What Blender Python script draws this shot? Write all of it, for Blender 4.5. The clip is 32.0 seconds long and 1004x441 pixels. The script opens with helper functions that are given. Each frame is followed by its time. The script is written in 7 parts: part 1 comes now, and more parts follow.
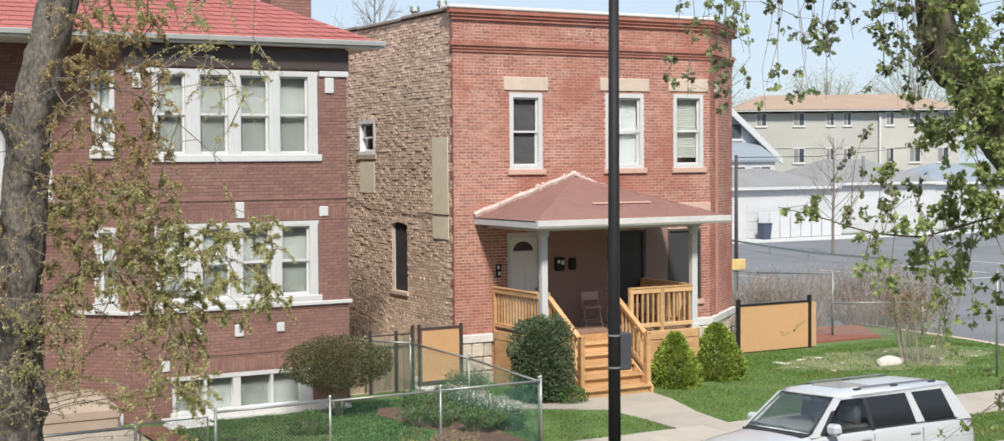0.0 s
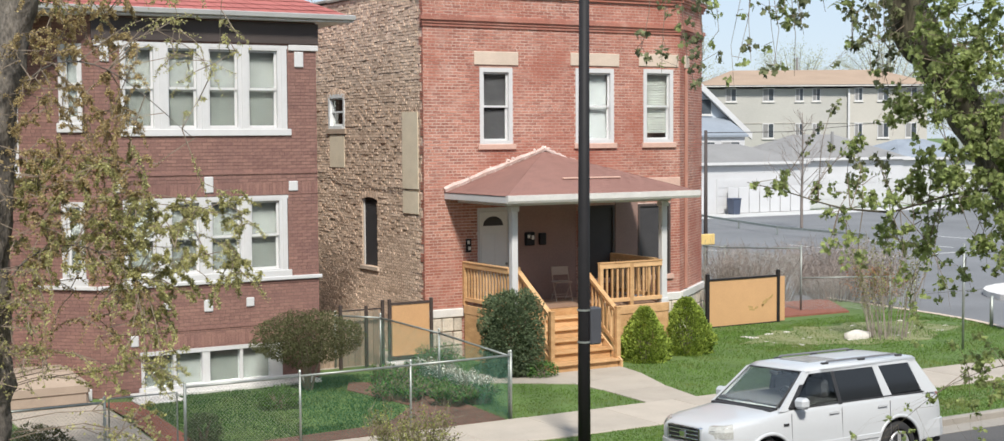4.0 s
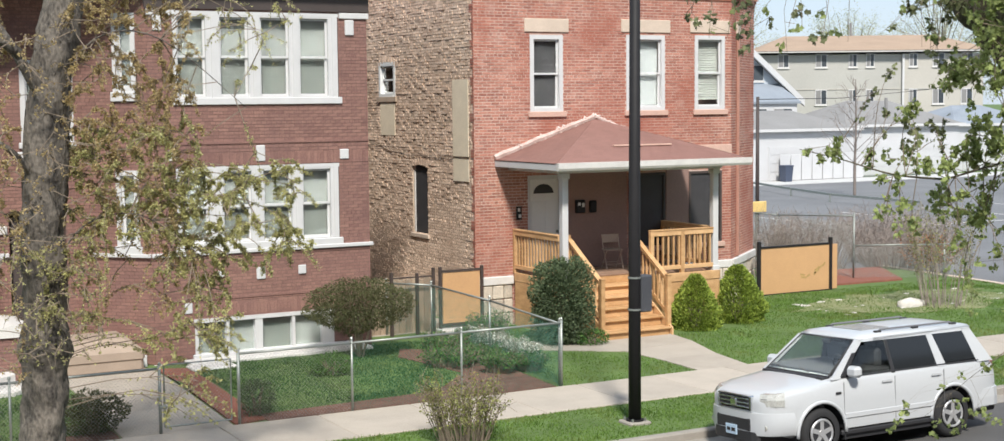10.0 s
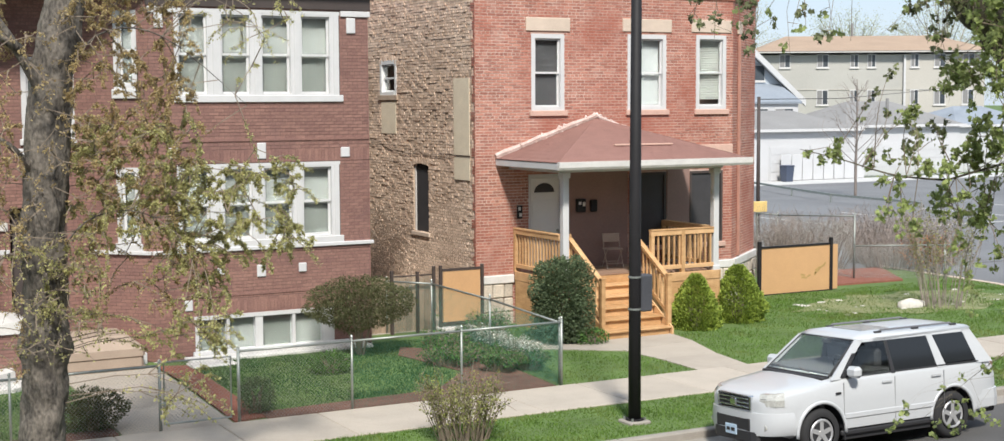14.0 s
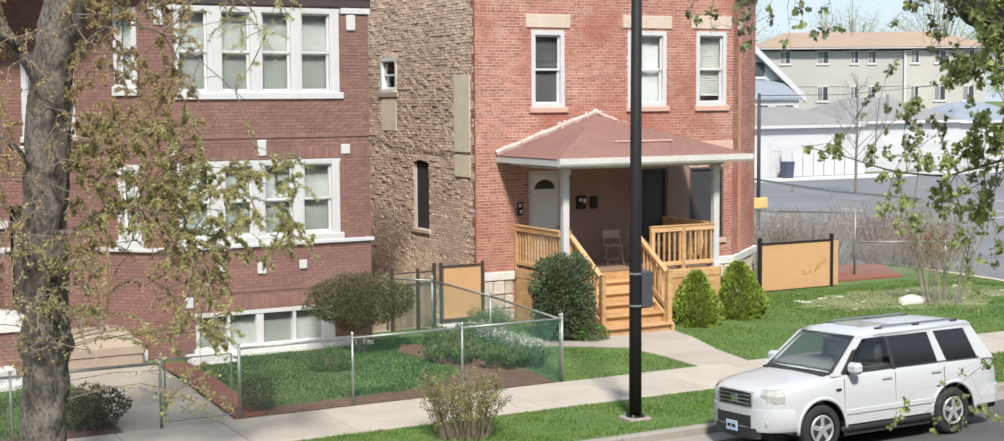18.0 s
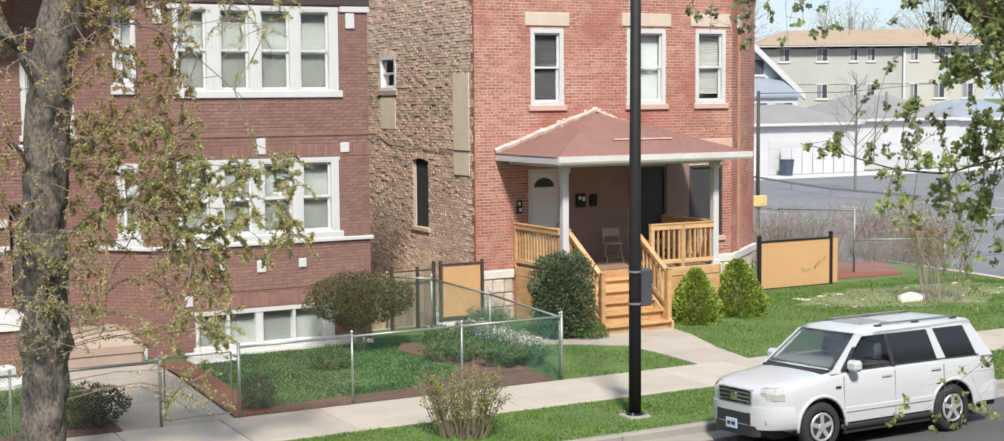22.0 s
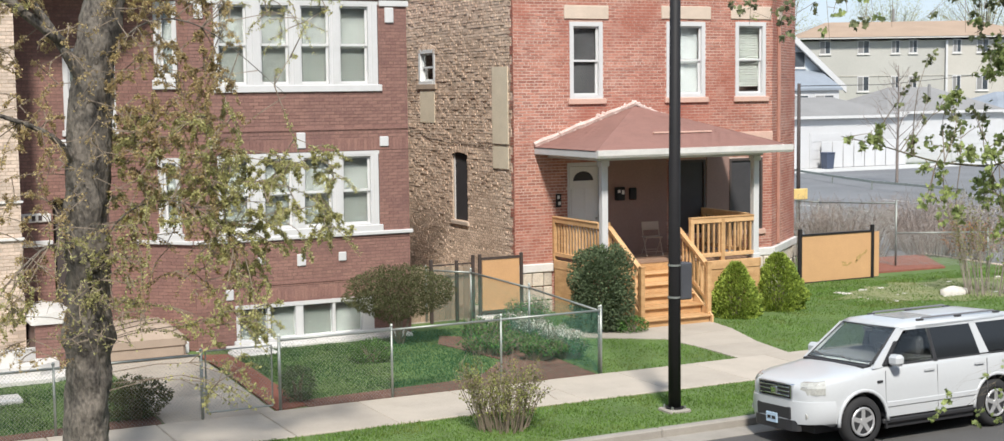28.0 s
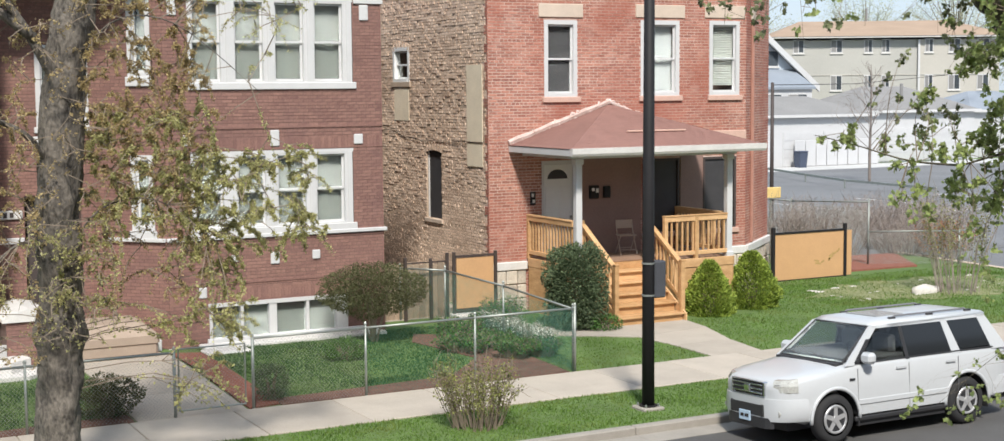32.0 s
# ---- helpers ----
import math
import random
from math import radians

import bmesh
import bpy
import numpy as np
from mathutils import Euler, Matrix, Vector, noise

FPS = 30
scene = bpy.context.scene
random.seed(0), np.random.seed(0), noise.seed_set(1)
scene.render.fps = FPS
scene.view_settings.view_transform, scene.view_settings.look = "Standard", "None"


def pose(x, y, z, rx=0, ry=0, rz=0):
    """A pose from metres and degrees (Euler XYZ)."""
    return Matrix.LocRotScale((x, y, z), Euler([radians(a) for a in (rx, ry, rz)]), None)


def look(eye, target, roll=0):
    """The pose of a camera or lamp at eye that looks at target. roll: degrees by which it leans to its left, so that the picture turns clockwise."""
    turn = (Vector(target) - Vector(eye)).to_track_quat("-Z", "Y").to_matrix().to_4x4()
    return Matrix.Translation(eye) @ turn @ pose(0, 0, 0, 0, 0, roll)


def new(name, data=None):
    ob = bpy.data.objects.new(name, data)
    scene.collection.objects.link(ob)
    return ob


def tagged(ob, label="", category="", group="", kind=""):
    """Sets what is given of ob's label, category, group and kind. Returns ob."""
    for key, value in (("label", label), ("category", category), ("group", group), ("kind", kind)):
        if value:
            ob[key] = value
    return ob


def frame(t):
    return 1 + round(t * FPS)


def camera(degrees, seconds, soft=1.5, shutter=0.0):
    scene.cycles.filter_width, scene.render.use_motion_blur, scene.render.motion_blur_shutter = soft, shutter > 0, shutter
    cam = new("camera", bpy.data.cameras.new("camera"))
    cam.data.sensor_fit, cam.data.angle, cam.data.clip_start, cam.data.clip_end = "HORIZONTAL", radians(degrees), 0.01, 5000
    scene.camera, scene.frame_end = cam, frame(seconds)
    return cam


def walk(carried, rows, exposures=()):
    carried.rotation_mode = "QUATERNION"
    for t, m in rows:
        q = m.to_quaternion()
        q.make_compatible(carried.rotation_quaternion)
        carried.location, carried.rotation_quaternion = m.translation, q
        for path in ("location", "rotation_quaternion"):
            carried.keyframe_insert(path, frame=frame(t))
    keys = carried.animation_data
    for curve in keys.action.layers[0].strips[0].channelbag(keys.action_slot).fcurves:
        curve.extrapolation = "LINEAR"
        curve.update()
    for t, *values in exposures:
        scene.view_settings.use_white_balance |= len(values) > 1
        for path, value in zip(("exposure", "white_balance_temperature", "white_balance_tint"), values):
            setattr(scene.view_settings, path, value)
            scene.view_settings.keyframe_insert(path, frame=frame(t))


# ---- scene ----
cam = camera(38.53, 32.0, soft=1.4)
EYE = (0.0, 0.0, 5.207)
# seconds, yaw to the left of +y, pitch, roll (degrees)
PATH = [
    (0, -29.313, -2.340, -0.462),
    (0.5, -29.903, -2.542, -0.372),
    (1, -30.263, -3.019, -0.356),
    (1.5, -30.378, -3.098, -0.319),
    (2, -30.431, -3.133, -0.129),
    (2.5, -30.459, -3.264, -0.274),
    (3, -30.485, -3.336, -0.447),
    (3.5, -30.518, -3.369, -0.331),
    (5.5, -30.521, -3.294, -0.655),
    (6, -31.015, -3.545, -0.792),
    (6.5, -31.360, -4.405, -0.699),
    (7, -31.540, -4.915, -0.496),
    (7.5, -29.927, -5.041, -0.735),
    (8, -28.968, -4.955, -0.590),
    (8.5, -28.795, -4.779, -0.492),
    (9, -28.642, -4.686, -0.574),
    (9.5, -28.534, -4.658, -0.553),
    (10, -28.475, -4.627, -0.557),
    (10.5, -28.491, -4.615, -0.532),
    (11, -28.493, -4.615, -0.525),
    (11.5, -28.501, -4.597, -0.489),
    (12, -28.490, -4.587, -0.533),
    (12.5, -28.464, -4.603, -0.416),
    (13, -28.460, -4.609, -0.411),
    (13.5, -28.452, -4.619, -0.315),
    (15.5, -28.353, -4.914, -0.389),
    (16, -28.341, -5.087, -0.586),
    (16.5, -28.348, -5.271, -0.448),
    (17, -28.385, -5.110, -0.432),
    (17.5, -28.427, -4.917, -0.404),
    (18, -28.431, -4.803, -0.392),
    (18.5, -28.434, -4.783, -0.341),
    (19, -28.432, -4.779, -0.334),
    (19.5, -28.425, -4.782, -0.285),
    (20, -28.395, -4.785, -0.322),
    (20.5, -28.393, -4.785, -0.325),
    (21, -28.429, -4.787, -0.331),
    (21.5, -28.439, -4.824, -0.391),
    (22, -28.454, -4.876, -0.483),
    (22.5, -28.452, -5.109, -0.477),
    (23, -28.420, -5.376, -0.443),
    (23.5, -28.389, -5.318, -0.394),
    (24, -28.352, -5.114, -0.397),
    (24.5, -28.351, -4.973, -0.335),
    (25, -28.353, -4.934, -0.335),
    (25.5, -28.375, -4.940, -0.349),
    (27.5, -28.248, -4.929, -0.421),
    (28, -26.886, -5.116, -0.665),
    (28.5, -27.058, -5.299, -0.634),
    (29, -27.964, -5.400, -0.424),
    (29.5, -30.390, -5.599, -0.328),
    (30, -30.943, -5.414, -0.046),
    (30.5, -31.061, -5.026, -0.282),
    (31, -31.099, -4.913, -0.306),
    (31.5, -30.989, -4.949, -0.416),
    (32, -27.917, -5.206, -0.484),
]


def aim(yaw, pitch, roll):
    a, b = radians(yaw), radians(pitch)
    ahead = Vector((-math.sin(a) * math.cos(b), math.cos(a) * math.cos(b), math.sin(b)))
    return look(EYE, Vector(EYE) + 2 * ahead, roll)


walk(cam, [(t, aim(a, b, c)) for t, a, b, c in PATH], [(0, 0.42), (6.5, 0.41), (9, 0.46), (14, 0.48), (18, 0.56), (24, 0.53), (28.5, 0.50), (32, 0.46)])

# ---- world and sun ----
SUN_TO = Vector((0.43, 1.0, -1.2)).normalized()      # the way the light travels
world = bpy.data.worlds.new("sky")
scene.world = world
world.use_nodes = True
wn = world.node_tree.nodes
sky = wn.new("ShaderNodeTexSky")
sky.sky_type, sky.sun_disc = "NISHITA", False
sky.sun_elevation = math.asin(-SUN_TO.z)
sky.sun_rotation = math.atan2(-SUN_TO.x, -SUN_TO.y)
sky.air_density, sky.dust_density, sky.ozone_density = 1.0, 0.6, 1.0
haze = wn.new("ShaderNodeMix")                          # thin bright cloud over the blue
haze.data_type = "RGBA"
haze.inputs[0].default_value = 0.72
haze.inputs[7].default_value = (5.7, 6.8, 8.3, 1)
world.node_tree.links.new(sky.outputs[0], haze.inputs[6])
world.node_tree.links.new(haze.outputs[2], wn["Background"].inputs[0])
wn["Background"].inputs[1].default_value = 0.090
sun = new("sun", bpy.data.lights.new("sun", "SUN"))
sun.data.energy, sun.data.angle, sun.data.color = 3.85, radians(7), (1.0, 0.955, 0.885)
sun.matrix_world = look((-20, -40, 45), Vector((-20, -40, 45)) + SUN_TO)

# ---- materials ----
def mat(name, col, rough=0.7, var=0.25, scale=2.5, fine=70.0, bump=0.15, metal=0.0, tint=None, island=0.0, coat=0.0, spec=0.5, stretch=(1, 1, 1), bumpdist=0.01):
    """Base colour with two scales of variation, optional random tone per piece, and fine relief."""
    m = bpy.data.materials.new(name)
    m.use_nodes = True
    nt = m.node_tree
    b = nt.nodes["Principled BSDF"]
    b.inputs["Roughness"].default_value, b.inputs["Metallic"].default_value = rough, metal
    b.inputs["Specular IOR Level"].default_value = spec
    b.inputs["Coat Weight"].default_value = coat
    tc = nt.nodes.new("ShaderNodeTexCoord")
    mp = nt.nodes.new("ShaderNodeMapping")
    mp.inputs["Scale"].default_value = stretch
    nt.links.new(tc.outputs["Object"], mp.inputs[0])
    big, small = nt.nodes.new("ShaderNodeTexNoise"), nt.nodes.new("ShaderNodeTexNoise")
    big.inputs["Scale"].default_value, big.inputs["Detail"].default_value, big.inputs["Roughness"].default_value = scale, 5, 0.6
    small.inputs["Scale"].default_value, small.inputs["Detail"].default_value = fine, 3
    for n in (big, small):
        nt.links.new(mp.outputs[0], n.inputs["Vector"])
    add = nt.nodes.new("ShaderNodeMath")
    add.operation = "MULTIPLY_ADD"
    add.inputs[1].default_value = 0.5
    nt.links.new(small.outputs[0], add.inputs[0])
    half = nt.nodes.new("ShaderNodeMath")
    half.operation = "MULTIPLY"
    half.inputs[1].default_value = 0.5
    nt.links.new(big.outputs[0], half.inputs[0])
    nt.links.new(half.outputs[0], add.inputs[2])
    last = add.outputs[0]
    if island:
        geo, info, frac, mul, tot = (nt.nodes.new(k) for k in ("ShaderNodeNewGeometry", "ShaderNodeObjectInfo", "ShaderNodeMath", "ShaderNodeMath", "ShaderNodeMath"))
        s = nt.nodes.new("ShaderNodeMath")
        nt.links.new(geo.outputs["Random Per Island"], s.inputs[0])
        nt.links.new(info.outputs["Random"], s.inputs[1])
        frac.operation = "FRACT"
        nt.links.new(s.outputs[0], frac.inputs[0])
        mul.operation = "MULTIPLY_ADD"
        mul.inputs[1].default_value, mul.inputs[2].default_value = island, -island / 2
        nt.links.new(frac.outputs[0], mul.inputs[0])
        nt.links.new(mul.outputs[0], tot.inputs[0])
        nt.links.new(last, tot.inputs[1])
        last = tot.outputs[0]
    ramp = nt.nodes.new("ShaderNodeValToRGB")
    r = ramp.color_ramp
    r.elements[0].position, r.elements[1].position = 0.32, 0.68
    lo, hi = [c * (1 - var) for c in col], [min(1, c * (1 + var)) for c in col]
    if tint:
        lo = [c * (1 - var * 0.4) for c in tint]
    r.elements[0].color, r.elements[1].color = (*lo, 1), (*hi, 1)
    nt.links.new(last, ramp.inputs[0])
    nt.links.new(ramp.outputs[0], b.inputs["Base Color"])
    if bump:
        bp = nt.nodes.new("ShaderNodeBump")
        bp.inputs["Strength"].default_value, bp.inputs["Distance"].default_value = bump, bumpdist
        nt.links.new(add.outputs[0], bp.inputs["Height"])
        nt.links.new(bp.outputs[0], b.inputs["Normal"])
    return m


def leaf_mat(name, col, tint, trans=0.35, island=0.7):
    """Leaf colour by piece, with light passing through."""
    m = mat(name, col, 0.55, 0.35, 1.5, 30, 0, tint=tint, island=island, spec=0.15)
    nt = m.node_tree
    b = nt.nodes["Principled BSDF"]
    t, mix = nt.nodes.new("ShaderNodeBsdfTranslucent"), nt.nodes.new("ShaderNodeMixShader")
    mix.inputs[0].default_value = trans
    src = b.inputs["Base Color"].links[0].from_socket
    nt.links.new(src, t.inputs[0])
    nt.links.new(b.outputs[0], mix.inputs[1])
    nt.links.new(t.outputs[0], mix.inputs[2])
    nt.links.new(mix.outputs[0], nt.nodes["Material Output"].inputs[0])
    return m


def stain(m, col, scale, amount, lo=0.48, hi=0.66, seed=0.0):
    """Weathering in broad uneven patches that run on from piece to piece."""
    nt = m.node_tree
    b = nt.nodes["Principled BSDF"]
    geo, mp, no, rg, mix = (nt.nodes.new(k) for k in ("ShaderNodeNewGeometry", "ShaderNodeMapping", "ShaderNodeTexNoise", "ShaderNodeMapRange", "ShaderNodeMix"))
    mp.inputs["Location"].default_value = (seed, seed * 0.7, seed * 1.3)
    no.inputs["Scale"].default_value, no.inputs["Detail"].default_value, no.inputs["Roughness"].default_value = scale, 6, 0.62
    rg.inputs["From Min"].default_value, rg.inputs["From Max"].default_value, rg.inputs["To Max"].default_value = lo, hi, amount
    mix.data_type = "RGBA"
    src = b.inputs["Base Color"].links[0].from_socket
    users = [l.to_socket for l in src.links]
    nt.links.new(geo.outputs["Position"], mp.inputs[0])
    nt.links.new(mp.outputs[0], no.inputs["Vector"])
    nt.links.new(no.outputs[0], rg.inputs["Value"])
    nt.links.new(rg.outputs[0], mix.inputs[0])
    nt.links.new(src, mix.inputs[6])
    mix.inputs[7].default_value = (*col, 1)
    for u in users:
        nt.links.new(mix.outputs[2], u)
    return m


def glass_mat(name, col=(0.9, 0.95, 0.95), rough=0.02):
    m = bpy.data.materials.new(name)
    m.use_nodes = True
    b = m.node_tree.nodes["Principled BSDF"]
    b.inputs["Base Color"].default_value = (*col, 1)
    b.inputs["Roughness"].default_value, b.inputs["Transmission Weight"].default_value, b.inputs["IOR"].default_value = rough, 1.0, 1.45
    return m


BRICK_A = mat("brown_brick", (0.265, 0.146, 0.116), 0.85, 0.20, 0.7, 30, 0.25, tint=(0.195, 0.100, 0.085), island=0.16)
BRICK_B = mat("red_pressed_brick", (0.43, 0.198, 0.142), 0.85, 0.18, 0.45, 26, 0.4, tint=(0.295, 0.122, 0.090), island=0.32)
BRICK_S = mat("common_brick", (0.74, 0.575, 0.445), 0.9, 0.15, 0.9, 14, 0.6, tint=(0.50, 0.365, 0.27), island=0.30)
MORTAR_A = mat("brown_mortar", (0.165, 0.105, 0.090), 0.95, 0.2, 3, 80, 0.2)
MORTAR_B = mat("pink_mortar", (0.60, 0.46, 0.39), 0.95, 0.2, 3, 80, 0.2)
MORTAR_S = mat("buff_mortar", (0.44, 0.34, 0.255), 0.95, 0.25, 3, 60, 0.4)
stain(BRICK_B, (0.345, 0.112, 0.075), 0.55, 0.8, 0.42, 0.62)
stain(BRICK_B, (0.50, 0.31, 0.25), 1.7, 0.5, 0.52, 0.70, 5.0)
stain(MORTAR_B, (0.38, 0.20, 0.15), 0.55, 0.8, 0.42, 0.62)
stain(BRICK_A, (0.17, 0.092, 0.085), 0.8, 0.6, 0.5, 0.7, 3.0)
stain(BRICK_S, (0.50, 0.36, 0.26), 0.9, 0.5, 0.5, 0.7, 7.0)
PLASTER = mat("tan_render", (0.76, 0.66, 0.50), 0.9, 0.12, 2, 40, 0.2)
STONE = mat("limestone", (0.56, 0.455, 0.365), 0.85, 0.15, 3, 60, 0.25)
PINKSTONE = mat("painted_sill_stone", (0.55, 0.36, 0.29), 0.8, 0.15, 4, 60, 0.2)
RUBBLE = mat("rough_faced_stone", (0.52, 0.46, 0.38), 0.9, 0.3, 5, 30, 0.8, island=0.25, bumpdist=0.03)
GUTTER = mat("grey_white_gutter", (0.44, 0.44, 0.43), 0.5, 0.12, 2, 50, 0.05)
WHITE = mat("white_paint", (0.575, 0.57, 0.565), 0.5, 0.06, 3, 50, 0.05)
OLDWHITE = mat("weathered_white_paint", (0.64, 0.62, 0.59), 0.6, 0.14, 4, 60, 0.1)
BLIND = mat("window_shade", (0.255, 0.265, 0.25), 0.8, 0.12, 1.5, 30, 0.05)
SHADE_LIGHT = mat("pale_blind", (0.40, 0.41, 0.38), 0.8, 0.10, 1.5, 30, 0.05)
SHADE_PALE = mat("white_roller_blind", (0.38, 0.39, 0.39), 0.8, 0.06, 1.5, 30, 0.05)
SHADE_LOW = mat("screened_lower_blind", (0.155, 0.165, 0.15), 0.8, 0.12, 1.5, 30, 0.05)
SCREEN = mat("dark_window_screen", (0.042, 0.040, 0.043), 0.7, 0.2, 3, 60, 0.05)
DARKROOM = mat("unlit_room_wall", (0.10, 0.09, 0.085), 0.9, 0.1)
GLASS = glass_mat("window_glass")
ROOF_RED = mat("red_shingle", (0.37, 0.118, 0.103), 0.85, 0.12, 0.8, 50, 0.2, island=0.10)
ROOF_BROWN = mat("brown_shingle", (0.265, 0.14, 0.115), 0.9, 0.10, 2.0, 60, 0.3, island=0.15)
DARKWOOD = mat("dark_wood_and_eave_shade", (0.060, 0.046, 0.042), 0.7, 0.2)
DECK = mat("orange_stained_wood", (0.57, 0.36, 0.185), 0.65, 0.2, 3.0, 40, 0.15, tint=(0.43, 0.24, 0.10), island=0.25, stretch=(1, 1, 3))
PAINTEDWALL = mat("brown_painted_masonry", (0.25, 0.16, 0.135), 0.8, 0.12, 1.5, 30, 0.1)
DECKFLOOR = mat("worn_deck_boards", (0.30, 0.19, 0.13), 0.75, 0.2, 3, 40, 0.2, island=0.3)
PLYWOOD = mat("tan_painted_panel", (0.55, 0.325, 0.16), 0.6, 0.10, 1.5, 40, 0.08)
PORCHWALL = mat("white_door_paint", (0.72, 0.73, 0.72), 0.45, 0.05, 2, 40, 0.03)
BLACKMETAL = mat("black_painted_steel", (0.018, 0.017, 0.018), 0.6, 0.25, 3, 60, 0.1, spec=0.25)
GALV = mat("galvanised_steel", (0.31, 0.33, 0.305), 0.45, 0.2, 5, 80, 0.1, metal=0.6)
GREENWIRE = mat("green_coated_wire", (0.05, 0.17, 0.12), 0.5, 0.2, 4, 50, 0)
CONCRETE = mat("sidewalk_concrete", (0.41, 0.36, 0.30), 0.9, 0.16, 1.3, 90, 0.2, island=0.18)
KERBSTONE = mat("kerb_concrete", (0.29, 0.265, 0.23), 0.9, 0.2, 2, 90, 0.2)
STEPSTONE = mat("tan_concrete_step", (0.34, 0.265, 0.205), 0.85, 0.15, 2.5, 70, 0.2)
ASPHALT = mat("street_asphalt", (0.084, 0.081, 0.078), 0.9, 0.3, 0.7, 160, 0.35)
LOT = mat("lot_asphalt", (0.165, 0.168, 0.174), 0.9, 0.25, 0.25, 120, 0.2)
SOIL = mat("lawn_soil", (0.098, 0.158, 0.040), 0.95, 0.30, 1.2, 35, 0.3, tint=(0.074, 0.115, 0.033), bumpdist=0.02)
GRASS = leaf_mat("grass_blade", (0.122, 0.205, 0.043), (0.088, 0.156, 0.034), 0.25, 0.25)
# darker copy of the grass: the street tree's shade is in its colour
GRASS_SHADED = leaf_mat("shaded_grass_blade", (0.052, 0.112, 0.040), (0.036, 0.084, 0.028), 0.25, 0.25)
stain(GRASS, (0.20, 0.20, 0.065), 0.8, 0.65, 0.5, 0.68, 2.0)
stain(GRASS_SHADED, (0.105, 0.125, 0.05), 0.9, 0.7, 0.48, 0.66, 4.0)
MULCH = mat("red_brown_mulch", (0.165, 0.085, 0.062), 0.95, 0.4, 5, 60, 0.8, tint=(0.10, 0.05, 0.038), bumpdist=0.03)
REDMULCH = mat("red_mulch", (0.24, 0.09, 0.06), 0.95, 0.35, 5, 60, 0.8, bumpdist=0.03)


# ---- mesh helpers ----
class Geo:
    """Gathers boxes, tubes and faces into one mesh."""

    def __init__(self):
        self.v, self.f = [], []

    def face(self, *pts):
        n = len(self.v)
        self.v += [tuple(p) for p in pts]
        self.f.append(tuple(range(n, n + len(pts))))
        return self

    def hexa(self, p):
        """Eight corners: four below, four above, both round the same way."""
        n = len(self.v)
        self.v += [tuple(q) for q in p]
        self.f += [tuple(n + i for i in q) for q in ((3, 2, 1, 0), (4, 5, 6, 7), (0, 1, 5, 4), (1, 2, 6, 5), (2, 3, 7, 6), (3, 0, 4, 7))]
        return self

    def box(self, x0, x1, y0, y1, z0, z1, m=None, bev=0.0):
        if bev > 0:
            return self.rbox(x0, x1, y0, y1, z0, z1, m, bev)
        p = [(x0, y0, z0), (x1, y0, z0), (x1, y1, z0), (x0, y1, z0), (x0, y0, z1), (x1, y0, z1), (x1, y1, z1), (x0, y1, z1)]
        return self.hexa([m @ Vector(q) for q in p] if m else p)

    def rbox(self, x0, x1, y0, y1, z0, z1, m=None, b=0.01):
        """A box with chamfered edges."""
        b = min(b, (x1 - x0) * 0.45, (y1 - y0) * 0.45, (z1 - z0) * 0.45)
        n, idx = len(self.v), {}
        for i, (x, sx) in enumerate(((x0, 1), (x1, -1))):
            for j, (y, sy) in enumerate(((y0, 1), (y1, -1))):
                for k, (z, sz) in enumerate(((z0, 1), (z1, -1))):
                    for a, q in enumerate(((x, y + sy * b, z + sz * b), (x + sx * b, y, z + sz * b), (x + sx * b, y + sy * b, z))):
                        idx[i, j, k, a] = len(self.v)
                        self.v.append(tuple(m @ Vector(q)) if m else q)
        g = lambda i, j, k, a: idx[i, j, k, a]
        for i in (0, 1):
            self.f.append(tuple(g(i, j, k, 0) for j, k in ((0, 0), (0, 1), (1, 1), (1, 0))))
            self.f.append(tuple(g(j, i, k, 1) for j, k in ((0, 0), (0, 1), (1, 1), (1, 0))))
            self.f.append(tuple(g(j, k, i, 2) for j, k in ((0, 0), (0, 1), (1, 1), (1, 0))))
            for j in (0, 1):
                self.f.append((g(i, j, 0, 0), g(i, j, 1, 0), g(i, j, 1, 1), g(i, j, 0, 1)))
                self.f.append((g(i, 0, j, 0), g(i, 1, j, 0), g(i, 1, j, 2), g(i, 0, j, 2)))
                self.f.append((g(0, i, j, 1), g(1, i, j, 1), g(1, i, j, 2), g(0, i, j, 2)))
                for k in (0, 1):
                    self.f.append((g(i, j, k, 0), g(i, j, k, 1), g(i, j, k, 2)))
        return self

    def tube(self, pts, radii, n=8, cap=True):
        """A tapered tube along points."""
        pts = [Vector(p) for p in pts]
        if not hasattr(radii, "__len__"):
            radii = [radii] * len(pts)
        base, side = len(self.v), None
        for i, p in enumerate(pts):
            d = (pts[min(i + 1, len(pts) - 1)] - pts[max(i - 1, 0)]).normalized()
            if side is None:
                side = d.orthogonal().normalized()
            side = (side - d * side.dot(d)).normalized()
            up = d.cross(side)
            for k in range(n):
                a = 2 * math.pi * k / n
                self.v.append(tuple(p + radii[i] * (math.cos(a) * side + math.sin(a) * up)))
        for i in range(len(pts) - 1):
            for k in range(n):
                q, r = base + i * n + k, base + i * n + (k + 1) % n
                self.f.append((q, r, r + n, q + n))
        if cap:
            self.f.append(tuple(base + k for k in reversed(range(n))))
            self.f.append(tuple(base + (len(pts) - 1) * n + k for k in range(n)))
        return self

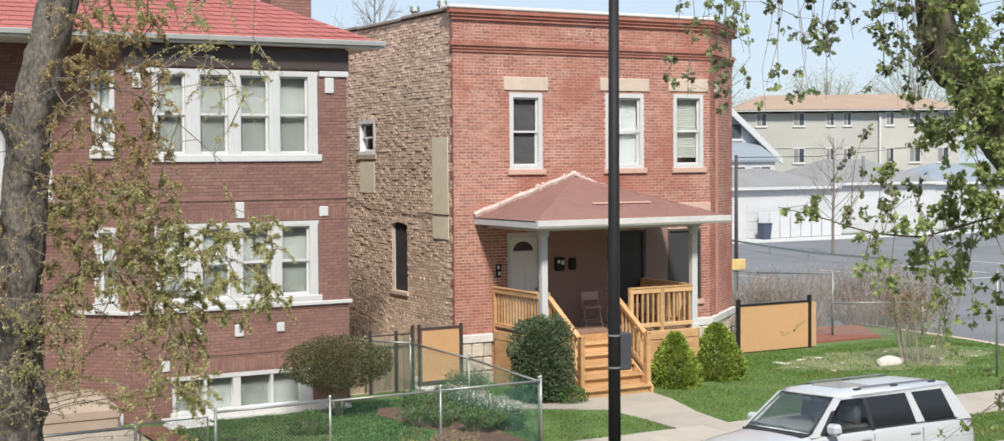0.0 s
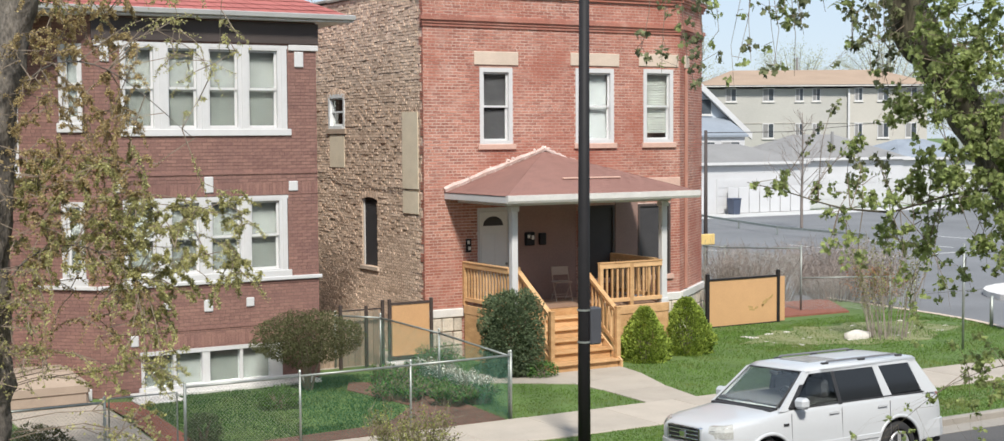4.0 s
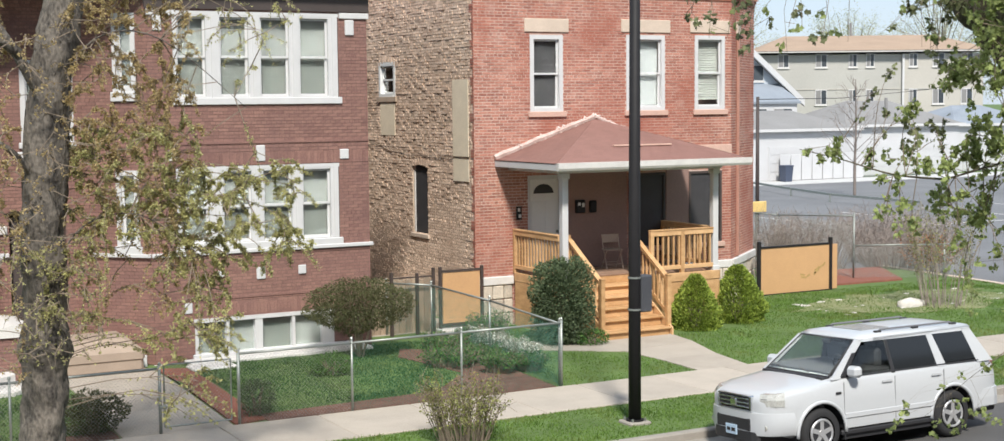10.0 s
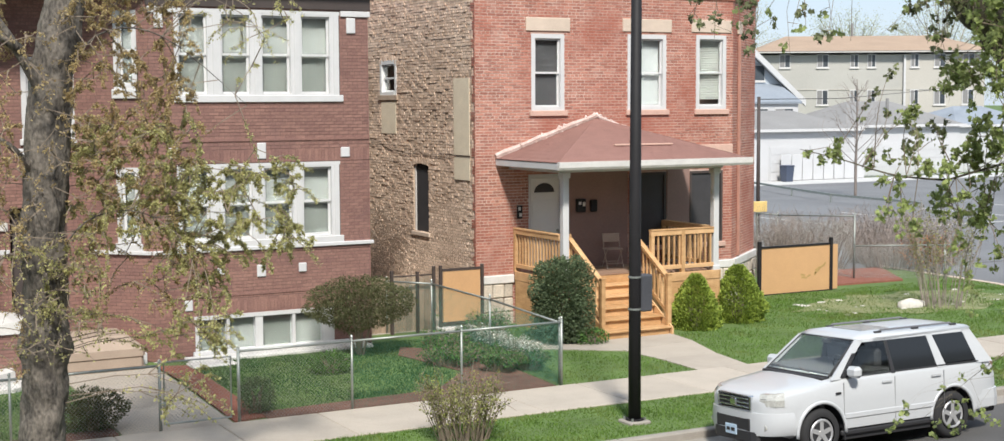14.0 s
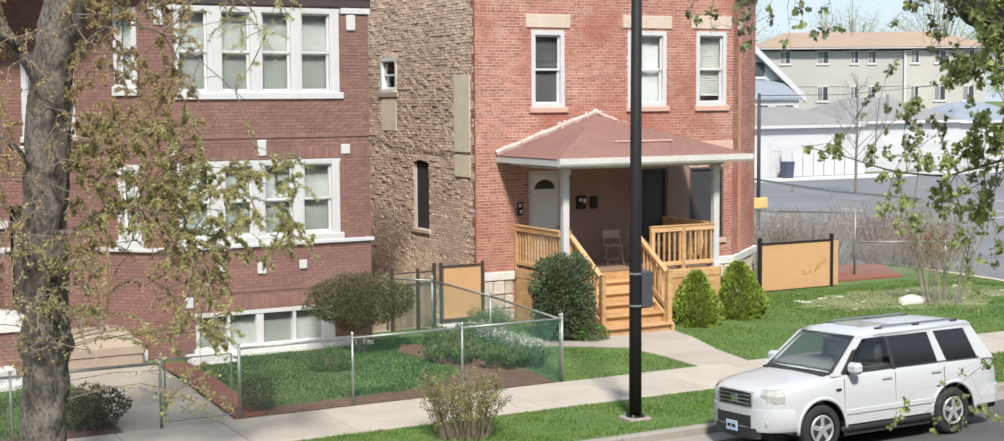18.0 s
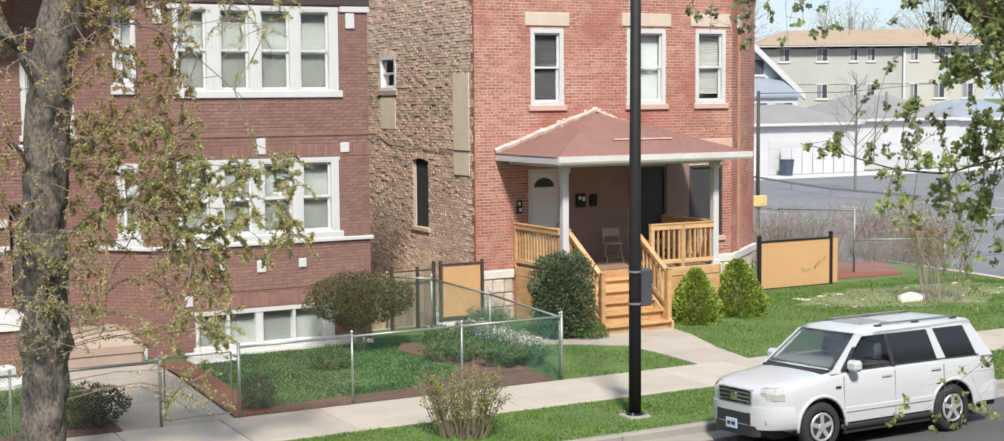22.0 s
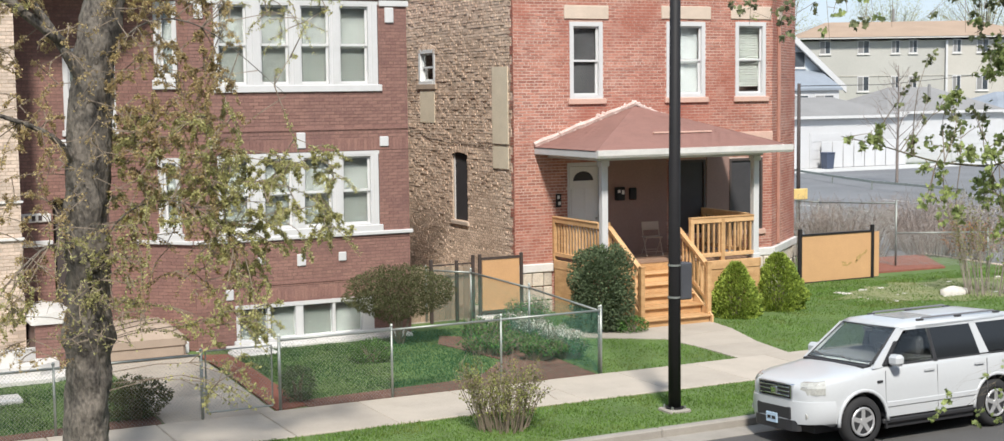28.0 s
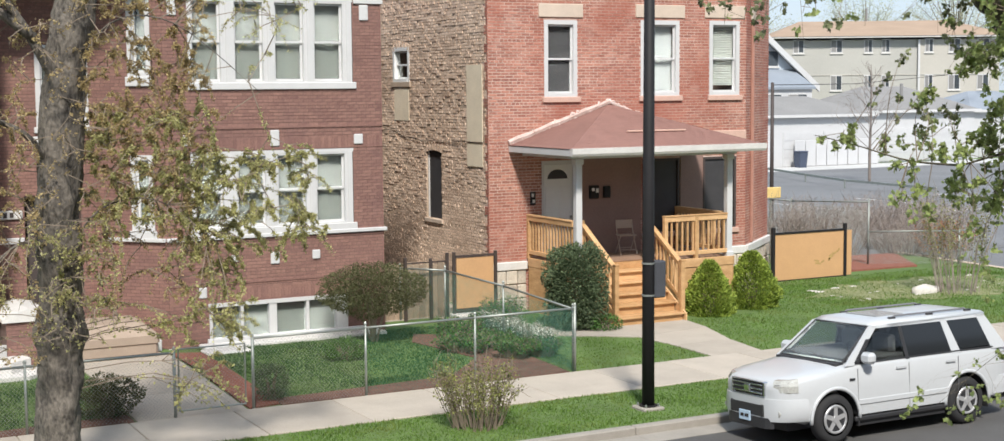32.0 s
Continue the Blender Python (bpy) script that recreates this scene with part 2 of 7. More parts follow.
    def prism(self, outline, a, b, axis=1, m=None):
        """An outline of (u, w) pulled from a to b along one axis."""
        def at(u, w, d):
            q = [u, w]
            q.insert(axis, d)
            return tuple(m @ Vector(q)) if m else tuple(q)
        n, k = len(self.v), len(outline)
        self.v += [at(u, w, a) for u, w in outline] + [at(u, w, b) for u, w in outline]
        self.f += [tuple(n + i for i in range(k)), tuple(n + k + i for i in reversed(range(k)))]
        self.f += [(n + i, n + k + i, n + k + (i + 1) % k, n + (i + 1) % k) for i in range(k)]
        return self

    def mesh(self, name, smooth=False):
        me = bpy.data.meshes.new(name)
        me.from_pydata(self.v, [], self.f)
        bm = bmesh.new()
        bm.from_mesh(me)
        if len(bm.faces) < 30000:
            bmesh.ops.recalc_face_normals(bm, faces=bm.faces)
        bm.to_mesh(me)
        bm.free()
        if smooth:
            me.polygons.foreach_set("use_smooth", [True] * len(me.polygons))
        return me


def part(name, g, material, parent=None, label="", smooth=False, kind=""):
    me = g if isinstance(g, bpy.types.Mesh) else g.mesh(name, smooth)
    if not me.materials:
        me.materials.append(material)
    ob = new(name, me)
    if parent:
        ob.parent = parent
        ob.matrix_parent_inverse = parent.matrix_basis.inverted()
    if label or kind:
        tagged(ob, label, kind=kind)
    return ob


def thing(name, label, category, group="", kind="", at=(0, 0, 0)):
    ob = new(name)
    ob.location = at
    ob.matrix_basis = Matrix.Translation(at)
    return tagged(ob, label, category, group, kind)


class Wall:
    """A wall frame: u runs along the wall, d outwards from its face, z up."""

    def __init__(self, a, b, outward):
        self.o = Vector((a[0], a[1], 0))
        self.u = (Vector((b[0], b[1], 0)) - self.o).normalized()
        self.length = (Vector((b[0], b[1], 0)) - self.o).length
        self.n = Vector((*outward, 0)).normalized()
        self.m = Matrix(((self.u.x, self.n.x, 0, self.o.x), (self.u.y, self.n.y, 0, self.o.y), (0, 0, 1, 0), (0, 0, 0, 1)))

    def core(self, g, u0, u1, z0, z1, holes=(), thick=0.30, face=0.0):
        """The wall with its openings cut through."""
        us = sorted({u0, u1, *(h[0] for h in holes), *(h[1] for h in holes)})
        zs = sorted({z0, z1, *(h[2] for h in holes), *(h[3] for h in holes)})
        m = self.m
        for a, b in zip(us, us[1:]):
            for c, d in zip(zs, zs[1:]):
                if any(h[0] - 1e-6 <= a and b <= h[1] + 1e-6 and h[2] - 1e-6 <= c and d <= h[3] + 1e-6 for h in holes):
                    continue
                for s in (face, -thick):
                    g.face(*(m @ Vector(q) for q in ((a, s, c), (b, s, c), (b, s, d), (a, s, d))))
        for a, b, c, d in [(u0, u1, z0, z1), *holes]:
            ring = ((a, c), (b, c), (b, d), (a, d))
            for (p, q), (r, s) in zip(ring, ring[1:] + ring[:1]):
                g.face(*(m @ Vector(w) for w in ((p, face, q), (r, face, s), (r, -thick, s), (p, -thick, q))))
        return g

    def bricks(self, parent, material, u0, u1, z0, z1, holes=(), near=None, bl=0.213, ch=0.068, joint=0.011, proud=0.007, rough=0.0, uneven=0.0):
        """Bricks laid in courses; those inside the rectangle near are single pieces, the rest one mesh."""
        g, singles, n = Geo(), [], 0
        rows = int(round((z1 - z0) / ch))
        ch = (z1 - z0) / rows
        for r in range(rows):
            za, zb = z0 + r * ch + joint / 2, z0 + (r + 1) * ch - joint / 2
            header = r % 7 == 6
            step = bl / 2 if header else bl
            cuts = [(u0, u1)]
            for h in holes:
                if h[2] < zb - 0.02 and h[3] > za + 0.02:
                    cuts = [q for a, b in cuts for q in ((a, min(b, h[0])), (max(a, h[1]), b)) if q[1] - q[0] > 0.03]
            for a, b in cuts:
                s = u0 + step * (math.floor((a - u0) / step) - (0.5 if r % 2 else 0.25 * header))
                while s < b:
                    p, q = max(s + joint / 2, a), min(s + step - joint / 2, b)
                    s += step
                    if q - p < 0.025:
                        continue
                    pr = proud + (random.uniform(-rough, rough) if rough else 0)
                    if near and near[0] < p and q < near[1] and near[2] < za and zb < near[3] and q - p > step - joint - 0.002 and not header and len(singles) < 290:
                        singles.append((p, za))
                        continue
                    if uneven:
                        e = [random.uniform(-uneven, uneven) for i in range(4)]
                        p, q, za_, zb_ = p + e[0] * 2, q + e[1] * 2, za + e[2], zb + e[3]
                    else:
                        za_, zb_ = za, zb
                    k = len(g.v)
                    g.v += [tuple(self.m @ Vector(w)) for w in ((p, 0, za_), (q, 0, za_), (q, 0, zb_), (p, 0, zb_), (p, pr, za_), (q, pr, za_), (q, pr, zb_), (p, pr, zb_))]
                    g.f += [(k + 4, k + 5, k + 6, k + 7), (k, k + 1, k + 5, k + 4), (k + 1, k + 2, k + 6, k + 5), (k + 2, k + 3, k + 7, k + 6), (k + 3, k, k + 4, k + 7)]
        me = bpy.data.meshes.new("brickwork")
        me.from_pydata(g.v, [], g.f)
        part("brickwork", me, material, parent, kind="stuff")
        if singles:
            one = Geo().box(0, bl - joint, -0.03, proud, 0, ch - joint).mesh("brick")
            one.materials.append(material)
            for p, za in singles:
                ob = new("brick", one)
                ob.parent = parent
                ob.matrix_basis = self.m @ Matrix.Translation((p, 0, za))

    def slab(self, g, u0, u1, d0, d1, z0, z1, bev=0.0):
        return g.box(u0, u1, d0, d1, z0, z1, self.m, bev)


def sash_window(w, parent, u0, u1, z0, z1, casing=0.09, blind=BLIND, depth=0.10, label="", frame_mat=WHITE, drop=1.0, screen=False, lower=None, slats=False):
    """A double-hung window in the opening u0..u1, z0..z1 of wall w: frame, two sashes, panes, blind."""
    win = part("window", w.slab(w.slab(w.slab(w.slab(Geo(), u0, u0 + casing, -depth, 0.02, z0, z1), u1 - casing, u1, -depth, 0.02, z0, z1), u0 + casing, u1 - casing, -depth, 0.02, z1 - casing, z1), u0 + casing, u1 - casing, -depth, 0.03, z0, z0 + casing * 0.8), frame_mat, parent, label)
    a, b, c, d = u0 + casing, u1 - casing, z0 + casing * 0.8, z1 - casing
    mid, r = (c + d) / 2, 0.045
    for lo, hi, off in ((mid - r / 2, d, -0.045), (c, mid + r / 2, -0.08)):
        g = Geo()
        w.slab(g, a, a + r, off - 0.03, off, lo, hi)
        w.slab(g, b - r, b, off - 0.03, off, lo, hi)
        w.slab(g, a + r, b - r, off - 0.03, off, lo, lo + r)
        w.slab(g, a + r, b - r, off - 0.03, off, hi - r, hi)
        part("sash", g, frame_mat, win)
        p = part("pane", w.slab(Geo(), a + r, b - r, off - 0.018, off - 0.012, lo + r, hi - r), GLASS, win)
        p.visible_shadow = False
    if blind:
        zb = d - (d - c) * drop
        if slats:
            g = Geo()
            z = d
            while z > zb + 0.03:
                w.slab(g, a, b, -0.17, -0.155, z - 0.034, z - 0.006)
                z -= 0.042
            part("venetian_blind", g, blind, win)
        else:
            part("blind", w.slab(Geo(), a, b, -0.19, -0.175, mid if lower else zb, d), blind, win)
        if lower:
            part("lower_blind", w.slab(Geo(), a, b, -0.19, -0.175, zb, mid), lower, win)
    if screen:
        dd = -0.02 if screen == "out" else -0.125
        part("insect_screen", w.slab(Geo(), a + 0.01, b - 0.01, dd - 0.01, dd, c, d), SCREEN, win)
    return win

# ---- ground, street, pavements ----
edge = [(29.8, 22.45), (30.05, 24.6), (30.25, 25.8), (30.6, 26.9), (30.85, 28.4), (30.95, 30.0), (31.2, 33.2)]


def kerb_x(y):
    """Where the corner kerb runs."""
    for (ax, ay), (bx, by) in zip(edge, edge[1:]):
        if ay <= y <= by:
            return ax + (bx - ax) * (y - ay) / (by - ay)
    return edge[0][0] if y < edge[0][1] else edge[-1][0]


def lawn_z(x, y):
    """Height of the turf: street side, a gentle rise to the houses, the lot behind."""
    if y < 18.45:
        return -0.22
    if y > 33 or x > max(kerb_x(y), 29.8) + 0.12:
        return -0.06
    return 0.0 if y < 22.6 else min(0.13, (y - 22.6) * 0.04)


xs = [-900, -300, -100, -40, -20, -10, 0, *[i * 1.0 for i in range(1, 30)], *[29.8 + i * 0.1 for i in range(16)], 34, 45, 70, 110, 200, 400, 1200]
ys = [-600, -150, -50, -10, 0, 10, 18.44, 18.46, *[19 + i * 0.5 for i in range(24)], 31, 32, 32.9, 33.1, 36, 45, 60, 80, 120, 250, 600, 1800]
g = Geo()
g.v = [(x, y, lawn_z(x, y)) for y in ys for x in xs]
g.f = [(j * len(xs) + i, j * len(xs) + i + 1, (j + 1) * len(xs) + i + 1, (j + 1) * len(xs) + i) for j in range(len(ys) - 1) for i in range(len(xs) - 1)]
tagged(part("ground", g, SOIL), "green lawn and bare soil reaching to the horizon", "ground", kind="structure")

g = Geo().box(-250, 400, 8.2, 17.80, -0.35, -0.13)
tagged(part("road", g, ASPHALT), "grey worn asphalt street with a parked car", "road", kind="structure")
g = Geo().box(-250, 400, 1.5, 4.5, -0.35, -0.1)
tagged(part("near_pavement", g, CONCRETE), "pale concrete pavement on the near side of the street", "pavement", kind="structure")
kerb = thing("kerb", "weathered pale concrete kerb with gutter strip", "kerb", kind="structure")
n = -24.0
while n < 30.0:
    part("kerb_stone", Geo().box(n + 0.004, n + 2.996, 18.28, 18.455, -0.30, 0.005, bev=0.02), KERBSTONE, kerb)
    part("gutter_slab", Geo().box(n + 0.004, n + 2.996, 17.80, 18.28, -0.30, -0.122), KERBSTONE, kerb)
    n += 3.0

walkway = thing("sidewalk", "pale concrete sidewalk of square slabs", "sidewalk", kind="structure")
n = -20.3
while n < 31:
    part("slab", Geo().box(n + 0.006, n + 1.694, 20.62, 22.44, -0.2, 0.022 + random.uniform(0, 0.006), bev=0.012), CONCRETE, walkway)
    n += 1.7
part("slab", Geo().box(31.02, 60, 20.62, 22.44, -0.2, 0.022), CONCRETE, walkway)


def strip(name, pts, z, material, label, category, thick=0.08):
    """A flat paved or mulched piece from its outline; z may be a number or follow the turf plus a rise."""
    g, k = Geo(), len(pts)
    g.v = [(x, y, lawn_z(x, y) + z) for x, y in pts] + [(x, y, lawn_z(x, y) + z - thick) for x, y in pts]
    g.f = [tuple(range(k)), tuple(reversed(range(k, 2 * k)))] + [(i, (i + 1) % k, k + (i + 1) % k, k + i) for i in range(k)]
    return tagged(part(name, g, material), label, category, kind="structure")


front_walk = thing("front_walk", "pale concrete walk from the sidewalk to the wooden stairs", "path", kind="structure")
for quad in (((16.50, 22.45), (17.70, 22.45), (17.80, 23.6), (16.42, 23.6)), ((16.42, 23.61), (17.80, 23.61), (18.12, 24.9), (16.22, 24.62)), ((16.22, 24.63), (18.12, 24.91), (18.22, 26.2), (16.22, 26.2)),
             ((14.2, 25.78), (16.21, 24.62), (16.21, 25.95), (14.2, 26.8)), ((13.6, 26.81), (14.7, 26.81), (14.9, 28.8), (13.6, 28.8))):
    g, k = Geo(), 4
    g.v = [(x, y, lawn_z(x, y) + 0.018) for x, y in quad] + [(x, y, lawn_z(x, y) - 0.1) for x, y in quad]
    g.f = [(0, 1, 2, 3), (7, 6, 5, 4), (0, 1, 5, 4), (1, 2, 6, 5), (2, 3, 7, 6), (3, 0, 4, 7)]
    part("slab", g, CONCRETE, front_walk)
entry_walk = thing("entry_walk", "pale concrete walk leading to stone steps", "path", kind="structure")
for a, b in ((22.45, 24.1), (24.11, 25.8), (25.81, 27.6)):
    part("slab", Geo().hexa([(5.35, a, -0.1), (7.15, a, -0.1), (7.15, b, -0.1), (5.35, b, -0.1), (5.35, a, lawn_z(6, a) + 0.02), (7.15, a, lawn_z(6, a) + 0.02), (7.15, b, lawn_z(6, b) + 0.02), (5.35, b, lawn_z(6, b) + 0.02)]), CONCRETE, entry_walk)
strip("mulch_bed", [(7.2, 22.5), (7.75, 22.62), (7.75, 25.85), (7.75, 27.2), (7.2, 27.4), (7.2, 25.85), (7.2, 22.62)], 0.03, REDMULCH, "strip of red mulch beside the entry walk", "mulch bed")
strip("mulch_bed", [(7.76, 22.5), (13.3, 22.5), (13.3, 26.2), (12.2, 27.0), (11.8, 26.2), (12.3, 24.3), (11.2, 23.15), (7.76, 22.95)], 0.025, MULCH, "dark brown mulch bed along the wire fence", "mulch bed")
strip("soil_strip", [(-6.0, 22.47), (5.3, 22.47), (5.3, 22.95), (4.2, 22.9), (3.0, 22.8), (1.5, 23.0), (-1.0, 23.1), (-6.0, 23.3)], 0.03, MULCH, "dark bare soil along the front fence", "soil")
strip("mulch_bed", [(26.6, 30.2), (29.2, 30.1), (30.8, 32.7), (28.0, 32.9)], 0.05, REDMULCH, "red mulch bed behind the wooden panel", "mulch bed")

lot = Geo().box(28.6, 200, 33.2, 74.4, -0.3, 0.0)
tagged(part("car_park", lot, LOT), "blue-grey asphalt car park, empty", "car park", kind="structure")
g = Geo()
g.v = [(200, 22.46, -0.02), (200, 33.19, -0.02)] + [(x + 0.1, min(y, 33.19), -0.02) for x, y in reversed(edge)]
g.f = [tuple(range(len(g.v)))]
tagged(part("side_street", g, LOT), "blue-grey asphalt side street beside the lawn", "road", kind="structure")
tagged(part("gangway", Geo().box(12.1, 14.8, 28.85, 43, -0.1, 0.145), CONCRETE), "narrow concrete gangway between the houses", "path", kind="structure")
corner = thing("corner_kerb", "pale concrete kerb round the corner lawn", "kerb", kind="structure")
for (ax, ay), (bx, by) in zip(edge, edge[1:]):
    part("kerb_stone", Geo().hexa([(ax, ay, -0.2), (ax + 0.2, ay, -0.2), (bx + 0.2, by, -0.2), (bx, by, -0.2), (ax, ay, 0.15), (ax + 0.2, ay, 0.15), (bx + 0.2, by, 0.15), (bx, by, 0.15)]), STONE, corner)
g = Geo()
ring = [(39.5 + 3.4 * math.cos(a), 29.9 + 3.2 * math.sin(a)) for a in [i * math.pi / 12 for i in range(24)]]
g.v = [(x, y, z) for z in (0.16, -0.1) for x, y in ring]
g.f = [tuple(range(24)), *[(i, (i + 1) % 24, 24 + (i + 1) % 24, 24 + i) for i in range(24)]]
tagged(part("traffic_island", g, OLDWHITE), "rounded pale concrete island on the side street", "traffic island", kind="structure")


# ---- brown brick two-flat ----
house_a = thing("brick_two_flat", "brown brick two-flat with a red hip roof and white-framed windows", "house", at=(9, 31, 0))
YA, YB = 27.95, 28.80
fa = Wall((7.35, YA), (11.97, YA), (0, -1))
ca = Wall((6.15, YA + 1.2), (7.35, YA), (-1, -1))
ra = Wall((3.2, YA + 1.2), (6.15, YA + 1.2), (0, -1))
sa = Wall((11.97, YA), (11.97, 45.0), (1, 0))
U = lambda x: x - 7.35
UP = (U(7.91), U(11.33), 5.34, 7.10)
LO = (U(7.91), U(11.30), 2.42, 4.02)
BS = (U(8.15), U(11.12), 0.22, 0.98)
hf = [UP, LO, BS]
wf = part("front_wall", fa.core(Geo(), 0, 4.62, -0.1, 7.60, hf), MORTAR_A, house_a)
hc = [(0.93, 1.44, 5.52, 7.05), (0.93, 1.44, 2.48, 3.98)]
wc = part("bay_wall", ca.core(Geo(), 0, ca.length, -0.1, 7.60, hc), MORTAR_A, house_a)
hr = [(1.95, 2.98, 4.55, 6.15), (1.66, 2.75, 0.95, 3.2)]
wr = part("entry_wall", ra.core(Geo(), 0, 2.95, -0.1, 7.60, hr), MORTAR_A, house_a)
part("side_wall", sa.core(Geo(), 0.301, 17, -0.1, 7.60), MORTAR_A, house_a)
g = Geo().box(3.2, 11.97, 44.7, 45.0, -0.1, 7.6)
g.box(3.2, 3.5, YA + 1.5, 44.7, -0.1, 7.6)
part("rear_wall", g, MORTAR_A, house_a)
part("floor_slab", Geo().box(3.6, 11.6, YA + 1.6, 44.6, 4.0, 4.2), DARKROOM, house_a)

# white-framed window groups: posts between four sashes
for u0, u1, z0, z1 in (UP, LO):
    bank = part("window_bank", fa.slab(Geo(), u0 - 0.09, u1 + 0.06, -0.12, 0.05, z0 - 0.09, z0 + 0.05, 0.01), WHITE, house_a, "white-painted wooden window group")
    part("head", fa.slab(Geo(), u0 - 0.06, u1, -0.12, 0.025, z1 - 0.07, z1), WHITE, bank)
    edges = [0.55, 1.20, 1.42, 2.08, 2.26, 2.94, 3.10, 3.79]
    for a, b in zip([u0 - 0.06, *edges[1::2]], [*edges[0::2], u1 - 0.02]):
        post = part("post", fa.slab(Geo(), a, b, -0.12, 0.022, z0 + 0.05, z1 - 0.07), WHITE, bank)
        if b - a > 0.12:
            part("cover_strip", fa.slab(Geo(), (a + b) / 2 - 0.035, (a + b) / 2 + 0.035, 0.022, 0.036, z0 + 0.05, z1 - 0.07), WHITE, post)
    for k in range(4):
        sash_window(fa, house_a, edges[2 * k], edges[2 * k + 1], z0 + 0.05, z1 - 0.07, 0.035, BLIND, 0.11, lower=SHADE_LOW)
sill = part("sill_band", fa.slab(Geo(), -0.02, 4.68, 0.0, 0.07, 2.26, 2.34, 0.012), WHITE, house_a, "white-painted stone sill band")
part("sill_band", ca.slab(Geo(), 0.3, ca.length - 0.02, 0.0, 0.07, 2.26, 2.34, 0.012), WHITE, house_a)
for u0, u1, z0, z1 in hc:
    sash_window(ca, house_a, u0, u1, z0, z1, 0.10, BLIND, 0.12, lower=SHADE_LOW)
    part("window_sill", ca.slab(Geo(), u0 - 0.04, u1 + 0.05, 0, 0.06, z0 - 0.19, z0, 0.012), WHITE, house_a)
sash_window(ra, house_a, *hr[0], 0.10, BLIND, 0.12)
part("window_sill", ra.slab(Geo(), 1.9, 3.0, 0, 0.06, 4.43, 4.55, 0.012), WHITE, house_a)
# basement windows
bw = part("basement_window", fa.slab(Geo(), BS[0] - 0.02, BS[1] + 0.02, -0.12, 0.04, 0.90, 0.98), WHITE, house_a, "white-framed basement window strip")
part("sill", fa.slab(Geo(), BS[0] - 0.05, BS[1] + 0.35, -0.12, 0.06, 0.14, 0.27, 0.012), WHITE, bw)
part("foundation_band", fa.slab(Geo(), -0.05, 4.66, 0.0, 0.05, 0.02, 0.135, 0.01), OLDWHITE, house_a)
part("window_ledge", fa.slab(Geo(), BS[0] - 0.25, 4.45, 0.05, 0.50, 0.06, 0.195, 0.02), OLDWHITE, house_a, "white-painted concrete ledge")
part("window_ledge", fa.slab(Geo(), BS[0] - 0.35, 1.35, 0.50, 1.05, 0.06, 0.165, 0.02), OLDWHITE, house_a)
for x, wd in ((U(8.15), 0.07), (U(8.80), 0.06), (U(9.40), 0.16), (U(10.20), 0.06), (U(10.86), 0.26)):
    part("post", fa.slab(Geo(), x, x + wd, -0.12, 0.025, 0.27, 0.90), WHITE, bw)
for a, b, m in ((8.22, 8.80, SHADE_LOW), (8.86, 9.40, BLIND), (9.56, 10.20, SHADE_LOW), (10.26, 10.86, BLIND)):
    p = part("pane", fa.slab(Geo(), U(a), U(b), -0.06, -0.054, 0.27, 0.90), GLASS, bw)
    p.visible_shadow = False
    part("blind", fa.slab(Geo(), U(a), U(b), -0.13, -0.12, 0.27, 0.90), m, bw)
# white stone blocks in the brick
for x, z0, z1, wd in ((9.60, 4.10, 4.43, 0.19), (11.42, 4.10, 4.31, 0.20), (7.80, 4.15, 4.36, 0.20), (11.58, 6.66, 6.98, 0.20), (7.55, 6.70, 7.0, 0.18), (8.70, 1.79, 1.93, 0.16), (9.55, 1.70, 1.95, 0.19), (10.44, 1.75, 1.94, 0.17), (8.03, 1.10, 1.32, 0.16)):
    part("stone_block", fa.slab(Geo(), U(x) - wd / 2, U(x) + wd / 2, 0, 0.04, z0, z1, 0.015), WHITE, house_a, "white-painted stone block")
for x, z in ((5.16, 4.27), (6.25, 4.25)):
    part("stone_block", ra.slab(Geo(), x - 3.2 - 0.09, x - 3.2 + 0.09, 0, 0.04, z - 0.1, z + 0.1, 0.015), WHITE, house_a)
part("stone_band", fa.slab(Geo(), U(11.35), 4.66, 0, 0.05, 7.0, 7.12, 0.012), WHITE, house_a)
part("stone_band", fa.slab(Geo(), -0.02, U(7.92), 0, 0.05, 7.0, 7.12, 0.012), WHITE, house_a)
# soldier courses over lower and basement windows
for z0, z1 in ((4.04, 4.28), (1.02, 1.24)):
    g = Geo()
    k = 0.02
    while k < 4.56:
        fa.slab(g, k, k + 0.06, 0.0, 0.012, z0, z1)
        k += 0.072
    part("soldier_course", g, BRICK_A, house_a, kind="stuff")
for z in (4.47, 2.20, 1.35):
    part("string_course", fa.slab(Geo(), 0, 4.62, 0, 0.022, z, z + 0.045), BRICK_A, house_a)
# entrance: door, surround, plaque with plain bars
door = part("front_door", ra.slab(Geo(), 1.72, 2.69, -0.24, -0.19, 0.95, 3.1, 0.01), DARKWOOD, house_a, "dark stained front door")
part("door_handle", ra.slab(Geo(), 2.58, 2.62, -0.19, -0.14, 1.9, 2.05, 0.008), GALV, door)
part("lintel", ra.slab(Geo(), 0.85, 1.62, 0, 0.06, 2.76, 2.94, 0.02), OLDWHITE, house_a, "white stone plaque beside the door")
g = Geo()
for k in range(4):
    ra.slab(g, 1.0 + k * 0.125, 1.07 + k * 0.125, 0.06, 0.066, 2.80, 2.90)
part("plaque_bars", g, DARKWOOD, house_a, "dark plain bars on the plaque")
part("stone_band", ra.slab(Geo(), 0.7, 1.64, 0, 0.07, 2.28, 2.40, 0.012), WHITE, house_a)
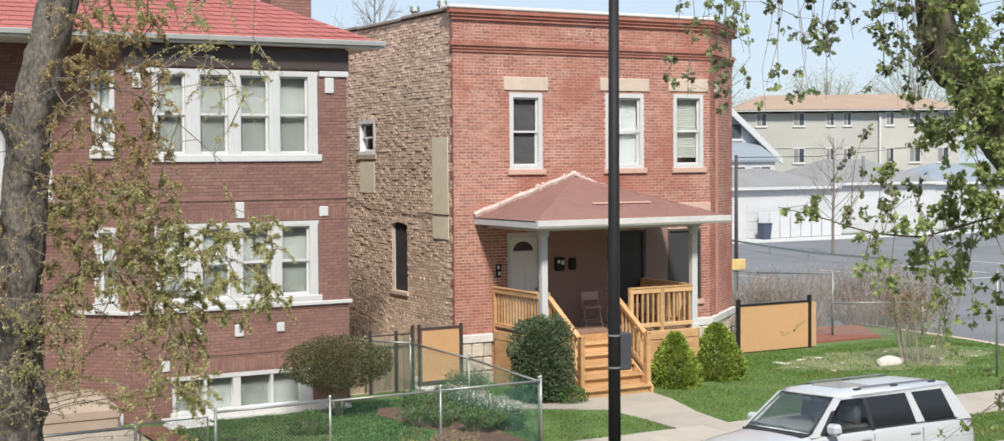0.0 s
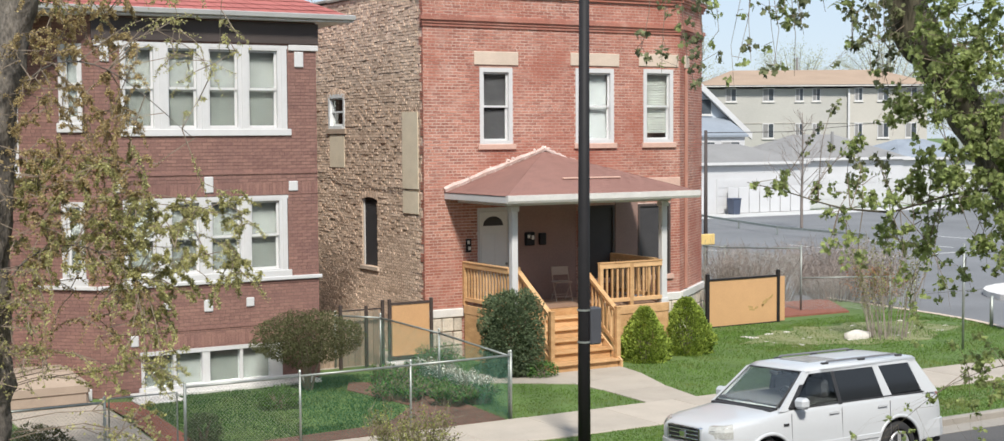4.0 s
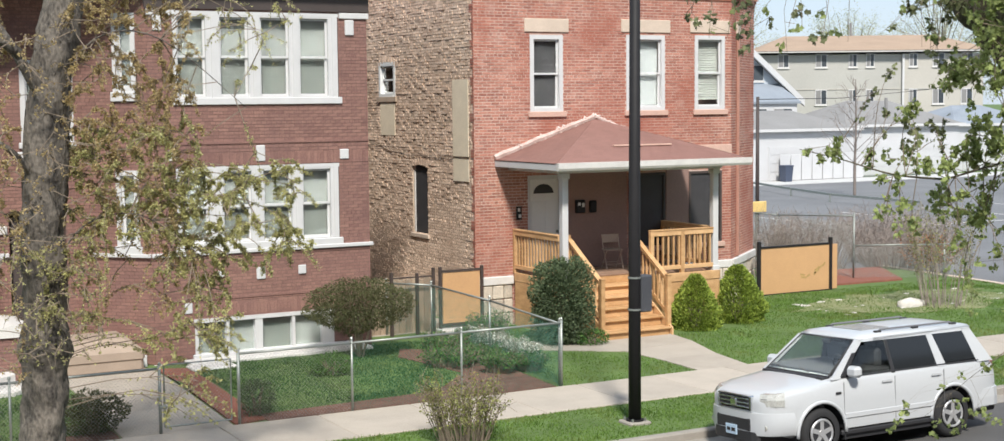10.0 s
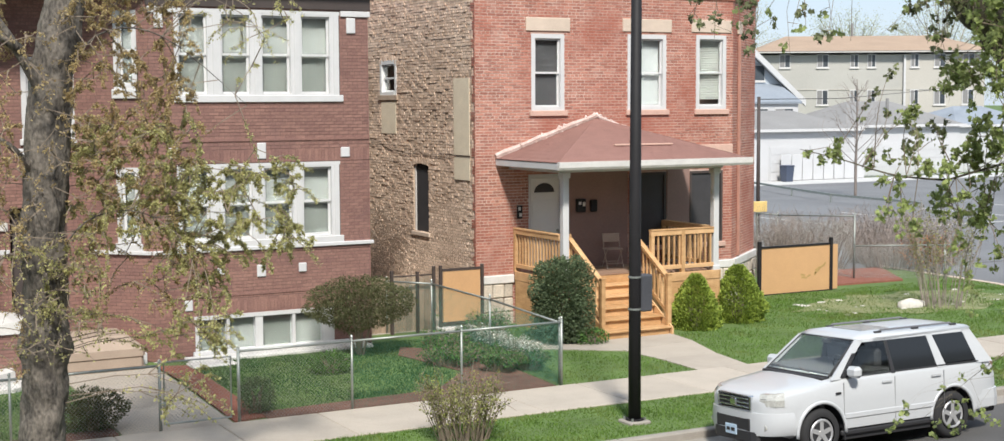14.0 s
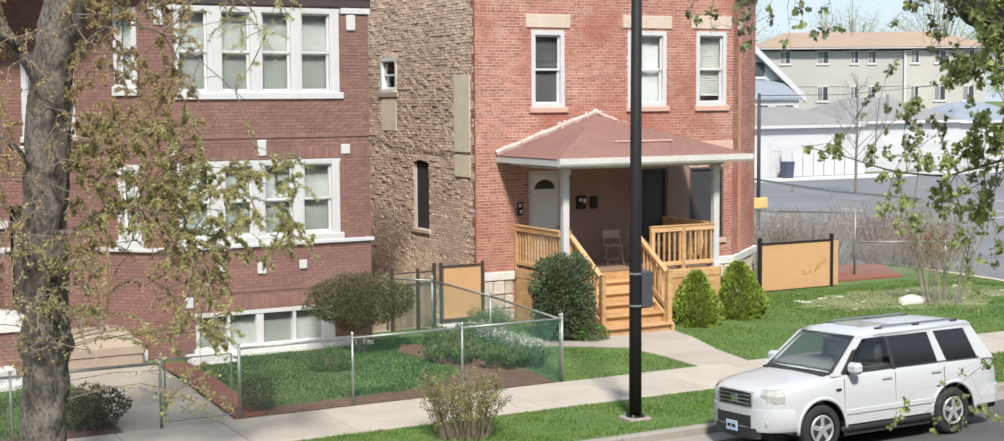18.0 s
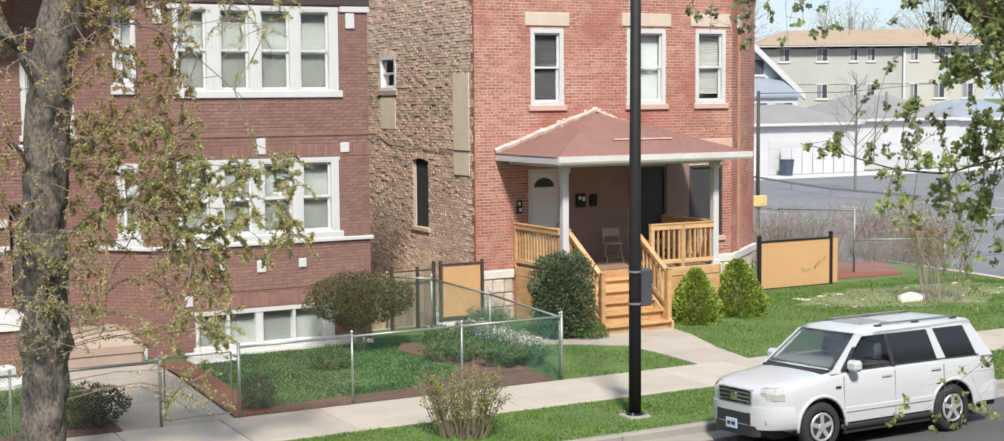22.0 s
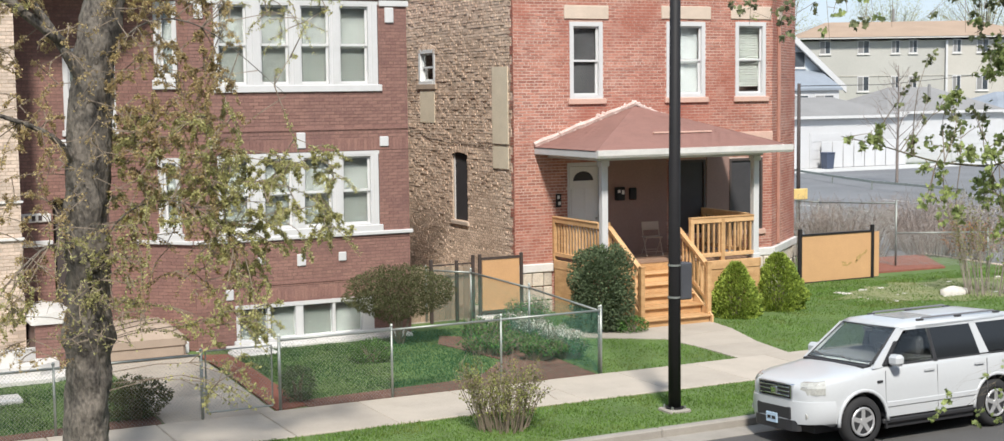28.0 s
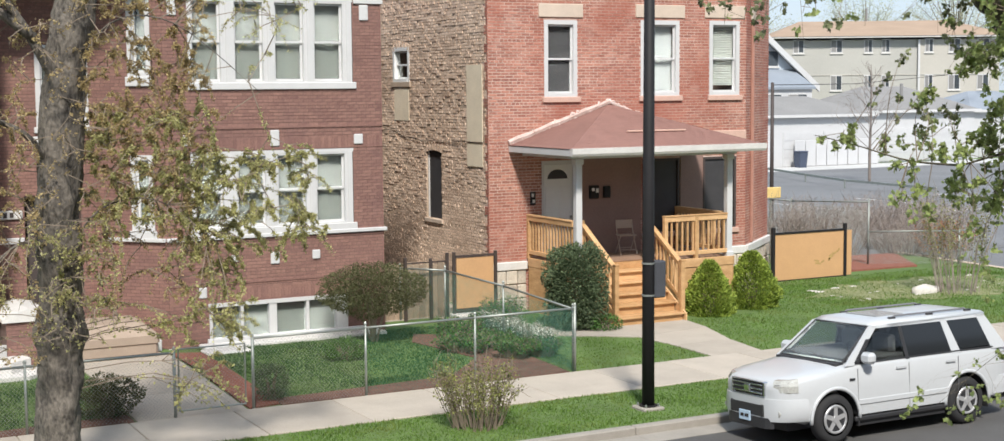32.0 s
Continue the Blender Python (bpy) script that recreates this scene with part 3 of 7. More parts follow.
# roof: eaves, fascia, gutter, hip planes with shingle courses
EV, OH = 7.72, 0.26
# the eaves' shadow on the brick, put in as a dark strip
part("frieze", fa.slab(Geo(), -0.05, 4.66, 0.0, 0.05, 7.14, 7.56), DARKWOOD, house_a, "dark strip standing in for the eaves' shadow")
part("soffit", Geo().box(2.6, 12.63, YA - OH, 45.5, 7.60, 7.64), OLDWHITE, house_a)
part("gutter", Geo().prism([(YA - OH - 0.12, 7.74), (YA - OH - 0.10, 7.66), (YA - OH - 0.02, 7.645), (YA - OH - 0.02, 7.76)], 2.5, 12.63 + 0.1, axis=0), GUTTER, house_a, "white metal gutter")
part("gutter", Geo().prism([(12.63, 7.60), (12.63 + 0.10, 7.62), (12.63 + 0.12, 7.74), (12.63, 7.76)], YA - OH, 45.5, axis=1), WHITE, house_a)
roof = Geo()
x0, x1, y0, y1, run = 2.5, 12.63 + 0.04, YA - OH - 0.05, 45.5, 5.05
top, cx = EV + run * 0.50, (2.5 + 12.63) / 2
roof.face((x0, y0, EV), (x1, y0, EV), (cx, y0 + run, top))
roof.face((x1, y0, EV), (x1, y1, EV), (cx, y1 - run, top), (cx, y0 + run, top))
roof.face((x0, y0, EV), (cx, y0 + run, top), (cx, y1 - run, top), (x0, y1, EV))
roof.face((x1, y1, EV), (x0, y1, EV), (cx, y1 - run, top))
roof.face((x0, y0, EV - 0.05), (x0, y1, EV - 0.05), (x1, y1, EV - 0.05), (x1, y0, EV - 0.05))
part("roof", roof, ROOF_RED, house_a, "red shingle hip roof")
g = Geo()
for i in range(24):
    s0, s1 = i / 24, (i + 1) / 24 + 0.004
    lift = 0.012
    a0, a1 = x0 + (cx - x0) * s0, x1 + (cx - x1) * s0
    b0, b1 = x0 + (cx - x0) * s1, x1 + (cx - x1) * s1
    ya, yb, za, zb = y0 + run * s0, y0 + run * s1, EV + (top - EV) * s0, EV + (top - EV) * s1
    cnt = max(1, int((a1 - a0) / 0.32))
    for k in range(cnt):
        p, q = k / cnt, (k + 1) / cnt - 0.01 / max(0.5, a1 - a0)
        g.face((a0 + (a1 - a0) * p, ya - 0.01, za + lift + random.uniform(0, 0.008)), (a0 + (a1 - a0) * q, ya - 0.01, za + lift), (b0 + (b1 - b0) * q, yb, zb + 0.003), (b0 + (b1 - b0) * p, yb, zb + 0.003))
part("shingles", g, ROOF_RED, house_a, kind="stuff")
chim = part("chimney", Geo().box(11.2, 12.15, 30.3, 31.0, 7.7, 10.1), MORTAR_A, house_a, "brown brick chimney")
wch = Wall((11.2, 30.3), (12.15, 30.3), (0, -1))
wch.bricks(chim, BRICK_A, 0, 0.95, 7.9, 10.05)
# stone steps
steps = thing("entry_steps", "tan concrete entry steps ending in a chamfered stone block", "steps", at=(6.2, 28.0, 0))
def tier(x0, x1, y0, y1, c):
    """Outline with cut front corners."""
    return [(x0, y0 + c), (x0 + c, y0), (x1 - c, y0), (x1, y0 + c), (x1, y1), (x0, y1)]
for za, zb, o, c in ((0.0, 0.21, 0.0, 0.05), (0.21, 0.41, 0.035, 0.06), (0.41, 0.565, 0.01, 0.06)):
    part("block", Geo().prism(tier(5.42 + o, 6.99 - o, 27.26 + o, 28.55, c), za, zb - 0.008, axis=2), STEPSTONE, steps)
g, lo_, hi_ = Geo(), tier(5.43, 6.98, 27.27, 28.55, 0.07), tier(5.66, 6.72, 27.58, 28.55, 0.10)
g.v = [(x, y, 0.557) for x, y in lo_] + [(x, y, 0.79) for x, y in hi_]
g.f = [tuple(reversed(range(6))), tuple(range(6, 12))] + [(i, (i + 1) % 6, 6 + (i + 1) % 6, 6 + i) for i in range(6)]
part("cap", g, STEPSTONE, steps, "chamfered tan stone cap")
for k in range(4):
    part("step", Geo().box(4.96, 5.41, 27.30 + 0.30 * k, 28.9, 0.0, 0.10 + 0.17 * (k + 1), bev=0.02), STEPSTONE, steps)
part("downspout_shoe", Geo().box(7.06, 7.16, 27.86, 27.94, 0.12, 0.36, bev=0.015), WHITE, house_a, "short white downspout end")
stoop = thing("stoop_pier", "brick stoop pier with a curved white coping", "pier", at=(4.6, 27.6, 0))
part("pier", Geo().box(4.15, 4.95, 27.3, 28.9, 0, 1.02), MORTAR_A, stoop)
Wall((4.15, 27.3), (4.95, 27.3), (0, -1)).bricks(stoop, BRICK_A, 0, 0.8, 0.12, 1.0)
part("coping", Geo().prism([(4.08, 1.02), (5.02, 1.02), (5.02, 1.08), (4.9, 1.18), (4.55, 1.25), (4.2, 1.18), (4.08, 1.08)], 27.24, 28.9, axis=1), OLDWHITE, stoop)

# ---- red brick two-flat ----
house_b = thing("red_brick_house", "red brick house with a flat parapet roof and stone lintels", "house", at=(19, 32, 0))
fb = Wall((14.94, YB), (22.14, YB), (0, -1))
cb = Wall((22.14, YB), (24.23, YB + 1.755), (0.643, -0.766))
sb = Wall((14.94, YB), (14.94, 44.0), (-1, 0))
V = lambda x: x - 14.94
TOPB = 8.62
wins = [(V(16.38), V(17.26), 5.03, 6.79), (V(19.02), V(20.13), 5.03, 6.82), (V(21.02), V(21.93), 5.03, 6.84)]
low = [(V(19.08), V(20.15), 1.75, 3.52), (V(20.85), V(21.85), 1.75, 3.52)]
doorh = (V(16.30), V(17.25), 1.28, 3.56)
hb = wins + low + [doorh]
wb = part("front_wall", fb.core(Geo(), 0, 7.20, -0.1, TOPB, hb), MORTAR_B, house_b)
hcb = []
wcb = part("corner_wall", cb.core(Geo(), 0, cb.length, -0.1, TOPB, hcb), MORTAR_B, house_b)
hs = [(4.28, 5.28, 5.42, 6.30), (2.47, 3.33, 2.08, 3.76)]
wsb = part("side_wall", sb.core(Geo(), 0.301, 15.2, -0.1, 8.60, hs), MORTAR_S, house_b)
g = Geo().box(15.24, 24.23, 43.7, 44.0, -0.1, 8.2)
g.box(23.93, 24.23, YB + 1.78, 43.7, -0.1, 8.4)
part("rear_wall", g, MORTAR_B, house_b)
part("flat_roof", Geo().box(15.24, 23.9, YB + 1.8, 43.7, 7.9, 8.05), LOT, house_b)
part("upper_floor", Geo().box(15.24, 23.13, YB + 0.9, 43.7, 4.2, 4.4), DARKROOM, house_b)
for (u0, u1, z0, z1), bl, drop, scr in zip(wins, (None, SHADE_PALE, SHADE_LIGHT), (1, 1, 0.9), (True, False, False)):
    sash_window(fb, house_b, u0, u1, z0, z1, 0.10, bl, 0.13, "white double-hung window", drop=drop, screen=scr, slats=drop < 1)
    part("lintel", fb.slab(Geo(), u0 - 0.14, u1 + 0.16, -0.02, 0.035, z1 + 0.06, z1 + 0.37, 0.012), STONE, house_b, "buff limestone lintel")
    part("window_sill", fb.slab(Geo(), u0 - 0.05, u1 + 0.08, -0.05, 0.06, z0 - 0.13, z0, 0.012), PINKSTONE, house_b, "painted stone window sill")
for u0, u1, z0, z1 in low:
    sash_window(fb, house_b, u0, u1, z0, z1, 0.06, None, 0.13, "dark screened window", frame_mat=DARKWOOD, screen="out")
    part("window_sill", fb.slab(Geo(), u0 - 0.05, u1 + 0.08, -0.05, 0.06, z0 - 0.13, z0, 0.012), PINKSTONE, house_b)
part("lintel", fb.slab(Geo(), low[1][0] - 0.1, low[1][1] + 0.3, -0.02, 0.035, 3.90, 4.16, 0.012), PINKSTONE, house_b)
part("stone_block", cb.slab(Geo(), 0.50, 0.95, 0, 0.05, 6.90, 7.22, 0.012), STONE, house_b)
part("downspout", cb.slab(Geo(), 0.56, 0.66, 0.0, 0.09, 1.30, 6.89, 0.02), mat("red_painted_metal", (0.40, 0.205, 0.155), 0.6, 0.2, 3, 50, 0.1), house_b, "brick-red painted downspout")
# parapet coping and corbelled cornices
for w, ln in ((fb, 7.20), (cb, cb.length)):
    for z0, z1, d in ((7.70, 7.77, 0.035), (7.77, 7.84, 0.06), (7.84, 7.93, 0.10), (8.42, 8.50, 0.06), (8.50, 8.57, 0.10), (8.57, 8.66, 0.14)):
        part("cornice", w.slab(Geo(), -d if w is fb else 0, ln + 0.02, 0, d, z0, z1), BRICK_B, house_b)
    part("coping", w.slab(Geo(), -0.16 if w is fb else 0, ln + 0.05, -0.33, 0.17, 8.66, 8.74, 0.02), OLDWHITE, house_b, "weathered stone coping")
for k in range(6):
    a, b = k * 2.6, k * 2.6 + 2.6
    zt = 8.625 + (0.03, 0.0, 0.025, -0.005, 0.02, 0.0)[k]
    part("coping", sb.slab(Geo(), a, b, -0.36, 0.06, zt - 0.02, zt + 0.06, 0.015), KERBSTONE, house_b)
for x, y in ((15.6, 32.1), (15.65, 30.7)):
    part("roof_vent", Geo().tube([(x, y, 8.0), (x, y, 8.92), (x, y, 8.93), (x, y, 9.05)], [0.09, 0.09, 0.14, 0.12], 8), GALV, house_b, "small grey metal roof vent")
# side wall openings, patches
sash_window(sb, house_b, *hs[0], 0.10, None, 0.16, "small white side window", frame_mat=PORCHWALL)
part("window_sill", sb.slab(Geo(), 4.2, 5.36, -0.05, 0.05, 5.30, 5.42), MORTAR_S, house_b)
part("boarded_window", sb.slab(Geo(), 2.47, 3.26, -0.12, -0.05, 2.08, 3.76), SCREEN, house_b, "dark covered side window with a shallow arched head")
part("window_jamb", sb.slab(Geo(), 3.262, 3.33, -0.13, -0.03, 2.08, 3.73, 0.008), OLDWHITE, house_b, "weathered white jamb strip")
part("window_sill", sb.slab(Geo(), 2.40, 3.40, -0.05, 0.05, 1.98, 2.08, 0.01), STONE, house_b)
g, z, k = Geo(), 0.12, 0
while z < 8.5:
    sb.slab(g, 0.0, (0.03, 0.12, 0.05, 0.15)[k % 4] + 0.02 * ((k * 7) % 3), 0.0, 0.018, z + 0.006, z + 0.062)
    z, k = z + 0.068, k + (1 if int(z / 0.068) % 3 == 0 else 0)
part("quoin_brick", g, BRICK_B, house_b, "red bricks toothed into the side wall", kind="stuff")
for u0, u1, z1, rise in ((4.28, 5.28, 6.30, 0.12), (2.47, 3.33, 3.76, 0.055)):
    mid, hw, rad = (u0 + u1) / 2, (u1 - u0) / 2, (((u1 - u0) / 2) ** 2 + rise ** 2) / (2 * rise)
    for sg in (-1, 1):
        arc = [(mid + sg * hw * f, z1 - rad + math.sqrt(max(0, rad ** 2 - (hw * f) ** 2)) + 0.004) for f in (1.0, 0.85, 0.7, 0.5, 0.3, 0.0)]
        part("arch_spandrel", Geo().prism([*arc, (mid + sg * hw, z1 + 0.004)], -0.10, 0.004, axis=1, m=sb.m), MORTAR_S, house_b)
    for k in range(13):
        f = (k - 6) / 6
        a = f * math.asin(hw / rad)
        m = sb.m @ Matrix.Translation((mid, 0, z1 - rad)) @ Matrix.Rotation(a, 4, "Y")
        part("arch_brick", Geo().box(-0.033, 0.033, 0.0, 0.016 + 0.006 * (k % 2), rad - 0.005, rad + 0.15, m), BRICK_S, house_b)
part("render_patch", sb.slab(Geo(), 0.25, 1.04, 0.020, 0.034, 4.02, 5.78), PLASTER, house_b, "tan cement patch on the brick")
part("render_patch", sb.slab(Geo(), 0.25, 1.04, 0.018, 0.030, 3.45, 3.98), PLASTER, house_b)
part("render_patch", sb.slab(Geo(), 4.3, 5.2, 0.014, 0.026, 4.45, 5.28), PLASTER, house_b)
g = Geo().tube([sb.m @ Vector(p) for p in ((6.8, 0.035, 4.15), (5.2, 0.035, 4.22), (4.4, 0.035, 4.05), (3.6, 0.04, 3.98), (1.8, 0.035, 4.0), (0.2, 0.04, 4.0))], 0.006, 5)
part("cable", g, BLACKMETAL, house_b, "black cable across the side wall")
part("painted_panel", fb.slab(Geo(), V(20.17), V(20.83), 0.0, 0.024, 1.30, 3.89), PAINTEDWALL, house_b)
part("painted_panel", fb.slab(Geo(), V(17.36), V(19.02), 0.0, 0.024, 1.30, 3.90), PAINTEDWALL, house_b, "brown painted wall behind the porch")
# stone base
part("base_course", fb.slab(Geo(), -0.04, 0.94, 0, 0.09, 1.08, 1.28, 0.02), OLDWHITE, house_b, "white-painted stone base course")
part("base_course", fb.slab(Geo(), 5.6, 7.2, 0, 0.09, 1.08, 1.28, 0.02), OLDWHITE, house_b)
part("base_course", cb.slab(Geo(), 0.0, cb.length, 0, 0.09, 1.08, 1.28, 0.02), OLDWHITE, house_b)
for w, a, b in ((fb, -0.02, 0.92), (fb, 5.6, 7.2), (cb, 0.02, cb.length)):
    for r in range(3):
        k = a - (0.2 if r % 2 else 0)
        while k < b - 0.05:
            ln = random.uniform(0.28, 0.5)
            p, q = max(k, a), min(k + ln, b)
            if q - p > 0.06:
                part("stone", w.slab(Geo(), p + 0.008, q - 0.008, 0, 0.06 + random.uniform(0, 0.025), 0.10 + r * 0.325 + 0.008, 0.10 + (r + 1) * 0.325 - 0.008, 0.02), RUBBLE, house_b)
            k += ln
# front door
dr = part("front_door", fb.slab(Geo(), doorh[0] + 0.06, doorh[1] - 0.06, -0.14, -0.09, 1.30, 3.46, 0.01), PORCHWALL, house_b, "white panelled front door with a fanlight")
part("door_frame", fb.slab(fb.slab(fb.slab(Geo(), doorh[0], doorh[0] + 0.06, -0.16, 0.02, 1.28, 3.56), doorh[1] - 0.06, doorh[1], -0.16, 0.02, 1.28, 3.56), doorh[0] + 0.06, doorh[1] - 0.06, -0.16, 0.02, 3.47, 3.56), WHITE, house_b)
mid = (doorh[0] + doorh[1]) / 2
fan = [(mid + 0.27 * math.cos(a), 3.13 + 0.22 * math.sin(a)) for a in [math.pi * i / 10 for i in range(11)]]
part("fanlight", Geo().prism(fan, -0.092, -0.084, axis=1, m=fb.m), SCREEN, dr, "dark half-round fanlight")
for a in (mid - 0.33, mid + 0.04):
    for z0, z1 in ((1.45, 2.05), (2.2, 2.95)):
        part("door_panel", fb.slab(Geo(), a, a + 0.29, -0.092, -0.078, z0, z1, 0.006), PORCHWALL, dr)
part("door_knob", fb.slab(Geo(), doorh[1] - 0.16, doorh[1] - 0.10, -0.09, -0.03, 2.2, 2.26, 0.015), GALV, dr)
box1 = part("letter_box", fb.slab(Geo(), V(17.56), V(17.80), 0.0, 0.12, 2.64, 2.95, 0.02), BLACKMETAL, house_b, "black metal letter box with pale bars")
part("letter_box_bars", fb.slab(fb.slab(Geo(), V(17.59), V(17.66), 0.12, 0.125, 2.82, 2.89), V(17.70), V(17.77), 0.12, 0.125, 2.78, 2.88), OLDWHITE, box1)
part("letter_box", fb.slab(Geo(), V(17.95), V(18.13), 0.0, 0.10, 2.64, 2.92, 0.02), BLACKMETAL, house_b)
pl = part("intercom_plate", fb.slab(Geo(), V(15.99), V(16.13), 0.0, 0.03, 2.55, 2.86, 0.008), BLACKMETAL, house_b, "dark doorside plate with pale plain bars")
part("plate_bars", fb.slab(fb.slab(Geo(), V(16.02), V(16.08), 0.03, 0.034, 2.74, 2.82), V(16.04), V(16.11), 0.03, 0.034, 2.60, 2.68), OLDWHITE, pl)

# brickwork of all walls
def brick_holes(hs, grow=0.0):
    return [(a - grow, b + grow, c - grow, d + grow) for a, b, c, d in hs]

# ---- wooden porch ----
porch = thing("wooden_porch", "orange-stained wooden porch with white posts and a brown hip roof", "porch", at=(18, 27, 0))
PF, PL, PR, FZ = 26.62, 15.92, 20.08, 1.34
for k in range(int((28.79 - 27.3) / 0.14)):
    part("deck_board", Geo().box(PL, PR, 27.3 + k * 0.14 + 0.004, 27.3 + k * 0.14 + 0.136, FZ - 0.035, FZ, bev=0.005), DECKFLOOR, porch)
for xa, xb in ((PL, 16.46), (18.16, PR)):
    for k in range(5):
        part("deck_board", Geo().box(xa, xb, 26.6 + k * 0.14 + 0.004, 26.6 + k * 0.14 + 0.136, FZ - 0.035, FZ, bev=0.005), DECKFLOOR, porch)
# skirts
for xa, xb, ya, yb in ((PL, 16.44, PF - 0.05, PF - 0.02), (18.18, PR, PF - 0.05, PF - 0.02), (PL - 0.03, PL, PF - 0.05, 28.70), (PR, PR + 0.03, PF - 0.05, 28.70)):
    part("skirt_panel", Geo().box(xa, xb, ya, yb, 0.05, FZ - 0.04), DECK, porch, "orange-stained skirt panel")
    part("skirt_rail", Geo().box(xa - 0.01, xb + 0.01, ya - 0.02, yb + 0.02, FZ - 0.18, FZ + 0.015, bev=0.006), DECK, porch)
# posts and beam
for x in (15.99, 20.02):
    post = part("post", Geo().box(x - 0.075, x + 0.075, PF - 0.03, PF + 0.12, FZ, 3.70, bev=0.012), WHITE, porch, "white-painted porch post")
    part("capital", Geo().box(x - 0.10, x + 0.10, PF - 0.055, PF + 0.145, 3.58, 3.70, bev=0.012), WHITE, post)
    part("plinth", Geo().box(x - 0.10, x + 0.10, PF - 0.055, PF + 0.145, FZ, FZ + 0.12, bev=0.012), WHITE, post)
part("beam", Geo().box(15.80, 20.20, PF - 0.03, PF + 0.12, 3.70, 3.86), WHITE, porch)
for x in (15.80, 20.06):
    part("beam", Geo().box(x, x + 0.14, PF + 0.12, 28.79, 3.70, 3.86), WHITE, porch)
EL, ER, EF, EZ, AX, AZ = 15.46, 20.46, 26.02, 3.90, 18.12, 4.84
part("porch_ceiling", Geo().box(EL + 0.02, ER - 0.02, EF + 0.02, 28.79, 3.83, 3.86), OLDWHITE, porch)
for a in (((EL, EF - 0.02), (ER, EF + 0.03)), ((EL - 0.02, EF + 0.03), (EL + 0.03, 28.79)), ((ER - 0.03, EF + 0.03), (ER + 0.02, 28.79))):
    part("fascia", Geo().box(a[0][0], a[1][0], a[0][1], a[1][1], 3.79, 3.93, bev=0.006), WHITE, porch)
part("gutter", Geo().prism([(EF - 0.13, 3.955), (EF - 0.12, 3.84), (EF - 0.09, 3.79), (EF - 0.021, 3.785), (EF - 0.021, 3.955)], EL - 0.05, ER + 0.06, axis=0), OLDWHITE, porch, "white metal gutter")
apex, c1, c2, w1, w2 = (AX, 28.79, AZ), (EL - 0.03, EF - 0.03, 3.94), (ER + 0.03, EF - 0.03, 3.94), (EL - 0.03, 28.79, 3.94), (ER + 0.03, 28.79, 3.94)
part("roof", Geo().face(c1, c2, apex).face(w1, c1, apex).face(c2, w2, apex).face(w1, w2, c2, c1).face(w1, w2, apex), ROOF_BROWN, porch, "brown shingle porch roof")


def shingle_rows(a, b, top, n, out):
    a, b, top = Vector(a), Vector(b), Vector(top)
    up = (b - a).cross(top - a).normalized()
    up = up if up.z > 0 else -up
    for i in range(n):
        s0, s1 = i / n, min(1, (i + 1) / n + 0.01)
        p, q, r, s = a.lerp(top, s0), b.lerp(top, s0), b.lerp(top, s1), a.lerp(top, s1)
        cnt = max(1, int((q - p).length / 0.25))
        off = random.random() * 0.5
        for k in range(cnt + 1):
            u0, u1 = max(0, (k - off) / cnt), min(1, (k + 1 - off) / cnt - 0.012)
            if u1 > u0:
                out.face(p.lerp(q, u0) + up * 0.009, p.lerp(q, u1) + up * 0.009, s.lerp(r, u1) + up * 0.004, s.lerp(r, u0) + up * 0.004)
    return out


part("shingles", shingle_rows(c2, w2, apex, 14, shingle_rows(w1, c1, apex, 14, shingle_rows(c1, c2, apex, 18, Geo()))), ROOF_BROWN, porch, kind="stuff")
FLASH = mat("mortar_flashing", (0.66, 0.565, 0.52), 0.9, 0.25, 6, 50, 0.6, tint=(0.52, 0.38, 0.33), island=0.35, bumpdist=0.02)
for w, k in ((w1, 0.14), (w2, 0.075)):
    a, b = Vector(w) + Vector((0.0, 0, 0.06)), Vector(apex) + Vector((0, 0, 0.07))
    n = 46
    g = Geo().tube([a.lerp(b, i / 12) + Vector((0, -0.01, random.uniform(-0.012, 0.012))) for i in range(13)], [k * random.uniform(0.35, 0.6) for i in range(13)], 6)
    for i in range(n):
        p = a.lerp(b, (i + random.random()) / n) + Vector((0, -0.012, random.uniform(-0.055, 0.05)))
        q = p + (b - a).normalized() * random.uniform(0.05, 0.13) + Vector((0, 0, random.uniform(-0.03, 0.03)))
        g.tube([p, p.lerp(q, 0.5), q], [0.012, k * random.uniform(0.3, 0.62), 0.010], 6)
    part("flashing", g, FLASH, porch, "crumbling pale mortar flashing")
part("roof_batten", Geo().box(17.42, 18.98, 26.86, 26.92, 4.245, 4.285, bev=0.008), PINKSTONE, porch, "pinkish batten lying on the porch roof")


def railing(m, length, posts=(), parent=porch, h=0.98):
    """Balusters between a bottom and a top rail; x runs along, z up from the deck."""
    r = part("railing", Geo().box(0, length, -0.045, 0.045, h - 0.11, h, m, 0.008).box(0, length, -0.06, 0.06, h, h + 0.035, m, 0.006), DECK, parent, "orange-stained railing")
    part("bottom_rail", Geo().box(0, length, -0.04, 0.04, 0.10, 0.19, m, 0.006), DECK, r)
    n = max(2, int(length / 0.135))
    for i in range(n):
        x = (i + 0.5) * length / n
        part("baluster", Geo().box(x - 0.019, x + 0.019, -0.019, 0.019, 0.19, h - 0.11, m), DECK, r)
    for x in posts:
        part("rail_post", Geo().box(x - 0.045, x + 0.045, -0.05, 0.05, 0, h, m, 0.006), DECK, r)
    return r


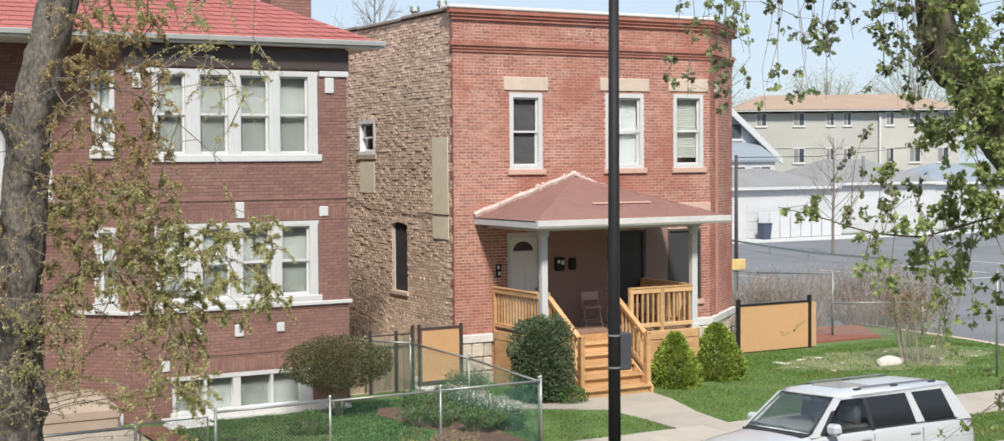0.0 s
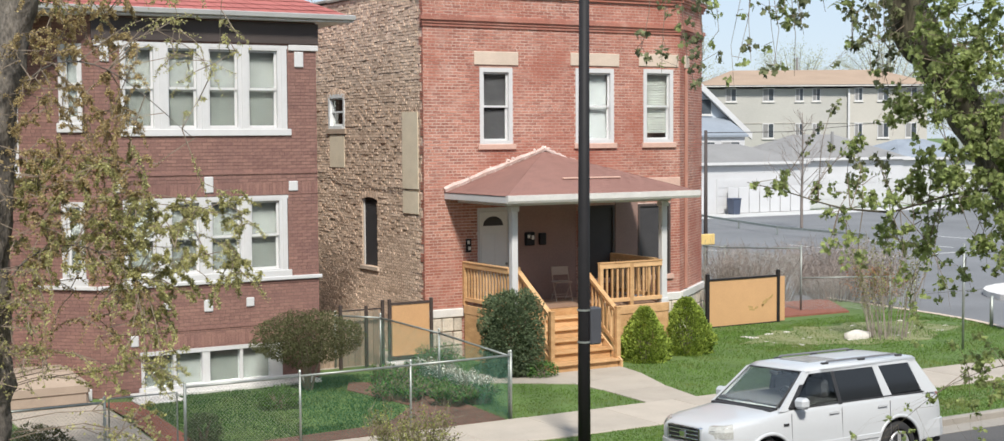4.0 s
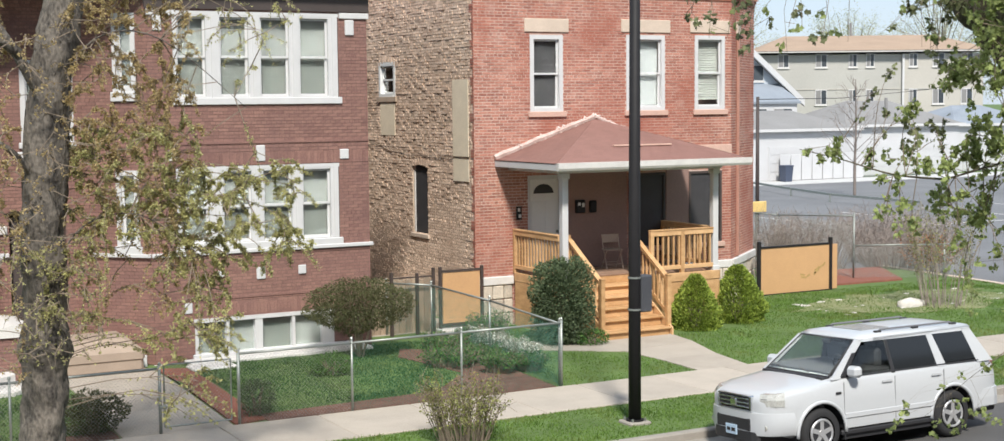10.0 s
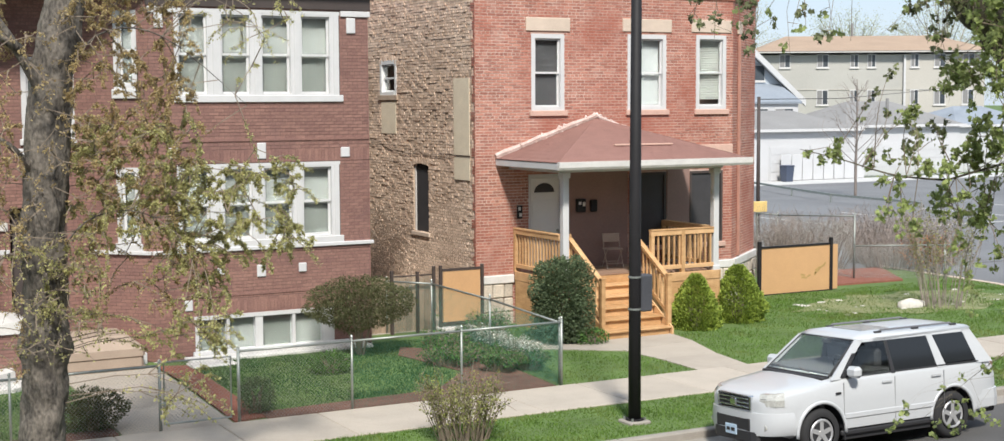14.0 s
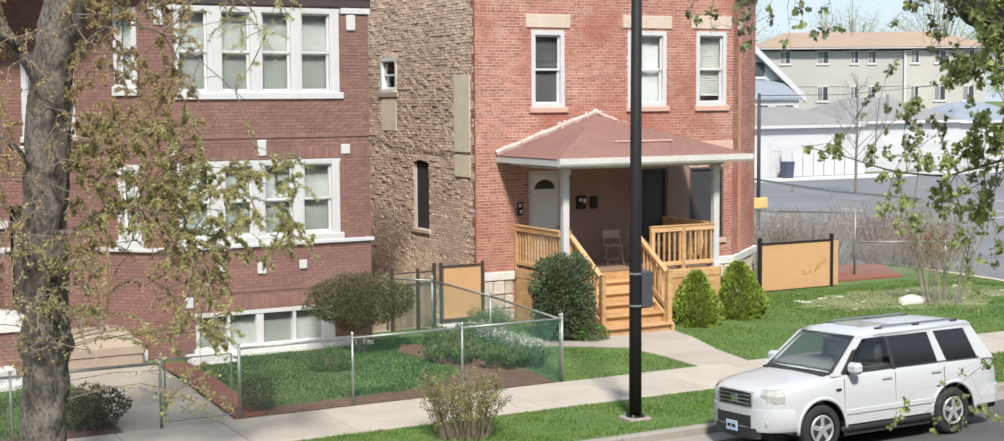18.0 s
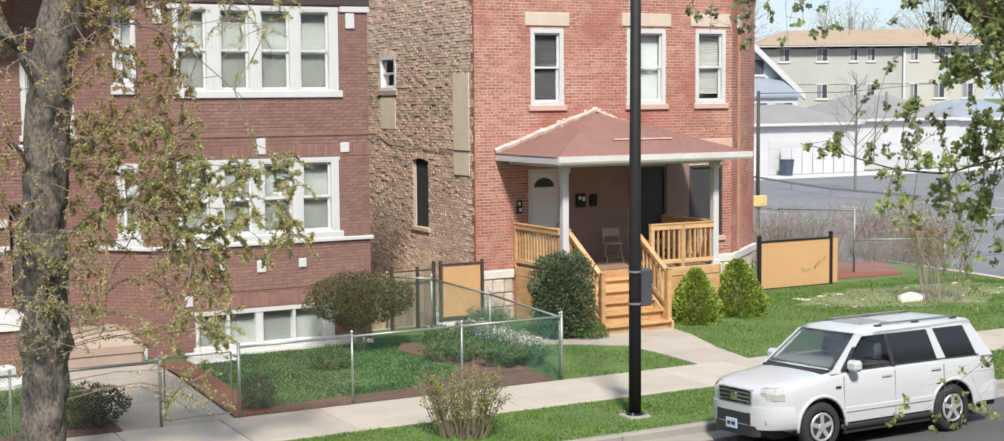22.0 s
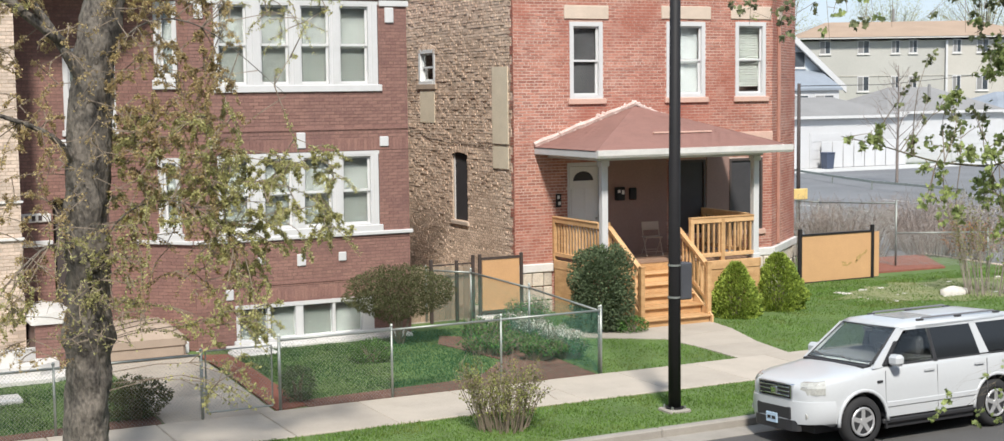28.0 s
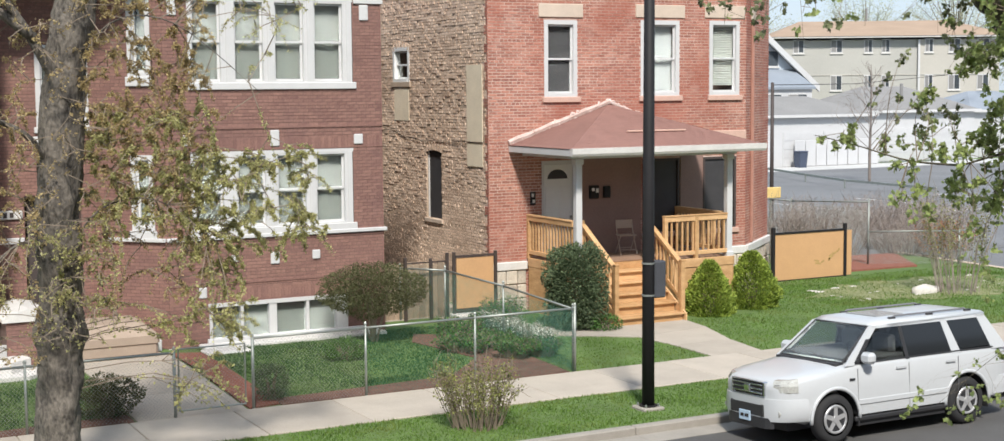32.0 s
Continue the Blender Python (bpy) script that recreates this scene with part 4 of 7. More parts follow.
railing(Matrix.Translation((18.2, PF, FZ)), 1.74, (0.05, 0.88))
railing(Matrix(((0, 1, 0, PL + 0.02), (1, 0, 0, PF + 0.13), (0, 0, 1, FZ), (0, 0, 0, 1))), 28.78 - PF - 0.13, (2.0,))
railing(Matrix(((0, 1, 0, PR - 0.02), (1, 0, 0, PF + 0.13), (0, 0, 1, FZ), (0, 0, 0, 1))), 28.78 - PF - 0.13, (2.0,))
# stairs
SX0, SX1, N = 16.50, 18.12, 6
rise = (FZ - 0.10) / N
for i in range(N):
    y, z = 27.30 - i * 0.31, FZ - i * rise
    part("riser", Geo().box(SX0, SX1, y + 0.015, y + 0.035, z - rise, z - 0.042), DECK, porch)
    if i:
        part("tread", Geo().box(SX0 - 0.02, SX1 + 0.02, y - 0.055, y + 0.32, z - 0.042, z, bev=0.008), DECK, porch)
for x in (SX0 - 0.05, SX1 + 0.05):
    m = Matrix(((0, 1, 0, x), (1, 0, 0, 0), (0, 0, 1, 0), (0, 0, 0, 1)))
    part("stringer", Geo().prism([(27.35, FZ - 0.02), (27.35, 0.5), (26.2, 0.08), (25.68, 0.08), (25.68, 0.28)], x - 0.02, x + 0.02, axis=0), DECK, porch)
    newel = part("newel_post", Geo().box(x - 0.05, x + 0.05, 25.80, 25.90, 0.06, 1.42, bev=0.008), DECK, porch, "orange-stained newel post")
    part("cap", Geo().box(x - 0.06, x + 0.06, 25.79, 25.91, 1.42, 1.46, bev=0.01), DECK, newel)
    a, b = Vector((x, 25.9, 1.40)), Vector((x, 27.2, 2.22))
    hr_ = Geo().hexa([(x - 0.045, a.y, a.z - 0.10), (x + 0.045, a.y, a.z - 0.10), (x + 0.045, b.y, b.z - 0.10), (x - 0.045, b.y, b.z - 0.10), (x - 0.06, a.y, a.z), (x + 0.06, a.y, a.z), (x + 0.06, b.y, b.z), (x - 0.06, b.y, b.z)])
    hand = part("handrail", hr_, DECK, porch)
    part("lower_rail", Geo().hexa([(x - 0.02, a.y, a.z - 0.85), (x + 0.02, a.y, a.z - 0.85), (x + 0.02, b.y, b.z - 0.80), (x - 0.02, b.y, b.z - 0.80), (x - 0.02, a.y, a.z - 0.76), (x + 0.02, a.y, a.z - 0.76), (x + 0.02, b.y, b.z - 0.71), (x - 0.02, b.y, b.z - 0.71)]), DECK, porch)
    part("rail_post", Geo().box(x - 0.045, x + 0.045, 27.2, 27.29, FZ, 2.3, bev=0.006), DECK, porch)
    for i in range(9):
        f = (i + 0.5) / 9
        p = a.lerp(b, f)
        part("baluster", Geo().box(x - 0.018, x + 0.018, p.y - 0.018, p.y + 0.018, p.z - 0.78, p.z - 0.09), DECK, porch)

# folding chair on the deck
chair = thing("folding_chair", "tan metal folding chair standing open on the porch", "chair", at=(18.2, 28.2, FZ))
CH = mat("tan_metal", (0.40, 0.31, 0.25), 0.5, 0.1, 4, 50, 0.05)
cm = Matrix.Translation((18.25, 28.25, FZ)) @ pose(0, 0, 0, 0, 0, -12)
T = lambda p: cm @ Vector(p)
for sx in (-0.2, 0.2):
    part("front_leg", Geo().tube([T((sx, -0.22, 0.0)), T((sx, 0.05, 0.5)), T((sx, 0.14, 0.80))], 0.012, 6), CH, chair)
    part("rear_leg", Geo().tube([T((sx * 0.9, 0.22, 0.0)), T((sx * 0.9, -0.16, 0.46))], 0.012, 6), CH, chair)
part("seat", Geo().box(-0.2, 0.2, -0.2, 0.16, 0.44, 0.465, cm, 0.01), CH, chair)
part("backrest", Geo().box(-0.2, 0.2, 0.11, 0.135, 0.60, 0.80, cm, 0.03), CH, chair)
for z, y in ((0.12, -0.16), (0.14, 0.14)):
    part("cross_bar", Geo().tube([T((-0.2, y, z)), T((0.2, y, z))], 0.009, 6), CH, chair)

# ---- wire fences ----
def chain_link(g, a, b, z0, z1, pitch=0.062, r=0.0021):
    """Diagonal wires in both senses between two posts."""
    a, b = Vector(a), Vector(b)
    ln, h = (b - a).length, z1 - z0
    d = (b - a) / ln
    for s in (1, -1):
        k = -h
        while k < ln:
            u0, u1 = max(0, k), min(ln, k + h)
            if u1 - u0 > 0.02:
                v0, v1 = (u0 - k, u1 - k) if s > 0 else (h - (u0 - k), h - (u1 - k))
                p, q = a + d * u0, a + d * u1
                g.tube([(p.x, p.y, z0 + v0), (q.x, q.y, z0 + v1)], r, 3, False)
            k += pitch
    return g


def wire_fence(name, pts, h, label, wires=GALV, group="wire fences", zs=0.0, pr=0.021, skip=()):
    f = thing(name, label, "fence", group, at=(*pts[0], 0))
    for i, (x, y) in enumerate(pts):
        zb = lawn_z(x, y)
        p = part("post", Geo().tube([(x, y, zb - 0.1), (x, y, zb + h + 0.03)], pr * (1.25 if i in (0, len(pts) - 1) else 1), 10), GALV, f, "", True)
        part("post_cap", Geo().tube([(x, y, zb + h + 0.03), (x, y, zb + h + 0.05), (x, y, zb + h + 0.075)], [pr * 1.4, pr * 1.3, pr * 0.5], 8), GALV, p)
    for i, ((ax, ay), (bx, by)) in enumerate(zip(pts, pts[1:])):
        za, zb = lawn_z(ax, ay) + h - 0.03, lawn_z(bx, by) + h - 0.03
        part("top_rail", Geo().tube([(ax, ay, za), (bx, by, zb)], 0.021, 8), GALV, f, "", True)
        if i not in skip:
            w = wires[i] if isinstance(wires, (list, tuple)) else wires
            part("wire_mesh", chain_link(Geo(), (ax, ay, 0), (bx, by, 0), min(za, zb) - h + 0.06, min(za, zb)), w, f)
    return f


wire_fence("wire_fence", [(13.42, 22.5), (11.35, 22.48), (9.25, 22.46), (7.25, 22.45)], 1.22, "galvanised wire fence with green mesh round the front lawn", [GREENWIRE, GREENWIRE, GALV])
wire_fence("wire_fence", [(13.42, 22.56), (13.42, 25.3), (13.42, 28.0), (12.75, 28.9)], 1.20, "galvanised wire fence with green mesh beside the path", GREENWIRE)
wire_fence("wire_fence", [(5.95, 22.45), (3.66, 22.45), (1.4, 22.45), (-0.9, 22.45)], 1.10, "galvanised wire fence before a shaded lawn")
wire_fence("wire_fence", [(28.2, 31.0), (28.2, 34.4), (28.3, 38), (28.4, 42), (28.5, 46), (28.6, 50)], 1.85, "tall galvanised wire fence beside the car park")
wire_fence("wire_fence", [(28.2, 31.0), (30.6, 29.9), (33.0, 31.2)], 1.0, "low wire fence by the mulch bed")
gate = thing("wire_gate", "closed galvanised wire gate across the entry walk", "gate", at=(6.6, 22.45, 0))
part("gate_frame", Geo().tube([(6.02, 22.45, 0.12), (6.02, 22.45, 1.12), (7.12, 22.45, 1.12), (7.12, 22.45, 0.12), (6.02, 22.45, 0.12)], 0.018, 6), GALV, gate)
part("gate_wire", chain_link(Geo(), (6.02, 22.45, 0), (7.12, 22.45, 0), 0.12, 1.12), GALV, gate, kind="stuff")
part("latch", Geo().box(5.93, 6.06, 22.41, 22.48, 0.42, 0.47, bev=0.01), GALV, gate)

# tall gate between the houses
alley = thing("alley_gate", "dark steel gate with a tan panel between the houses", "gate", at=(14.4, 28.68, 0))
RUSTY = mat("rusty_dark_steel", (0.055, 0.040, 0.034), 0.7, 0.3, 5, 60, 0.2)
for x, h in ((12.78, 1.55), (13.40, 1.50), (13.80, 1.60), (13.97, 1.60), (15.02, 1.58)):
    part("post", Geo().box(x - 0.035, x + 0.035, 28.65, 28.71, 0.05, h, bev=0.008), RUSTY, alley)
part("panel", Geo().box(14.03, 14.96, 28.665, 28.695, 0.32, 1.46), PLYWOOD, alley, "tan painted gate panel")
for z in (0.26, 1.47):
    part("rail", Geo().box(14.01, 14.98, 28.65, 28.71, z, z + 0.05), RUSTY, alley)
part("rail", Geo().box(12.82, 13.76, 28.66, 28.70, 1.40, 1.43), RUSTY, alley)
part("gate_wire", chain_link(Geo(), (12.82, 28.68, 0), (13.76, 28.68, 0), 0.2, 1.40), GALV, alley, kind="stuff")
part("threshold", Geo().box(13.9, 14.93, 28.45, 28.78, 0.02, 0.21, bev=0.015), OLDWHITE, alley, "white-painted concrete threshold")

OLDBOARD = mat("weathered_tan_board", (0.36, 0.27, 0.19), 0.9, 0.25, 3, 40, 0.3, island=0.35, stretch=(6, 6, 1))
side_gate = thing("board_fence", "weathered tan board fence closing the gap between the houses", "fence", at=(12.9, 28.95, 0))
for k in range(12):
    x = 12.02 + k * 0.152
    part("board", Geo().box(x, x + 0.142, 28.94, 28.965, 0.13, 1.36 + 0.05 * math.sin(k * 2.3), bev=0.006), OLDBOARD, side_gate)
for z in (0.45, 1.15):
    part("rail", Geo().box(12.0, 13.84, 28.967, 29.01, z, z + 0.09), OLDBOARD, side_gate)

# tan panel fence beside the red house
pf = thing("panel_fence", "tan painted panel fence in a black steel frame", "fence", at=(25, 29.6, 0))
for x in (23.70, 26.12):
    part("post", Geo().box(x - 0.045, x + 0.045, 29.58, 29.67, 0.0, 1.56, bev=0.008), BLACKMETAL, pf)
part("panel", Geo().box(23.76, 26.36, 29.62, 29.65, 0.16, 1.37), PLYWOOD, pf, "tan painted panel")
WORN = mat("olive_scrawl_paint", (0.42, 0.28, 0.11), 0.8, 0.3, 8, 60, 0)
for x, z, ln, tilt in ((25.16, 0.60, 0.16, -14), (25.20, 0.53, 0.20, -6), (25.36, 0.57, 0.13, 25), (25.58, 0.61, 0.10, 60), (25.64, 0.67, 0.20, 28), (25.66, 0.74, 0.18, 30), (25.80, 0.79, 0.16, 34), (25.90, 0.85, 0.12, 50)):
    part("scrawl_bar", Geo().box(-ln / 2, ln / 2, -0.003, 0.0, -0.026, 0.026, Matrix.Translation((x, 29.619, z)) @ Matrix.Rotation(math.radians(-tilt), 4, "Y")), WORN, pf)
part("rail", Geo().box(23.74, 26.12, 29.60, 29.66, 1.372, 1.42), BLACKMETAL, pf)
part("rail", Geo().box(23.74, 26.12, 29.60, 29.66, 0.10, 0.158), BLACKMETAL, pf)

# ---- street lamp pole ----
pole = thing("street_lamp_pole", "black tapered steel lamp pole on the grass verge", "lamp pole", at=(12.88, 19.27, 0))
px, py = 12.88, 19.27
part("shaft", Geo().tube([(px, py, 0.0), (px, py, 3.0), (px + 0.03, py, 9.2)], [0.105, 0.098, 0.080], 16), BLACKMETAL, pole, "", True)
part("base_plate", Geo().box(px - 0.2, px + 0.2, py - 0.2, py + 0.2, -0.02, 0.05, bev=0.02), KERBSTONE, pole, "pale concrete footing")
part("base_flange", Geo().tube([(px, py, 0.05), (px, py, 0.075)], 0.15, 16), BLACKMETAL, pole)
for a in (0.8, 2.36, 3.93, 5.5):
    part("bolt", Geo().tube([(px + 0.17 * math.cos(a), py + 0.17 * math.sin(a), 0.05), (px + 0.17 * math.cos(a), py + 0.17 * math.sin(a), 0.10)], 0.018, 6), GALV, pole)
BOXGREY = mat("dark_grey_box", (0.06, 0.062, 0.07), 0.5, 0.15)
bx_ = part("meter_box", Geo().box(px + 0.06, px + 0.27, py - 0.12, py + 0.10, 1.83, 2.43, bev=0.02), BOXGREY, pole, "dark grey control box strapped to the pole")
for z in (1.86, 2.38):
    part("strap", Geo().tube([(px, py, z), (px, py, z + 0.03)], 0.112, 16), GALV, bx_)

# ---- parked car ----
PAINT = mat("white_car_paint", (0.49, 0.505, 0.515), 0.32, 0.02, 1, 20, 0, coat=0.5)
TINT = mat("tinted_car_glass", (0.018, 0.020, 0.022), 0.06, 0.05, 1, 20, 0, spec=0.45)
SCREENGLASS = glass_mat("windscreen_glass", (0.80, 0.86, 0.83))
DOORGLASS = glass_mat("lightly_tinted_glass", (0.38, 0.41, 0.40))
DASH = mat("dark_grey_upholstery", (0.075, 0.075, 0.08), 0.85, 0.2, 6, 60, 0.1)
GREYRAIL = mat("grey_rail", (0.16, 0.16, 0.17), 0.45, 0.1)
SUNGLASS = mat("grey_sunroof_glass", (0.27, 0.275, 0.275), 0.08, 0.1, 2, 20, 0, spec=0.8)
RUBBER = mat("tyre_rubber", (0.022, 0.022, 0.023), 0.85, 0.2, 6, 80, 0.2)
ALLOY = mat("alloy_wheel", (0.52, 0.52, 0.52), 0.35, 0.08, 4, 40, 0, metal=0.5)
TRIM = mat("black_plastic_trim", (0.025, 0.025, 0.027), 0.55, 0.15)
LENS = mat("headlamp_lens", (0.40, 0.40, 0.37), 0.12, 0.25, 12, 60, 0, coat=1.0)
AMBER = mat("smoked_lamp_lens", (0.30, 0.12, 0.11), 0.15, 0.1, 6, 40, 0, coat=1.0)
CHROME = mat("chrome", (0.70, 0.71, 0.72), 0.12, 0.03, 3, 30, 0, metal=1.0)
PLATE = mat("pale_blue_plate", (0.45, 0.58, 0.70), 0.5, 0.1, 8, 60, 0)


def loft(sections, closed_ends=True):
    g, n = Geo(), len(sections[0])
    for s in sections:
        g.v += s
    for i in range(len(sections) - 1):
        for k in range(n - 1):
            a = i * n + k
            g.f.append((a, a + 1, a + n + 1, a + n))
    if closed_ends:
        g.f += [tuple(range(n)), tuple(reversed(range((len(sections) - 1) * n, len(sections) * n)))]
    return g


def lamp_block(outline, z0, z1):
    """A lamp body whose upper edge leans back with the wing."""
    g, k = Geo(), len(outline)
    g.v = [(x - 0.008, y * 1.012, z0) for x, y in outline] + [(x - 0.008, y * 1.012, (z0 * 0.4 + z1 * 0.6)) for x, y in outline] + [(x + 0.03, y * 0.955, z1 + 0.10 * x) for x, y in outline]
    g.f = [tuple(reversed(range(k))), tuple(range(2 * k, 3 * k))] + [(j * k + i, j * k + (i + 1) % k, j * k + k + (i + 1) % k, j * k + k + i) for j in (0, 1) for i in range(k)]
    return g


def build_suv():
    """Local axes: x from the nose to the tail, y across, z up from the road."""
    car = thing("suv", "white sport utility car parked at the kerb", "car")
    # stations: x, hood or belt line, half width
    st = [(0.06, 0.90, 0.50), (0.09, 0.95, 0.64), (0.16, 0.99, 0.76), (0.29, 1.03, 0.87), (0.50, 1.065, 0.945), (0.9, 1.105, 0.975), (1.20, 1.145, 0.98), (1.45, 1.175, 0.98), (2.6, 1.185, 0.98), (3.6, 1.19, 0.975), (4.3, 1.20, 0.955), (4.52, 1.195, 0.92), (4.66, 1.15, 0.87), (4.75, 1.02, 0.82)]
    secs = []
    for x, h, w in st:
        low = 0.34 if 0.3 < x < 4.6 else 0.40
        half = [(w * 0.86, low), (w * 0.985, low + 0.06), (w, 0.62), (w * 0.995, 0.80), (w * 0.98, h - 0.085), (w * 0.945, h - 0.03), (w * 0.86, h + 0.0), (w * 0.6, h + 0.02), (0, h + 0.03)]
        ring = [(x, y, z) for y, z in half] + [(x, -y, z) for y, z in reversed(half[:-1])]
        secs.append(ring + [ring[0]])
    g = loft(secs, False)
    n = len(secs[0])
    g.f += [tuple(range(n - 1)), tuple(reversed(range((len(secs) - 1) * n, len(secs) * n - 1)))]
    body = part("body", g, PAINT, car, "white painted body", True)
    HUBS = (1.01, 3.69)
    # wheel arches cut through the sides
    cut = Geo()
    for x in HUBS:
        for y in (-0.85, 0.85):
            cut.tube([(x, y - 0.23, 0.375), (x, y + 0.23, 0.375)], 0.46, 32)
    cutter = part("cutter", cut, TRIM)
    md = body.modifiers.new("arches", "BOOLEAN")
    md.operation, md.object, md.solver = "DIFFERENCE", cutter, "EXACT"
    bm = bmesh.new()
    bm.from_mesh(body.data)
    bmesh.ops.remove_doubles(bm, verts=bm.verts, dist=1e-4)
    bmesh.ops.recalc_face_normals(bm, faces=bm.faces)
    bm.to_mesh(body.data)
    bm.free()
    dg = bpy.context.evaluated_depsgraph_get()
    shaped = bpy.data.meshes.new_from_object(body.evaluated_get(dg))
    body.modifiers.clear()
    body.data = shaped
    bpy.data.objects.remove(cutter)
    bv = body.modifiers.new("edge", "EDGE_SPLIT")
    bv.split_angle = radians(38)
    # cabin
    BX0, BX1, TX0, TX1, BZ, TZ = 1.21, 4.62, 1.96, 4.22, 1.215, 1.735
    BW, TW = 0.915, 0.715

    def ring(x_f, x_r, w, z, bow=0.0):
        """Outline of the roof at one height, bowed at front and rear."""
        front = [(x_f + bow * (1 - (k / 4) ** 2) * -1, w * k / 4, z) for k in range(4, -5, -1)]
        rear = [(x_r + bow * 0.6 * (1 - (k / 4) ** 2), w * k / 4, z) for k in range(-4, 5)]
        return front + rear
    g = Geo()
    rings = [ring(TX0 + 0.06, TX1 - 0.06, TW - 0.10, TZ - 0.075, 0.03), ring(TX0 - 0.05, TX1 + 0.05, TW + 0.03, TZ - 0.065, 0.05), ring(TX0 - 0.02, TX1 + 0.07, TW + 0.025, TZ - 0.03, 0.05), ring(TX0 + 0.06, TX1 + 0.03, TW - 0.02, TZ + 0.005, 0.05), ring(TX0 + 0.22, TX1 - 0.1, TW - 0.16, TZ + 0.03, 0.04), ring(TX0 + 0.5, TX1 - 0.4, TW - 0.42, TZ + 0.042, 0.02)]
    k = len(rings[0])
    for r in rings:
        g.v += r
    for i in range(len(rings) - 1):
        g.f += [(i * k + a, i * k + (a + 1) % k, i * k + k + (a + 1) % k, i * k + k + a) for a in range(k)]
    g.f += [tuple(reversed(range(k))), tuple(range((len(rings) - 1) * k, len(rings) * k))]
    part("roof", g, PAINT, car, "white painted roof", True)
    part("interior_deck", Geo().box(BX0 + 0.14, BX1 - 0.08, -BW + 0.05, BW - 0.05, BZ - 0.03, BZ + 0.012, bev=0.01), DASH, car, "dark grey interior")

    def bar(name, x0, x1, x2, x3, sgn, f0=-0.06, f1=1.02, depth=0.05, material=PAINT, label=""):
        """A pillar between belt x0..x1 and roof x2..x3, following the side's lean."""
        o, q = [side(x0, f0, sgn, 0.014), side(x1, f0, sgn, 0.014), side(x3, f1, sgn, 0.014), side(x2, f1, sgn, 0.014)], Vector((0, -sgn * depth, 0))
        return part(name, Geo().hexa([Vector(p) + q for p in o] + [Vector(p) for p in o]), material, car, label)

    def side(x, f, sgn, out=0.012):
        """A place on the cabin's side: f from belt 0 to roof 1."""
        return (x, sgn * (BW + (TW + 0.03 - BW) * f + out), BZ - 0.04 + (TZ - 0.06 - BZ + 0.04) * f)

    def pane(name, corners, sgn, label="", material=TINT):
        g = Geo()
        outer = [side(x, f, sgn) for x, f in corners]
        inner = [side(x, f, sgn, -0.004) for x, f in corners]
        k = len(corners)
        g.v = outer + inner
        g.f = [tuple(range(k)), tuple(reversed(range(k, 2 * k))), *[(i, (i + 1) % k, k + (i + 1) % k, k + i) for i in range(k)]]
        return part(name, g, material, car, label)
    for s in (-1, 1):
        pane("side_window", [(1.52, 0.02), (2.44, 0.02), (2.42, 0.95), (2.12, 0.95), (1.93, 0.82)], s, "lightly tinted front door glass", DOORGLASS).visible_shadow = False
        pane("side_window", [(2.51, 0.02), (3.40, 0.02), (3.30, 0.95), (2.48, 0.95)], s, "dark tinted rear door glass")
        pane("side_window", [(3.59, 0.04), (4.26, 0.06), (4.08, 0.94), (3.42, 0.94)], s, "dark tinted quarter glass")
        bar("front_pillar", BX0 + 0.02, BX0 + 0.19, TX0 - 0.09, TX0 + 0.05, s, label="white slanted windscreen pillar")
        bar("window_corner", BX0 + 0.19, 1.53, 1.73, 1.81, s, 0.0, 0.66, 0.03, TRIM, "black corner piece behind the pillar")
        bar("door_pillar", 2.44, 2.51, 2.42, 2.48, s, material=TRIM, label="black door pillar")
        bar("rear_pillar", 3.40, 3.59, 3.30, 3.42, s)
        bar("tail_pillar", 4.26, BX1 - 0.02, 4.08, TX1 + 0.04, s)
        bar("roof_edge", TX0 - 0.05, TX0 + 0.3, TX0 - 0.05, TX1 + 0.03, s, 0.945, 1.04, 0.06)
        bar("roof_edge", TX0 + 0.25, TX1 + 0.04, TX0 + 0.25, TX1 + 0.02, s, 0.945, 1.04, 0.06)
        bar("window_seal", 1.42, 4.30, 1.42, 4.29, s, -0.025, 0.02, 0.03, TRIM, "black belt-line seal")
        seat = part("seat", Geo().box(2.35, 2.50, s * 0.40 - 0.25, s * 0.40 + 0.25, BZ - 0.02, 1.50, bev=0.05), DASH, car, "dark grey seat back")
        part("headrest", Geo().box(2.40, 2.49, s * 0.40 - 0.13, s * 0.40 + 0.13, 1.50, 1.66, bev=0.04), DASH, seat)
        part("seat", Geo().box(3.30, 3.44, s * 0.38 - 0.32, s * 0.38 + 0.32, BZ - 0.02, 1.46, bev=0.05), DASH, car)
        for xa, xb in ((1.42, 2.47), (2.51, 3.50)):
            part("door_seam", Geo().box(xb - 0.004, xb, s * 0.974 - 0.006, s * 0.974 + 0.006, 0.45, 1.10), GREYRAIL, car)
            part("door_handle", Geo().box(xb - 0.27, xb - 0.07, s * 0.98 - 0.015, s * 0.98 + 0.02 * s + 0.015, 1.02, 1.065, bev=0.012), PAINT, car)
        part("side_moulding", Geo().box(1.45, 3.27, s * 0.978 - 0.016, s * 0.978 + 0.016, 0.55, 0.63, bev=0.008), PAINT, car)
        part("door_seam", Geo().box(1.437, 1.441, s * 0.976 - 0.006, s * 0.976 + 0.006, 0.45, 1.10), GREYRAIL, car)
        part("mud_flap", Geo().box(1.45, 1.475, s * 0.87 - 0.09, s * 0.87 + 0.09, 0.22, 0.46, bev=0.008), TRIM, car, "black mud flap")
        part("mud_flap", Geo().box(4.13, 4.155, s * 0.87 - 0.09, s * 0.87 + 0.09, 0.22, 0.46, bev=0.008), TRIM, car)
